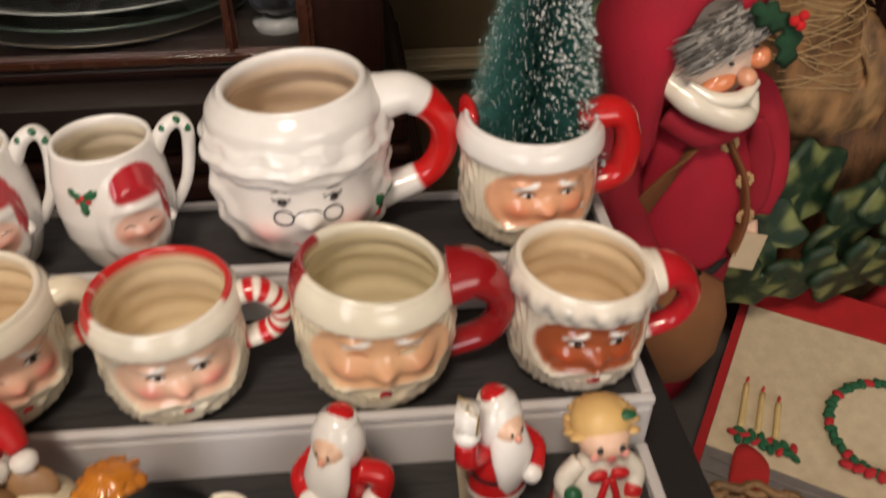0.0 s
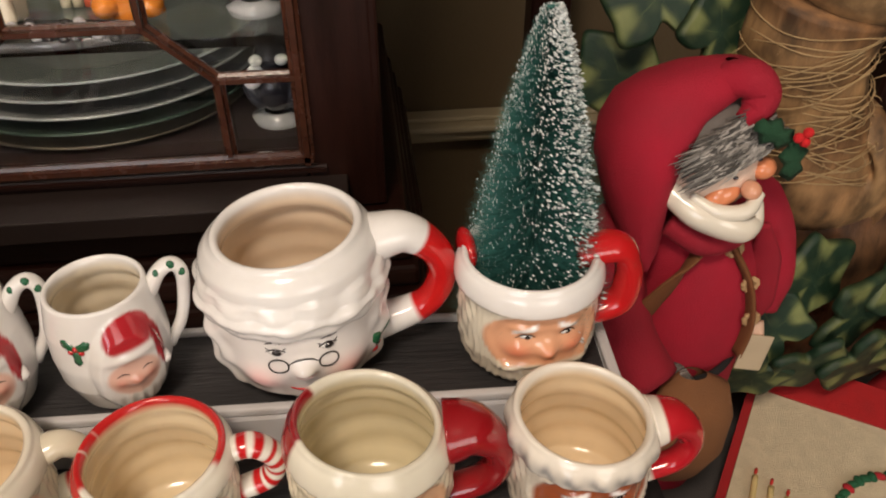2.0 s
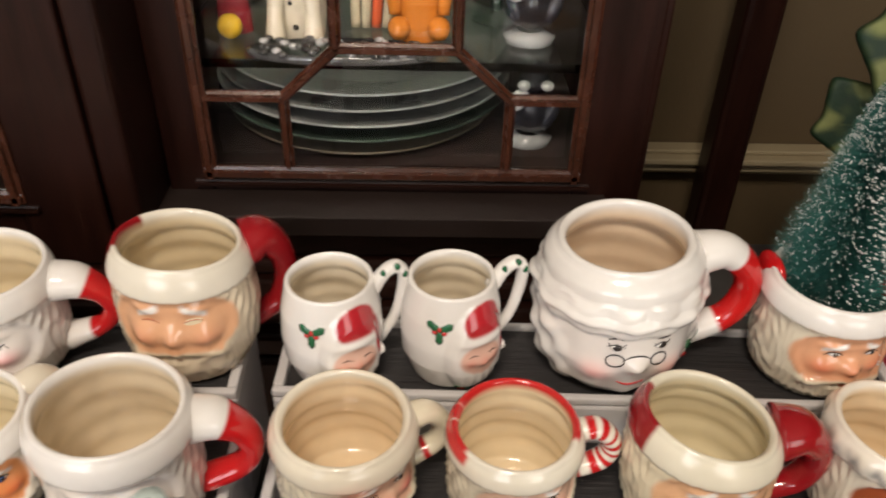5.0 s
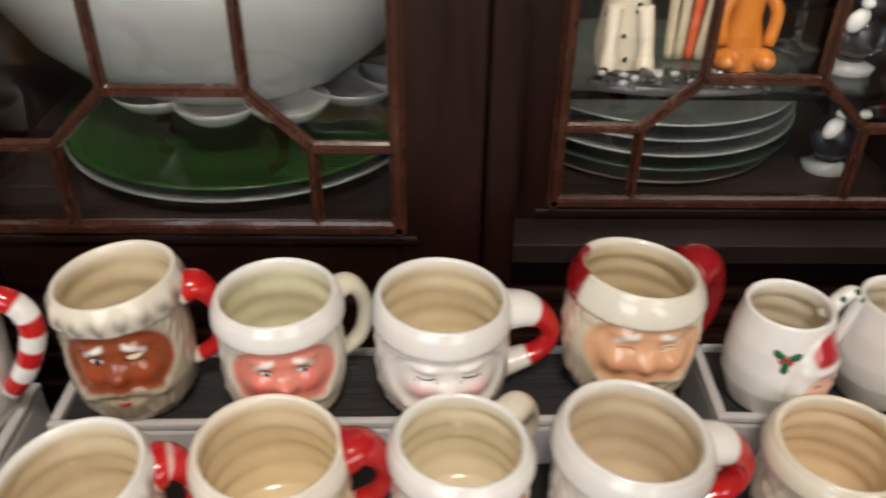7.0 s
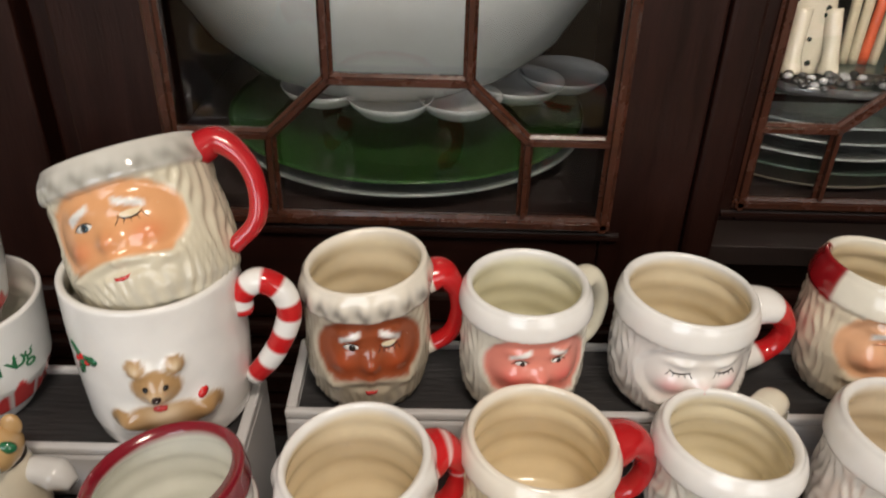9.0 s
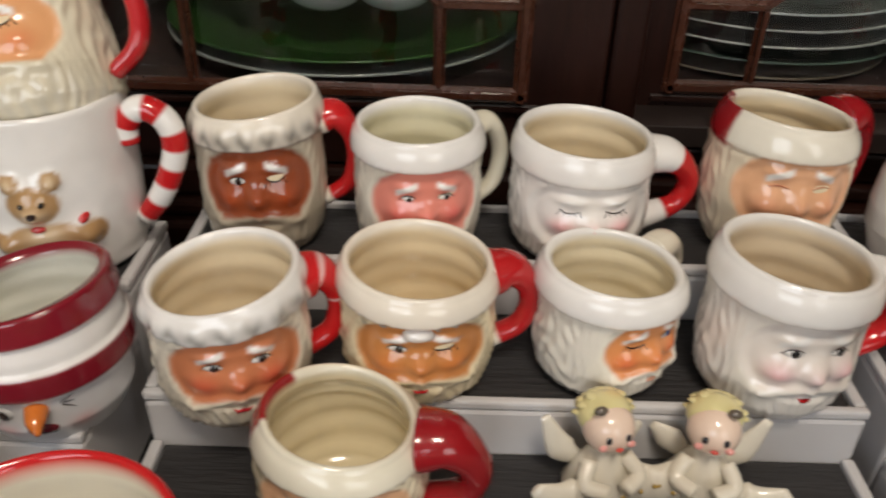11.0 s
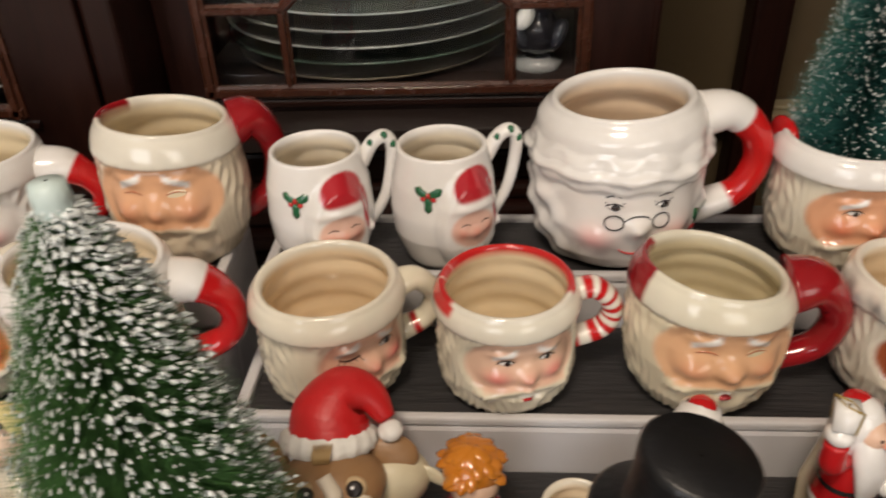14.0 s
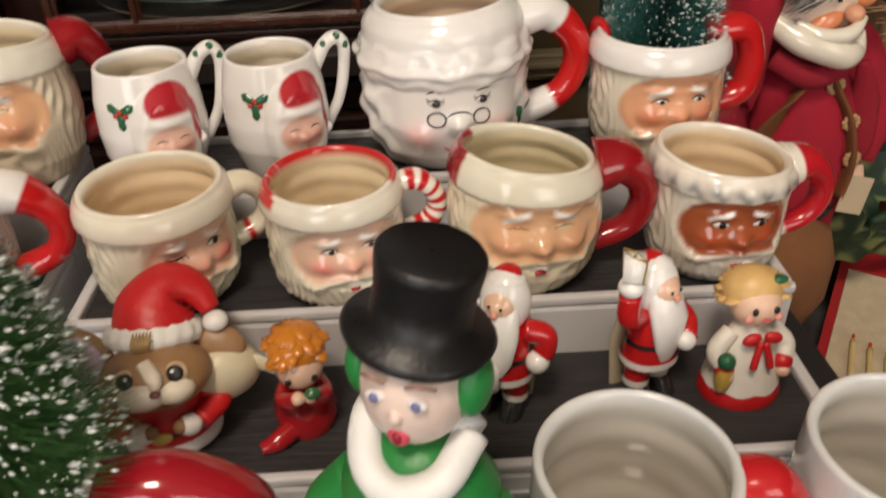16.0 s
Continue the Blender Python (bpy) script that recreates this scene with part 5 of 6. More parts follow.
# head, seen with its face raised
s.ball((0, 0, 0), (0.0225, 0.0185, 0.0165), FURB, nu=28, nv=18).ball((-0.004, -0.0125, -0.005), (0.0105, 0.0085, 0.0075), PALE).ball((0.0075, -0.0115, -0.005), (0.0085, 0.008, 0.007), PALE).ball((0.0015, -0.0205, -0.0040), (0.0022, 0.0018, 0.0018), (0.16, 0.06, 0.05), nu=10, nv=8)
s.tube([(-0.002, -0.0165, 0.010), (0.0015, -0.0195, 0.003), (0.0015, -0.0195, -0.002)], [0.003, 0.0035, 0.002], PALE, nu=10)
for q in (-1, 1):
    s.ball((q * 0.0095, -0.0148, 0.0030), (0.0050, 0.0026, 0.0050), (0.52, 0.38, 0.22)).ball((q * 0.0095, -0.0168, 0.0030), (0.0034, 0.0018, 0.0038), (0.014, 0.010, 0.010)).ball((q * 0.0088, -0.0186, 0.0045), 0.0008, (0.9, 0.9, 0.9), nu=8, nv=6)
s.ball((-0.0265, 0.004, 0.012), (0.0100, 0.0032, 0.0165), FURB, (0, -26, 0), nu=24, nv=16).ball((-0.0267, 0.0014, 0.012), (0.0066, 0.0022, 0.0128), (0.60, 0.42, 0.56), (0, -26, 0), nu=24, nv=16).ball((0.0265, 0.006, 0.008), (0.0110, 0.0032, 0.0085), FURB, (0, 35, 0), nu=24, nv=16)
turn_last(s, 14, pose(0.000, -0.005, 0.0480, -32, 0, -2))
# cap with a fur band that droops aside
ring = np.linspace(0, 2 * np.pi, 60, endpoint=False)
ruff = 1 + 0.035 * np.sin(ring * 17) + 0.02 * np.sin(ring * 29 + 1)
s.grid(np.stack([np.stack([r * ruff * np.cos(ring), r * 0.93 * ruff * np.sin(ring), np.full(60, z)], -1) for r, z in ((0.0170, -0.005), (0.0205, -0.0035), (0.0222, 0.001), (0.0212, 0.006), (0.0175, 0.0085))], 1), (0.77, 0.75, 0.70))
s.tube([(0, 0, 0.004), (0.001, 0, 0.016), (0.008, 0, 0.0255), (0.0185, -0.001, 0.0230), (0.0265, -0.003, 0.0110)], [0.0190, 0.0178, 0.0138, 0.0088, 0.0045], RED, nu=28).ball((0.0280, -0.004, 0.0050), (0.0060, 0.0058, 0.0060), (0.78, 0.76, 0.73))
for q in range(6):
    s.tube([(-0.006 + q * 0.001, -0.0195, -0.004), (-0.0065 + q * 0.0013, -0.0235, 0.000), (-0.006 + q * 0.0015, -0.0225, 0.006)], [0.0012, 0.0011, 0.0003], (0.34, 0.22, 0.09), nu=6)
turn_last(s, 9, pose(0.001, 0.010, 0.0585, -34, 4, -4) @ Matrix.Scale(0.90, 4))
s.ball((0.0250, 0.003, 0.034), (0.0165, 0.0125, 0.0170), (0.62, 0.55, 0.38), (0, 25, 0), nu=28, nv=18)
place_figure(s, "mouse_figurine", "bisque mouse figurine in a red cap with cream sack", -0.2150, 0.297, T3, 12).matrix_world @= Matrix.Diagonal((1.04, 1.04, 0.84, 1))

# kneeling child with orange hair
s = Sculpt().loft([(0, 0.004, 0, 0.015, 0.02), (0, 0.002, 0.008, 0.016, 0.02), (0, 0, 0.022, 0.011, 0.011), (0, -0.003, 0.032, 0.006, 0.006)], (0.36, 0.01, 0.015))
s.tube([(-0.006, -0.01, 0.006), (-0.016, -0.016, 0.004), (-0.024, -0.018, 0.003)], [0.006, 0.005, 0.003], (0.36, 0.01, 0.015)).ball((0.0, -0.006, 0.042), (0.012, 0.012, 0.013), SKIN)
s.ball((0, -0.002, 0.049), (0.0145, 0.0145, 0.0115), (0.55, 0.18, 0.02))
rng = random.Random(3)
for k in range(46):
    a, b = rng.uniform(0, 6.28), rng.uniform(0.05, 1.2)
    s.ball((0.0128 * math.cos(a) * math.cos(b), -0.002 + 0.0128 * math.sin(a) * math.cos(b), 0.0485 + 0.011 * math.sin(b)), (0.0062, 0.0034, 0.0015), (0.56, 0.19, 0.02), (0, 20, math.degrees(a)), nu=8, nv=6)
for q in (-1, 1):
    s.ball((q * 0.006, -0.0165, 0.040), (0.0016, 0.001, 0.002), (0.02, 0.01, 0.01)).tube([(q * 0.008, -0.002, 0.026), (q * 0.010, -0.012, 0.026), (q * 0.003, -0.018, 0.030)], 0.004, (0.36, 0.01, 0.015)).ball((q * 0.003, -0.0185, 0.031), 0.0034, SKIN)
s.tube([(-0.010, 0.004, 0.03), (-0.020, 0.010, 0.034), (-0.030, 0.014, 0.030)], [0.002, 0.005, 0.001], (0.66, 0.60, 0.42), flat=0.4).ball((0.004, -0.020, 0.034), (0.004, 0.003, 0.003), (0.03, 0.12, 0.04))
place_figure(s, "child_figurine", "glossy kneeling child figurine with orange hair and red clothes", -0.155, 0.300, T3, 10, GLAZE, 0.92)

# little cup without a handle side showing
m = Mug("small_cup", (-0.112, 0.284, T3), 0, 0.036, 0.0155, "small cream glazed cup with a brown base", [(0, 0.7), (0.1, 0.85), (0.4, 1.0), (1, 0.94)], None, lambda th, v, c: blend(blend(c, (0.74, 0.68, 0.56), np.ones_like(th)), (0.25, 0.12, 0.05), soft(0.2 - v, 0.1)), glaze=(0.66, 0.58, 0.44), wall=0.002, nu=64, nv=24)
m.handle(60, 0.3, 0.8, 0.010, [0.003] * 6, lambda s: (0.74, 0.70, 0.60))


def red_suit(turn, gift_up):
    s = Sculpt()
    for q in (-1, 1):
        s.loft([(q * 0.007, -0.004, 0, 0.006, 0.009), (q * 0.007, -0.002, 0.006, 0.006, 0.007), (q * 0.007, 0, 0.009, 0.0055, 0.0055)], (0.02, 0.02, 0.02))
        s.loft([(q * 0.007, 0, 0.009, 0.0066, 0.0066), (q * 0.007, 0, 0.013, 0.0068, 0.0068)], WHITE).loft([(q * 0.007, 0, 0.012, 0.006, 0.006), (q * 0.006, 0, 0.028, 0.0072, 0.0072)], RED)
    s.loft([(0, 0, 0.024, 0.0145, 0.0125), (0, 0, 0.036, 0.013, 0.011), (0, 0, 0.048, 0.012, 0.010), (0, 0, 0.056, 0.006, 0.006)], RED).loft([(0, 0, 0.0225, 0.0155, 0.0135), (0, 0, 0.0265, 0.0155, 0.0135)], WHITE).loft([(0, 0, 0.034, 0.0138, 0.0118), (0, 0, 0.0365, 0.0136, 0.0116)], (0.02, 0.02, 0.02))
    s.ball((0, -0.002, 0.063), (0.0085, 0.0085, 0.0095), SKIN).loft([(0, -0.011, 0.026, 0.004, 0.001), (0, -0.011, 0.036, 0.009, 0.003), (0, -0.009, 0.050, 0.011, 0.006), (0, -0.004, 0.060, 0.0095, 0.007), (0, 0.000, 0.066, 0.0092, 0.008)], WHITE)
    s.ball((0, -0.006, 0.0645), (0.0052, 0.0052, 0.0045), SKIN).ball((0, -0.0115, 0.063), 0.0018, (0.72, 0.32, 0.22)).ball((0, 0.003, 0.062), (0.0122, 0.0112, 0.0165), WHITE)
    s.loft([(0, 0.004, 0.072, 0.0085, 0.0085), (0, 0.004, 0.0745, 0.0088, 0.0088), (0, 0.004, 0.0758, 0.007, 0.007)], WHITE).ball((0, 0.006, 0.0752), (0.0062, 0.0062, 0.0040), RED)
    for q in (-1, 1):
        s.ball((q * 0.0028, -0.0105, 0.0662), (0.0009, 0.0006, 0.001), (0.02, 0.02, 0.02), nu=8, nv=6)
    if gift_up:
        s.tube([(-0.010, 0, 0.050), (-0.020, -0.002, 0.056), (-0.022, -0.003, 0.070)], [0.0055, 0.0055, 0.005], RED).ball((-0.022, -0.003, 0.074), (0.006, 0.006, 0.005), WHITE)
        s.loft([(-0.022, -0.003, 0.079, 0.006, 0.006), (-0.022, -0.003, 0.090, 0.0068, 0.0068), (-0.022, -0.003, 0.0905, 0.001, 0.001)], WHITE, nu=4).loft([(-0.022, -0.003, 0.0788, 0.002, 0.0066), (-0.022, -0.003, 0.0912, 0.002, 0.0074)], (0.36, 0.24, 0.05), nu=4)
        s.tube([(0.010, 0, 0.050), (0.017, -0.005, 0.040), (0.010, -0.013, 0.036)], [0.0055, 0.0055, 0.005], RED).ball((0.008, -0.014, 0.036), 0.005, WHITE)
    else:
        s.tube([(0.010, 0, 0.050), (0.019, 0.004, 0.046), (0.020, 0.002, 0.036)], [0.0055, 0.006, 0.005], RED).ball((0.018, -0.001, 0.034), 0.0058, WHITE).tube([(-0.010, 0, 0.050), (-0.015, -0.006, 0.040), (-0.007, -0.014, 0.036)], [0.0055, 0.0055, 0.005], RED).ball((-0.006, -0.015, 0.038), 0.005, WHITE)
        s.loft([(-0.002, -0.018, 0.026, 0.0075, 0.0065), (-0.002, -0.018, 0.038, 0.0078, 0.0068), (-0.002, -0.018, 0.0385, 0.001, 0.001)], WHITE, nu=4).loft([(-0.002, -0.018, 0.0257, 0.0018, 0.0072), (-0.002, -0.018, 0.0390, 0.0018, 0.0074)], RED, nu=4)
    s.loft([(0, 0.012, 0.0, 0.012, 0.003), (0, 0.013, 0.03, 0.014, 0.004), (0, 0.010, 0.056, 0.008, 0.004)], (0.50, 0.42, 0.30))
    return s


place_figure(red_suit(0, False), "bearded_figurine", "glossy bearded figurine in a red suit holding a wrapped gift", -0.064, 0.300, T3, -30, GLAZE, 0.95)
place_figure(red_suit(0, True), "bearded_figurine", "glossy bearded figurine in a red suit raising a wrapped gift", 0.005, 0.303, T3, 30, GLAZE, 0.95)
# girl with a red bow
s = Sculpt().loft([(0, 0, 0, 0.019, 0.016), (0, 0, 0.004, 0.0195, 0.0165), (0, 0, 0.008, 0.018, 0.015)], RED)
a = np.linspace(0, 2 * np.pi, 40, endpoint=False)
zig = 0.0065 + 0.0022 * np.abs(((np.arange(40) % 5) - 2.5) / 2.5)
rings = [np.stack([0.0182 * np.cos(a), 0.0155 * np.sin(a), zig], -1)] + [np.stack([r * np.cos(a), r * 0.85 * np.sin(a), np.full(40, z)], -1) for r, z in ((0.0165, 0.016), (0.0125, 0.028), (0.009, 0.037), (0.004, 0.041))]
s.grid(np.stack(rings, 1), (0.74, 0.70, 0.62))
s.ball((0, -0.001, 0.050), (0.0115, 0.0105, 0.011), SKIN).ball((0, 0.0030, 0.0552), (0.0136, 0.0125, 0.0112), (0.66, 0.42, 0.16))
rng = random.Random(9)
for k in range(50):
    a1, b1 = rng.uniform(-0.4, 3.55), rng.uniform(-0.3, 1.3)
    s.ball((0.0118 * math.cos(a1) * math.cos(b1), 0.002 + 0.0108 * math.sin(a1) * math.cos(b1), 0.0535 + 0.011 * math.sin(b1)), (0.0055, 0.004, 0.0014), (0.68, 0.44, 0.18), (0, 0, math.degrees(a1)), nu=8, nv=5)
for q in (-1, 1):
    s.ball((q * 0.0048, -0.0108, 0.0495), (0.0015, 0.0008, 0.0019), (0.02, 0.015, 0.015), nu=8, nv=6).ball((q * 0.0068, -0.0094, 0.0455), (0.0022, 0.001, 0.0018), (0.76, 0.32, 0.26), nu=8, nv=6)
    s.ball((q * 0.005, -0.0105, 0.0385), (0.0045, 0.0022, 0.003), RED, (0, q * 20, 0)).tube([(q * 0.001, -0.0115, 0.037), (q * 0.003, -0.0135, 0.030), (q * 0.004, -0.0145, 0.025)], 0.0016, RED)
    s.tube([(q * 0.009, 0, 0.036), (q * 0.0165, -0.003, 0.028), (q * 0.014, -0.008, 0.021)], [0.0045, 0.0045, 0.004], (0.74, 0.70, 0.62)).ball((q * 0.014, -0.008, 0.0215), 0.0046, RED).ball((q * 0.0135, -0.0105, 0.0185), 0.0034, SKIN)
s.ball((0, -0.0118, 0.0455), (0.0022, 0.0008, 0.0009), (0.6, 0.1, 0.1), nu=8, nv=6).ball((0.009, -0.004, 0.061), (0.004, 0.003, 0.002), GREEN)
s.loft([(-0.0145, -0.010, 0.012, 0.003, 0.003), (-0.0145, -0.010, 0.018, 0.0042, 0.0042), (-0.0145, -0.010, 0.023, 0.003, 0.003)], (0.55, 0.36, 0.08)).ball((-0.0145, -0.010, 0.027), (0.004, 0.004, 0.004), GREEN)
tip_head(s, 0.0425, (0.0, 0.041), 15)
place_figure(s, "girl_figurine", "bisque girl figurine with blond curls and red bow", 0.049, 0.298, T3, 4, BISQUE, 1.0)


# two seated angels on leaf-shaped dishes
def angel(yaw, x, y, sgn):
    s = Sculpt()
    AW = (0.76, 0.71, 0.60)
    s.loft([(0, 0.002, 0, 0.016, 0.012), (0, 0.002, 0.008, 0.017, 0.013), (0, 0.002, 0.02, 0.010, 0.009), (0, 0.001, 0.029, 0.005, 0.005)], AW)
    s.ball((0, -0.001, 0.039), (0.0112, 0.0105, 0.011), (0.80, 0.62, 0.50)).ball((0, 0.0042, 0.0430), (0.0120, 0.0106, 0.0100), (0.70, 0.63, 0.32))
    for k in range(26):
        a, b = k * 2.399, 0.1 + (k % 5) * 0.24
        s.ball((0.0106 * math.cos(a) * math.cos(b), 0.004 + 0.0096 * abs(math.sin(a)) * math.cos(b), 0.0430 + 0.0095 * math.sin(b)), (0.0036, 0.003, 0.0012), (0.71, 0.64, 0.33), nu=8, nv=5)
    for q in (-1, 1):
        s.ball((q * 0.0042, -0.0108, 0.0388), (0.0014, 0.0008, 0.0018), (0.02, 0.02, 0.025), nu=8, nv=6).ball((q * 0.0062, -0.0095, 0.0348), (0.002, 0.001, 0.0016), (0.80, 0.36, 0.32), nu=8, nv=6)
        s.tube([(q * 0.005, 0.008, 0.014), (q * 0.015, 0.012, 0.019), (q * 0.0235, 0.014, 0.024 + (0.014 if q == sgn else 0.0))], [0.003, 0.0070, 0.002], AW, flat=0.35, up=(0, 1, 0))
        s.tube([(q * 0.008, -0.002, 0.024), (q * 0.012, -0.009, 0.018), (q * 0.004, -0.014, 0.016)], 0.0036, AW)
        s.tube([(q * 0.006, -0.004, 0.006), (q * 0.022, -0.008, 0.010), (q * 0.034, -0.008, 0.020)], [0.008, 0.012, 0.003], AW, flat=0.5, up=(0, 1, 0))
    s.ball((0, -0.0118, 0.0345), (0.0018, 0.0008, 0.001), (0.65, 0.08, 0.06), nu=8, nv=6).ball((sgn * 0.006, -0.006, 0.0505), (0.003, 0.002, 0.002), (0.10, 0.08, 0.06))
    for k in range(8):
        s.ball((-0.028 + 0.008 * k, -0.0135, 0.010 + 0.006 * abs(k - 3.5) / 3.5), (0.0012, 0.001, 0.0012), (0.42, 0.28, 0.07), nu=6, nv=5)
    tip_head(s, 0.0318, (0.0, 0.030), 14)
    place_figure(s, "angel_figurine", "cream glazed seated angel figurine with yellow curls and gold flecks", x, y, T3, yaw, GLAZE, 1.08)


angel(16, -0.416, 0.312, -1)
angel(-12, -0.369, 0.313, 1)

# tawny animal figurine at the far left, partly in view
s = Sculpt().loft([(0, 0, 0, 0.016, 0.016), (0, 0, 0.02, 0.018, 0.017), (0, 0, 0.045, 0.012, 0.012)], (0.68, 0.60, 0.46)).ball((0, -0.003, 0.055), (0.014, 0.015, 0.013), (0.48, 0.30, 0.13))
for q in (-1, 1):
    s.ball((q * 0.010, 0, 0.066), (0.005, 0.003, 0.007), (0.46, 0.28, 0.12)).tube([(q * 0.012, 0, 0.035), (q * 0.026, -0.006, 0.034), (q * 0.034, -0.010, 0.030)], [0.007, 0.009, 0.004], (0.62, 0.60, 0.58)).ball((q * 0.014, -0.014, 0.006), (0.009, 0.012, 0.007), (0.48, 0.30, 0.13))
s.ball((0, -0.016, 0.052), (0.006, 0.005, 0.005), (0.7, 0.6, 0.45)).ball((0.008, -0.010, 0.060), (0.006, 0.003, 0.004), GREEN)
place_figure(s, "winged_bear_figurine", "glazed tan and white winged bear figurine with a holly sprig", -0.768, 0.362, T2, 10, GLAZE, 0.95)

# caroler in a black top hat
s = Sculpt()
CG = (0.012, 0.20, 0.04)
s.loft([(0, 0, 0, 0.036, 0.032), (0, 0, 0.01, 0.037, 0.033), (0, 0, 0.05, 0.033, 0.028), (0, 0, 0.085, 0.028, 0.023), (0, 0, 0.108, 0.026, 0.021), (0, 0, 0.119, 0.019, 0.016), (0, 0, 0.128, 0.010, 0.010), (0, 0, 0.1285, 0.0005, 0.0005)], CG)
for q in (-1, 1):
    s.tube([(q * 0.020, 0, 0.102), (q * 0.031, -0.006, 0.085), (q * 0.022, -0.024, 0.072), (q * 0.006, -0.032, 0.076)], [0.010, 0.0105, 0.009, 0.007], CG)
    s.ball((q * 0.0165, 0.002, 0.150), (0.006, 0.009, 0.011), (0.015, 0.22, 0.05))
    s.ball((q * 0.0062, -0.0152, 0.152), (0.0032, 0.0015, 0.0018), (0.74, 0.70, 0.70)).ball((q * 0.0062, -0.0164, 0.152), (0.0015, 0.0008, 0.0016), (0.16, 0.18, 0.36)).tube([(q * 0.003, -0.0160, 0.1575), (q * 0.007, -0.0164, 0.159), (q * 0.011, -0.0135, 0.157)], 0.0006, (0.35, 0.2, 0.14), nu=6)
s.ball((0, -0.001, 0.148), (0.0165, 0.0155, 0.0195), (0.76, 0.60, 0.53)).ball((0, -0.0155, 0.1465), (0.0022, 0.0026, 0.0028), (0.77, 0.60, 0.53))
s.ball((0, -0.0140, 0.1385), (0.0034, 0.002, 0.0038), (0.66, 0.08, 0.12)).ball((0, -0.0155, 0.1385), (0.0016, 0.0012, 0.0024), (0.30, 0.01, 0.03))
s.tube([(0.016, 0.004, 0.128), (0.011, -0.012, 0.122), (-0.002, -0.017, 0.119), (-0.013, -0.010, 0.123), (-0.016, 0.006, 0.130), (0.0, 0.014, 0.134), (0.016, 0.004, 0.128)], [0.0056] * 7, (0.78, 0.78, 0.76)).tube([(-0.003, -0.017, 0.119), (0.004, -0.022, 0.112), (0.008, -0.025, 0.102)], [0.0048, 0.0055, 0.0042], (0.78, 0.78, 0.76))
HT = (0.006, 0.006, 0.007)
s.loft([(0, 0.003, 0.1635, 0.012, 0.012), (0, 0.003, 0.1625, 0.0220, 0.0215), (0, 0.003, 0.1645, 0.0228, 0.0222), (0, 0.003, 0.1660, 0.0215, 0.021), (0, 0.003, 0.1675, 0.0150, 0.0150), (0, 0.003, 0.178, 0.0146, 0.0146), (0, 0.003, 0.187, 0.0156, 0.0156), (0, 0.003, 0.1895, 0.0156, 0.0156), (0, 0.003, 0.1908, 0.0146, 0.0146), (0, 0.003, 0.1902, 0.0005, 0.0005)], HT, nu=40)
w = s.v[-1].copy()
c, n = math.cos(radians(9)), math.sin(radians(9))
s.v[-1][:, 0] = c * w[:, 0] + n * (w[:, 2] - 0.165)
s.v[-1][:, 2] = 0.165 - n * w[:, 0] + c * (w[:, 2] - 0.165)
tip_head(s, 0.132, (0.0, 0.130), 5)
place_figure(s, "caroler_figurine", "painted caroler figurine in green coat and black top hat", -0.1050, 0.196, TABLE, -24, BISQUE, 0.975)

# ---------------------------------------------------------------- right-hand side: doll, deer, needlework
LOW = 0.632
bench = thing("side_bench", (0, 0, 0), "low bench covered with dark grey cloth", "bench")
part("seat", box_bm(0.128, 0.30, LOW - 0.04, 1.25, 0.94, LOW, 0.004), BENCH, bench)
for x in (0.15, 1.2):
    for y in (0.33, 0.9):
        block("leg", x - 0.02, y - 0.02, 0, x + 0.02, y + 0.02, LOW - 0.04, MAHOGANY, 0.003, bench)
# dark chair back behind
ch = thing("chair", (0.155, 0.90, 0), "dark wooden chair with a tall back post by the wall", "chair")
block("back_post", -0.02, -0.02, 0, 0.02, 0.02, 1.25, MAHOGANY, 0.006, ch)
block("back_post", 0.38, -0.02, 0, 0.42, 0.02, 1.25, MAHOGANY, 0.006, ch)
block("top_rail", 0.021, -0.012, 1.15, 0.379, 0.012, 1.24, MAHOGANY_RAIL, 0.006, ch)

CR, CR2 = (0.36, 0.006, 0.024), (0.27, 0.005, 0.018)
STRAP = (0.17, 0.060, 0.018)


def crumple(s, k=0.0016):
    """Soft folds in the piece added last."""
    v = s.v[-1]
    w = np.sin(v[:, 2] * 105 + v[:, 0] * 60) * np.sin(v[:, 0] * 140 - v[:, 1] * 90 + 1.3) + 0.6 * np.sin(v[:, 2] * 45 - v[:, 0] * 190)
    c = v.mean(0)
    d = (v - c) * np.array([1, 1, 0])
    s.v[-1] = v + d / (np.linalg.norm(d, axis=1)[:, None] + 1e-6) * w[:, None] * k
    return s


s = Sculpt()
s.loft([(0.002, 0.004, 0, 0.056, 0.046), (0.004, 0, 0.06, 0.054, 0.046), (0.006, -0.004, 0.11, 0.049, 0.046), (0.009, -0.008, 0.15, 0.045, 0.044), (0.011, -0.010, 0.18, 0.047, 0.044), (0.011, -0.010, 0.205, 0.045, 0.040), (0.009, -0.008, 0.232, 0.041, 0.034), (0.005, -0.004, 0.256, 0.035, 0.028), (0.0, 0, 0.275, 0.020, 0.020)], CR, nu=64)
crumple(s, 0.0011)
s.tube([(-0.036, -0.022, 0.160), (-0.010, -0.0545, 0.150), (0.022, -0.0535, 0.156), (0.052, -0.022, 0.166)], 0.0034, (0.010, 0.009, 0.009), flat=0.7)
s.tube([(0.016, -0.055, 0.152), (0.000, -0.0585, 0.142), (-0.006, -0.056, 0.128)], 0.0022, (0.010, 0.009, 0.009))
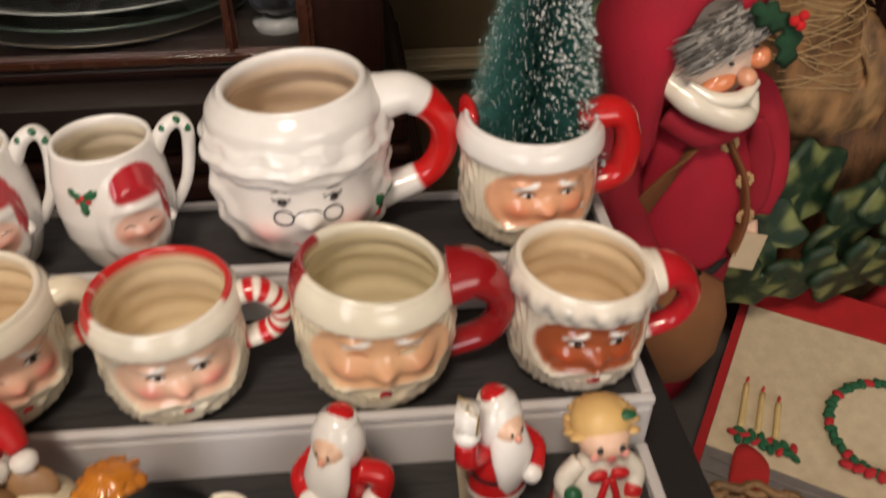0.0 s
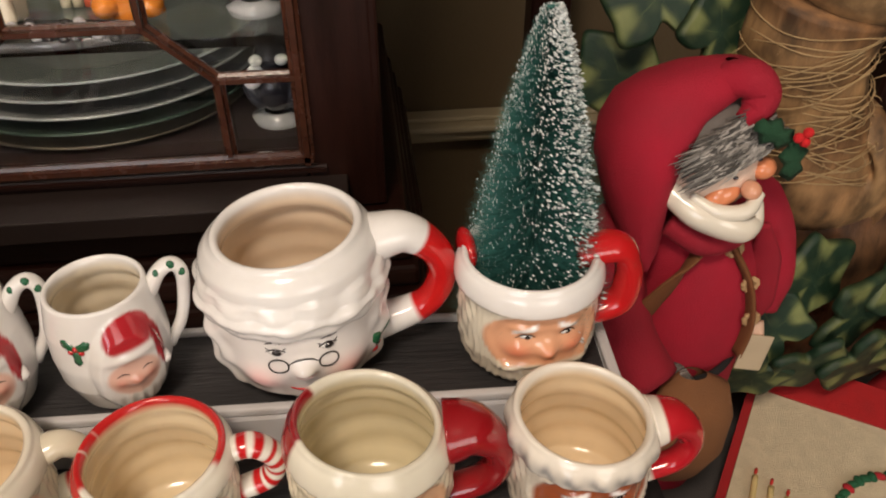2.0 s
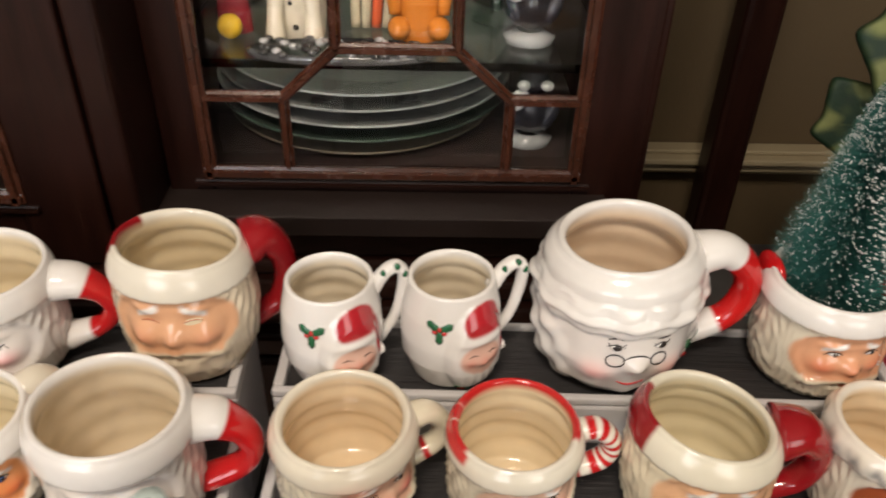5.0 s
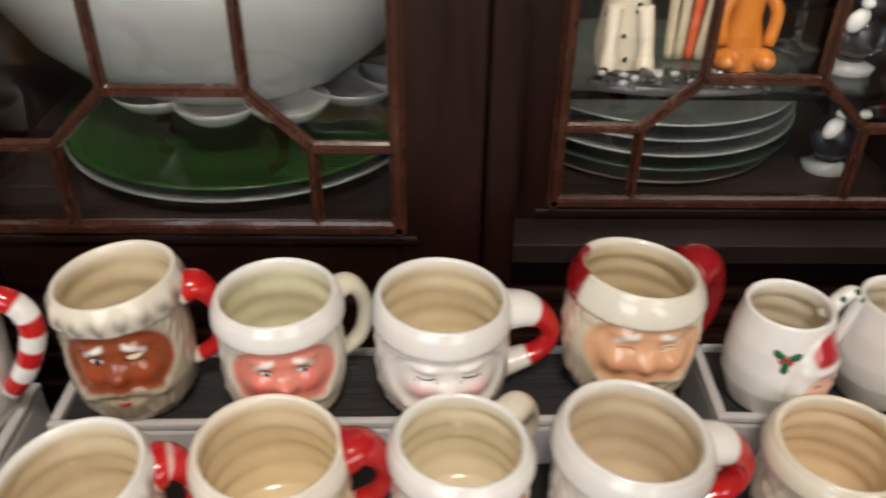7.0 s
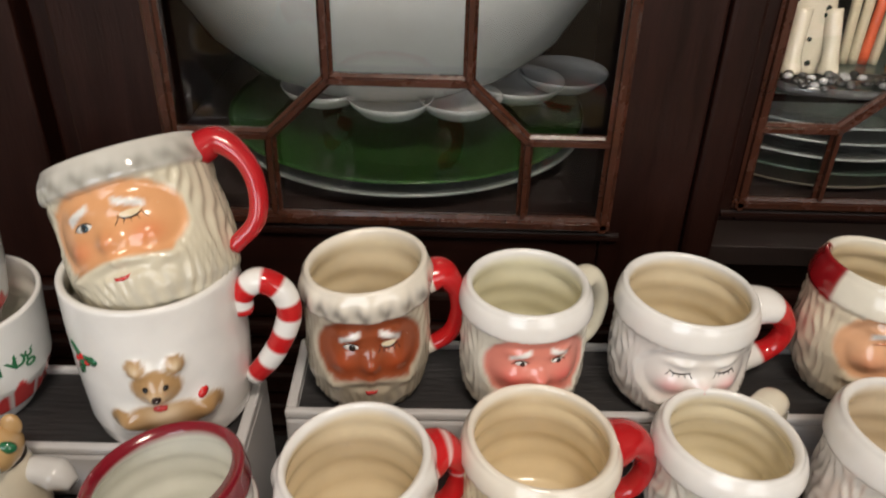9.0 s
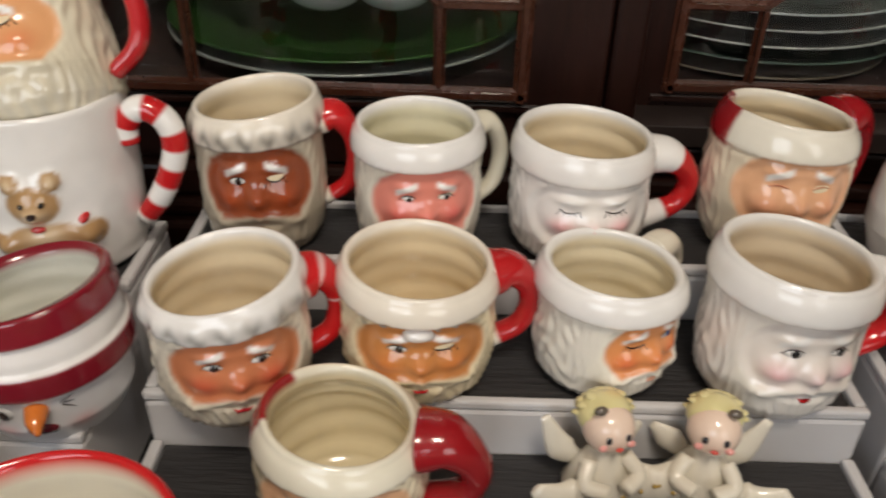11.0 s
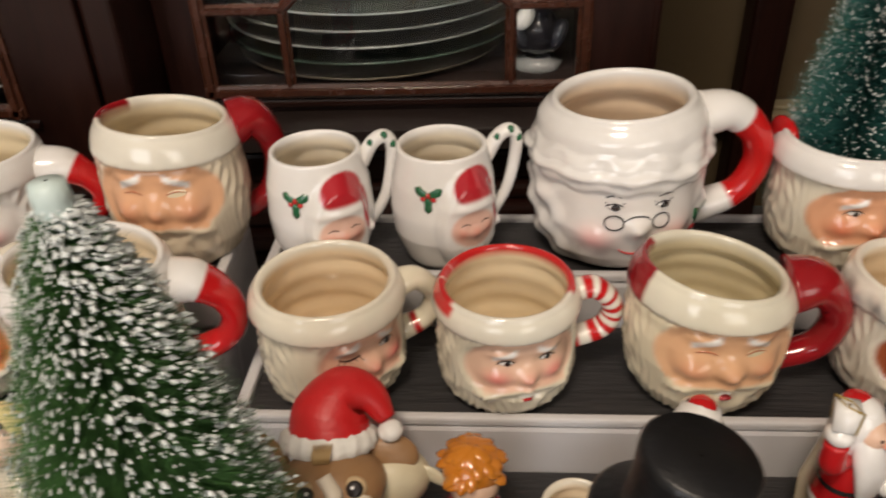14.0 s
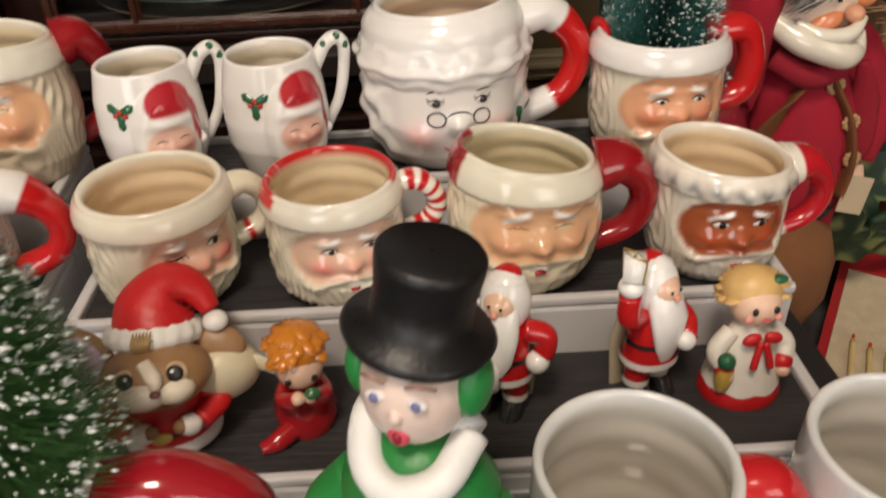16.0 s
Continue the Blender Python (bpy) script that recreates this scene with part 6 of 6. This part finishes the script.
# straps with buttons
s.tube([(0.010, -0.031, 0.266), (0.018, -0.0345, 0.250), (0.031, -0.0415, 0.225), (0.035, -0.0485, 0.198), (0.031, -0.0515, 0.170)], [0.0075, 0.0085, 0.009, 0.009, 0.0085], STRAP, flat=0.30, up=(1, 0, 0.35))
s.tube([(0.002, -0.034, 0.260), (-0.018, -0.0405, 0.234), (-0.032, -0.036, 0.205), (-0.038, -0.026, 0.176)], [0.0065, 0.0072, 0.0072, 0.006], STRAP, flat=0.30, up=(0.4, 0.3, 1))
for p in ((0.018, -0.0375, 0.250), (0.0315, -0.0445, 0.225), (0.035, -0.0515, 0.200)):
    for k in range(10):
        q = k / 10 * 2 * math.pi
        s.ball((p[0] + 0.0046 * math.cos(q), p[1], p[2] + 0.0046 * math.sin(q)), (0.0022, 0.0018, 0.0022), (0.46, 0.29, 0.14), nu=8, nv=6)
    s.ball((p[0], p[1] + 0.0006, p[2]), (0.0042, 0.0012, 0.0042), (0.30, 0.17, 0.07), nu=10, nv=6)
# sleeves, fur cuff and hands
s.tube([(-0.030, 0, 0.266), (-0.052, -0.006, 0.228), (-0.050, -0.030, 0.186), (-0.030, -0.056, 0.152)], [0.022, 0.026, 0.024, 0.021], CR2, nu=28)
crumple(s, 0.0010)
s.tube([(0.026, 0.004, 0.284), (0.046, -0.003, 0.264), (0.058, -0.010, 0.236), (0.058, -0.020, 0.206), (0.054, -0.026, 0.186)], [0.011, 0.017, 0.018, 0.0175, 0.0155], CR, flat=0.62, nu=28)
crumple(s, 0.0012)
s.tube([(0.038, -0.030, 0.264), (0.046, -0.030, 0.236), (0.046, -0.036, 0.206), (0.042, -0.038, 0.190)], [0.004, 0.010, 0.010, 0.006], (0.26, 0.004, 0.016), flat=0.45, up=(0.5, 0.8, 0))
for q in (-1, 0, 1):
    s.tube([(0.044, -0.044, 0.190), (0.041 + 0.004 * q, -0.052, 0.178), (0.040 + 0.005 * q, -0.055, 0.168)], [0.0055, 0.004, 0.0022], SKIN, nu=10)
    s.tube([(-0.022, -0.066, 0.138), (-0.016 + 0.005 * q, -0.076, 0.126), (-0.014 + 0.006 * q, -0.078, 0.114)], [0.0065, 0.0042, 0.0022], SKIN, nu=10)
rngd = np.random.default_rng(4)
for k in range(420):
    q = rngd.random() * 2 * np.pi
    c = np.array([-0.027, -0.060, 0.147])
    d = np.array([math.cos(q) * 0.020, math.sin(q) * 0.014, 0.012 * math.sin(q + 1.0)])
    g = 0.06 + 0.26 * rngd.random() ** 2
    s.tube([c + d * 0.8, c + d * 1.15, c + d * 1.3 + np.array([0.004, -0.004, -0.010])], [0.0011, 0.0008, 0.0002], (g, g * 0.9, g * 0.8), nu=4, steps=2)
# pouch
s.loft([(-0.006, -0.070, 0.066, 0.006, 0.004), (-0.006, -0.072, 0.074, 0.024, 0.013), (-0.005, -0.073, 0.100, 0.033, 0.018), (-0.002, -0.070, 0.130, 0.032, 0.018), (0.000, -0.064, 0.152, 0.024, 0.014), (0.000, -0.060, 0.160, 0.010, 0.006)], (0.20, 0.082, 0.030), nu=40)
crumple(s, 0.0008)
# hood: a felt cone draped to one side, its tip folded over
s.loft([(-0.039, -0.034, 0.236, 0.002, 0.003), (-0.042, -0.022, 0.252, 0.012, 0.020), (-0.045, -0.008, 0.278, 0.020, 0.034), (-0.045, -0.001, 0.302, 0.0245, 0.041), (-0.041, 0.002, 0.322, 0.028, 0.041), (-0.032, 0.002, 0.340, 0.031, 0.036), (-0.020, -0.002, 0.353, 0.034, 0.029), (-0.010, -0.006, 0.362, 0.029, 0.021), (-0.003, -0.008, 0.368, 0.020, 0.012), (0.001, -0.008, 0.370, 0.004, 0.003)], CR, nu=64)
crumple(s, 0.0013)
s.tube([(-0.004, -0.014, 0.360), (0.008, -0.022, 0.364), (0.015, -0.026, 0.356), (0.012, -0.030, 0.347), (0.004, -0.032, 0.342)], [0.010, 0.0115, 0.0105, 0.009, 0.005], CR, flat=1.1, nu=28)
crumple(s, 0.0008)
s.tube([(-0.028, -0.030, 0.270), (-0.006, -0.040, 0.259), (0.016, -0.037, 0.263), (0.030, -0.022, 0.272)], [0.008, 0.0085, 0.008, 0.006], CR2)
soft_faces = sum(len(f) for f in s.f)
# head: painted glazed face turned aside, grey hair, moulded beard
s.ball((-0.002, -0.016, 0.306), (0.031, 0.029, 0.031), (0.78, 0.60, 0.48), nu=36, nv=24).ball((0.012, -0.0475, 0.303), (0.0062, 0.0066, 0.0058), (0.75, 0.36, 0.22))
s.ball((-0.003, -0.0425, 0.297), (0.0115, 0.0060, 0.0072), (0.74, 0.26, 0.12), (0, -24, 0)).ball((0.0235, -0.0350, 0.310), (0.0080, 0.0070, 0.0068), (0.74, 0.26, 0.12), (0, -24, 0))
for p in ((0.001, -0.0460, 0.3115), (0.0165, -0.0405, 0.3200)):
    s.ball(p, (0.0017, 0.0012, 0.0013), (0.03, 0.03, 0.04), nu=10, nv=6)
s.tube([(-0.034, -0.028, 0.296), (-0.018, -0.042, 0.286), (-0.002, -0.048, 0.281), (0.011, -0.049, 0.277), (0.019, -0.044, 0.279), (0.021, -0.040, 0.290)], [0.007, 0.0095, 0.0105, 0.010, 0.008, 0.005], (0.78, 0.72, 0.60), nu=28)
s.tube([(-0.022, -0.040, 0.297), (-0.008, -0.0495, 0.2905), (0.008, -0.0540, 0.2925), (0.019, -0.0470, 0.3000)], [0.003, 0.005, 0.005, 0.003], (0.80, 0.74, 0.62), nu=20)
hard_faces = sum(len(f) for f in s.f)
for k in range(1100):
    u, w = rngd.random(), rngd.random()
    b = np.array([-0.016, -0.043, 0.312]) * (1 - u) + np.array([0.030, -0.030, 0.331]) * u + np.array([0, -0.003 * math.sin(3.14 * u), 0])
    e = np.array([-0.022, -0.034, 0.330]) * (1 - u) + np.array([0.010, -0.026, 0.350]) * u
    q = b + (e - b) * w
    run = np.array([-0.020, -0.004, -0.011]) * (0.5 + 0.7 * rngd.random()) + rngd.standard_normal(3) * 0.0018
    g = 0.06 + 0.42 * rngd.random() ** 1.8
    q = q + np.array([0.006, -0.003, 0.003])
    s.tube([q, q + run * 0.5 + np.array([0.001, -0.0035, 0.0015]), q + run], [0.0006, 0.0008, 0.0002], (g, g * 0.93, g * 0.84), nu=4, steps=2)
s.ball((0.000, -0.014, 0.326), (0.030, 0.026, 0.022), (0.14, 0.125, 0.11))
# holly on the hair
for x, z, t, l in ((0.018, 0.340, 30, 0.015), (0.034, 0.322, 82, 0.016)):
    leaf = []
    for k in range(28):
        q = k / 28 * 2 * math.pi
        rr = 0.0075 * (1 + 0.30 * math.cos(7 * q))
        leaf.append((l * math.cos(q), rr * math.sin(q)))
    o = np.array(leaf)
    c, n = math.cos(radians(-t)), math.sin(radians(-t))
    o = np.stack([o[:, 0] * c - o[:, 1] * n, o[:, 0] * n + o[:, 1] * c], -1)
    s.grid(np.stack([np.stack([x + o[:, 0] * f, -0.046 + y + 0 * o[:, 0], z + o[:, 1] * f], -1) for f, y in ((0.02, -0.002), (0.6, -0.0015), (1, 0.001), (0.02, 0.003))], 1), (0.008, 0.055, 0.022))
for x, z in ((0.030, 0.3395), (0.0345, 0.3365), (0.0350, 0.3425)):
    s.ball((x, -0.051, z), 0.0031, (0.60, 0.012, 0.015))
doll = s.make("robed_doll", FELT)
doll.data.materials.append(GLAZE)
for k in range(soft_faces, hard_faces):
    doll.data.polygons[k].material_index = 1
doll.matrix_world = pose(0.180, 0.560, LOW)
tagged(doll, "robed bearded doll in a crimson felt hood with brown straps", "doll")
tag = block("paper_tag", -0.010, -0.0008, -0.014, 0.010, 0.0008, 0.014, CARD, 0.0005)
tag.matrix_world = pose(0.2205, 0.502, 0.806, -10, 14, 0)
tagged(tag, "small beige paper tag hanging by a doll", "tag")


def slab(name, outline, thick, m, paint, mat, label="", parent=None, round_=0.006, rings=10):
    """A shape cut from board, with softened edges and a painted front."""
    o = np.array(outline, float)
    n = len(o)
    q = np.vstack([o[-1:], o, o[:2]])
    pts = []
    for k in range(n):
        for t in np.linspace(0, 1, 6, endpoint=False):
            a, b, c, d = q[k], q[k + 1], q[k + 2], q[k + 3] if k + 3 < len(q) else q[2]
            pts.append(0.5 * (2 * b + (c - a) * t + (2 * a - 5 * b + 4 * c - d) * t * t + (3 * b - a - 3 * c + d) * t ** 3))
    pts = np.array(pts)
    c = pts.mean(0)
    g, cols = [], []
    for f in np.linspace(0.01, 1, rings):
        ring = c + (pts - c) * f
        y = -thick / 2 if f < 0.93 else -thick / 2 + (f - 0.93) / 0.07 * thick * 0.5
        g.append(np.stack([ring[:, 0], np.full(len(ring), y), ring[:, 1]], -1))
        cols.append(paint(ring[:, 0], ring[:, 1], f))
    g.append(np.stack([pts[:, 0], np.full(len(pts), thick / 2), pts[:, 1]], -1))
    cols.append(cols[-1])
    g.append(np.stack([np.full(len(pts), c[0]), np.full(len(pts), thick / 2), np.full(len(pts), c[1])], -1))
    cols.append(cols[-1])
    ob = Sculpt().grid(np.stack(g, 1), np.stack(cols, 1)).make(name, mat, parent, label)
    ob.matrix_local = m
    return ob


# painted moulded deer behind the doll
deer = thing("deer_figure", (0.235, 0.600, LOW), "large painted brown fawn figure with an ivy garland", "decoration")
DB, DL = (0.085, 0.034, 0.012), (0.16, 0.075, 0.028)


def mottled(seed, base=DB, light=DL):
    """Fur tone that wanders along a limb."""
    return lambda q: tuple(np.array(base) + (np.array(light) - np.array(base)) * (0.5 + 0.5 * math.sin(q * 19 + seed) * math.sin(q * 7 + seed * 2)))


Sculpt().tube([(0.100, 0.050, 0.055), (0.110, 0.040, 0.12), (0.100, 0.030, 0.18), (0.075, 0.028, 0.225)], [0.085, 0.092, 0.080, 0.052], mottled(1), nu=40, flat=0.6).tube([(0.19, 0.05, 0.0), (0.20, 0.03, 0.07), (0.17, 0.02, 0.13)], [0.026, 0.034, 0.045], mottled(3), nu=28).tube([(0.02, 0.03, 0.0), (0.03, 0.02, 0.06), (0.06, 0.02, 0.13)], [0.022, 0.028, 0.042], mottled(5), nu=28).make("deer_body", FUR, deer, "brown painted deer body")
Sculpt().tube([(0.085, 0.030, 0.245), (0.066, 0.020, 0.245), (0.044, 0.014, 0.295), (0.026, 0.010, 0.345), (0.030, 0.004, 0.385)], [0.066, 0.046, 0.0405, 0.0435, 0.046], mottled(2, (0.22, 0.105, 0.040), (0.36, 0.21, 0.09)), nu=40, flat=0.85, steps=14).make("deer_neck", FUR, deer, "tan deer neck wrapped with twine")
Sculpt().ball((0.052, -0.004, 0.418), (0.062, 0.045, 0.048), (0.36, 0.22, 0.10), (0, 14, 0), nu=40, nv=24).ball((0.108, -0.012, 0.396), (0.040, 0.030, 0.030), (0.36, 0.24, 0.13), (0, 22, 0), nu=32, nv=20).ball((0.012, 0.004, 0.445), (0.030, 0.012, 0.050), (0.20, 0.10, 0.04), (0, -30, 0), nu=24, nv=16).make("deer_head", FUR, deer, "tan deer head with a pale muzzle")
Sculpt().ball((0.066, -0.0435, 0.424), (0.012, 0.006, 0.010), (0.50, 0.46, 0.38)).ball((0.067, -0.0475, 0.424), (0.008, 0.004, 0.008), (0.012, 0.01, 0.008)).make("deer_eye", GLAZE, deer, "glossy dark eye")
Sculpt().ball((0.144, -0.018, 0.386), (0.012, 0.013, 0.011), (0.012, 0.01, 0.01)).make("deer_nose", GLAZE, deer, "glossy black nose")
rngt = np.random.default_rng(12)
tw = Sculpt()
for k in range(34):
    f = k / 33
    z = 0.255 + 0.115 * f
    cx, cy = np.interp(z, [0.245, 0.295, 0.345, 0.385], [0.066, 0.044, 0.026, 0.030]), np.interp(z, [0.245, 0.295, 0.345, 0.385], [0.020, 0.014, 0.010, 0.004])
    r = np.interp(z, [0.245, 0.295, 0.345, 0.385], [0.0475, 0.042, 0.0448, 0.047])
    sl, ph = rngt.uniform(-0.016, 0.020), rngt.random() * 6
    tw.tube([(cx + r * math.cos(q), cy + r * 0.87 * math.sin(q), z + sl * math.cos(q) + 0.003 * math.sin(3 * q + ph)) for q in np.linspace(math.pi * 0.85, math.pi * 2.15, 12)], 0.0005, (0.46, 0.31, 0.15), nu=5, steps=2, up=(0, 0, 1))
for k in range(60):
    q, z = rngt.uniform(math.pi, 2 * math.pi), rngt.uniform(0.27, 0.36)
    c = np.array([np.interp(z, [0.245, 0.295, 0.345], [0.066, 0.044, 0.026]) + 0.045 * math.cos(q), 0.012 + 0.039 * math.sin(q), z])
    d = np.array([rngt.uniform(-0.012, 0.012), -0.002, rngt.uniform(-0.010, 0.010)])
    tw.tube([c, c + d * 0.5 + np.array([0, -0.002, 0.001]), c + d], [0.0004, 0.0004, 0.0002], (0.40, 0.27, 0.13), nu=4, steps=2)
tw.make("twine", FELT, deer, "frayed straw twine round the neck")


def ivy(x, z, size, turn, y):
    def paint(px, pz, f):
        a = np.arctan2(pz, px)
        lobes = np.clip(0.25 + 1.0 * np.sin(a * 5 + 2.2 + 6 * size) + 0.4 * np.sin(a * 2 + 40 * size), 0, 1)
        k = 0.95 * np.clip((f - 0.42) / 0.28, 0, 1) * lobes * np.clip((1.02 - f) * 9, 0, 1)
        k = np.maximum(k, 0.22 * (abs(np.sin(a * 2.5)) < 0.08) * (f > 0.12) * (f < 0.7))
        k = k + 0.12 * np.sin(px * 300) * np.sin(pz * 270)
        k = np.clip(k, 0, 1)
        return np.array((0.005, 0.027, 0.011))[None] * (1 - k[:, None]) + np.array((0.19, 0.22, 0.075))[None] * k[:, None]
    o = [(r * size * math.cos(radians(a)), r * size * math.sin(radians(a))) for a, r in ((90, 1.12), (70, 0.90), (48, 0.80), (25, 0.98), (0, 0.80), (-20, 0.76), (-45, 0.90), (-70, 0.66), (-90, 0.40), (-110, 0.66), (-135, 0.90), (-160, 0.76), (180, 0.80), (155, 0.98), (132, 0.80), (110, 0.90))]
    slab("ivy_leaf", o, 0.007, pose(x, y, z, -20, turn, 0), paint, LEAFPAINT, "dark green ivy leaf with yellow-green edges", deer, rings=16)


for x, y, z, sz, t in ((-0.072, 0.035, 0.380, 0.046, -12), (-0.030, 0.025, 0.356, 0.036, 48), (-0.086, 0.045, 0.316, 0.038, -40), (-0.058, 0.048, 0.280, 0.036, 200),
                       (0.052, -0.040, 0.186, 0.040, 62), (0.088, -0.052, 0.158, 0.044, 100), (0.026, -0.052, 0.150, 0.036, -50), (0.012, -0.064, 0.116, 0.036, 215), (0.054, -0.066, 0.122, 0.040, 160), (0.100, -0.062, 0.118, 0.042, 130),
                       (0.128, -0.048, 0.170, 0.040, 40), (0.142, -0.060, 0.124, 0.040, 170)):
    ivy(x, z, sz, t, y)

# needlework panel lying on the bench
pan = thing("needlework_panel", (0.300, 0.478, LOW + 0.040), "cream needlework with red border, stitched wreath and brick hearth", "textile", yaw=-34)
base = pose(0, 0, 0, 13, 0, 0)


def panel_piece(name, x0, y0, x1, y1, z, th, col, label=""):
    nx, ny = 30, 24
    X, Y = np.meshgrid(np.linspace(x0, x1, nx), np.linspace(y0, y1, ny), indexing="ij")
    Zt = z + 0.0016 * np.sin(X * 45) * np.sin(Y * 38)
    s = Sculpt().grid(np.stack([X, Y, Zt], -1), col, close_u=False).grid(np.stack([X[::-1], Y[::-1], Zt[::-1] - th], -1)[:, ::-1], col, close_u=False)
    e = np.concatenate([np.stack([X[:, 0], Y[:, 0]], -1), np.stack([X[-1], Y[-1]], -1), np.stack([X[::-1, -1], Y[::-1, -1]], -1), np.stack([X[0, ::-1], Y[0, ::-1]], -1)])
    ez = z + 0.0016 * np.sin(e[:, 0] * 45) * np.sin(e[:, 1] * 38)
    s.grid(np.stack([np.column_stack([e, ez]), np.column_stack([e, ez - th])], 1), col)
    ob = s.make(name, LINEN, pan, label)
    ob.matrix_local = base
    return ob


panel_piece("linen", -0.066, -0.075, 0.30, 0.070, 0.0, 0.004, (0.60, 0.50, 0.34), "cream linen ground")
panel_piece("top_band", -0.067, 0.0705, 0.301, 0.108, 0.0016, 0.007, (0.46, 0.012, 0.014), "red felt band")
panel_piece("side_band", -0.0735, -0.26, -0.0664, 0.107, 0.001, 0.006, (0.36, 0.01, 0.012), "dark red edge")
panel_piece("hearth", -0.066, -0.26, 0.30, -0.0755, 0.0004, 0.004, (0.17, 0.155, 0.15), "grey brick hearth")
s = Sculpt()
for r in range(14):
    s.tube([(-0.062, -0.085 - 0.012 * r, 0.003), (0.1, -0.085 - 0.012 * r, 0.004), (0.29, -0.085 - 0.012 * r, 0.003)], 0.0006, (0.30, 0.28, 0.26), nu=5, steps=3)
    for c in range(12):
        x = -0.055 + 0.028 * c + (0.014 if r % 2 else 0)
        s.tube([(x, -0.085 - 0.012 * r, 0.003), (x, -0.097 - 0.012 * r, 0.003)], 0.0006, (0.30, 0.28, 0.26), nu=5, steps=2)
s.make("brick_stitching", LINEN, pan).matrix_local = base
s = Sculpt()
for k in range(46):
    a = k / 46 * 2 * math.pi
    s.ball((0.055 + 0.043 * math.cos(a), -0.010 + 0.040 * math.sin(a), 0.004), (0.005, 0.0034, 0.002), GREEN if k % 5 else (0.5, 0.02, 0.03), (0, 0, math.degrees(a) + 60 * (k % 2)), nu=8, nv=5)
for k in range(7):
    s.ball((0.055 + 0.008 * (k - 3), -0.052, 0.005), (0.006, 0.004, 0.002), (0.5, 0.02, 0.03), (0, 0, 30 * k), nu=8, nv=5)
s.make("wreath", LINEN, pan, "green stitched wreath with a red bow").matrix_local = base
for k in range(3):
    c = Sculpt().tube([(-0.046 + 0.013 * k, -0.052, 0.003), (-0.050 + 0.013 * k, -0.012 - 0.004 * k, 0.0035)], 0.0024, (0.66, 0.50, 0.22), nu=8).ball((-0.0505 + 0.013 * k, -0.008 - 0.004 * k, 0.0035), (0.0014, 0.0035, 0.001), (0.55, 0.03, 0.02), nu=8, nv=5).make("stitched_candle", LINEN, pan)
    c.matrix_local = base
s = Sculpt()
for k in range(22):
    s.ball((-0.050 + 0.0022 * k, -0.058 + 0.004 * math.sin(k * 2.3), 0.004), (0.005, 0.003, 0.0015), GREEN if k % 4 else (0.5, 0.02, 0.03), (0, 0, 50 * k), nu=8, nv=5)
s.make("stitched_greenery", LINEN, pan).matrix_local = base
slab("stitched_stocking", [(-0.045, -0.07), (-0.020, -0.075), (-0.014, -0.12), (0.006, -0.155), (0.002, -0.168), (-0.016, -0.166), (-0.036, -0.135)], 0.004, base @ pose(0, 0, 0.005, -90, 0, 0), lambda x, z, f: np.broadcast_to(np.array((0.46, 0.02, 0.02)), (len(x), 3)), LINEN, "red stitched stocking", pan)
# small red-capped ornament and woven basket at the edge of view
s = Sculpt().loft([(0, 0, 0, 0.020, 0.016), (0, 0, 0.02, 0.021, 0.017), (0, 0, 0.038, 0.016, 0.014)], (0.74, 0.70, 0.62)).loft([(0, 0, 0.034, 0.018, 0.016), (0, 0, 0.045, 0.015, 0.013), (0.002, 0, 0.066, 0.008, 0.007), (0.002, 0, 0.074, 0.001, 0.001)], (0.40, 0.01, 0.015))
orn = s.make("capped_ornament", FELT)
orn.matrix_world = pose(0.405, 0.570, LOW)
tagged(orn, "small cream felt ornament in a red cap", "ornament")
bk = thing("woven_basket", (0.190, 0.345, LOW), "low brown woven wicker basket on the bench", "basket")
s = Sculpt()
for k in range(5):
    z = 0.006 + 0.011 * k
    for ph in (0, 1):
        pts = [((0.058 + 0.003 * math.sin(a * 14 + ph * math.pi)) * math.cos(a), (0.050 + 0.003 * math.sin(a * 14 + ph * math.pi)) * math.sin(a), z + ph * 0.005) for a in np.linspace(0, 2 * np.pi, 57)]
        s.tube(pts, 0.003, (1, 1, 1), nu=6, steps=2, up=(0, 0, 1))
s.make("weave", WICKER, bk)
for k in range(14):
    a = k / 14 * 2 * math.pi
    Sculpt().tube([(0.058 * math.cos(a), 0.05 * math.sin(a), 0.001), (0.058 * math.cos(a), 0.05 * math.sin(a), 0.058)], 0.0028, (1, 1, 1), nu=6).make("stake", WICKER, bk)
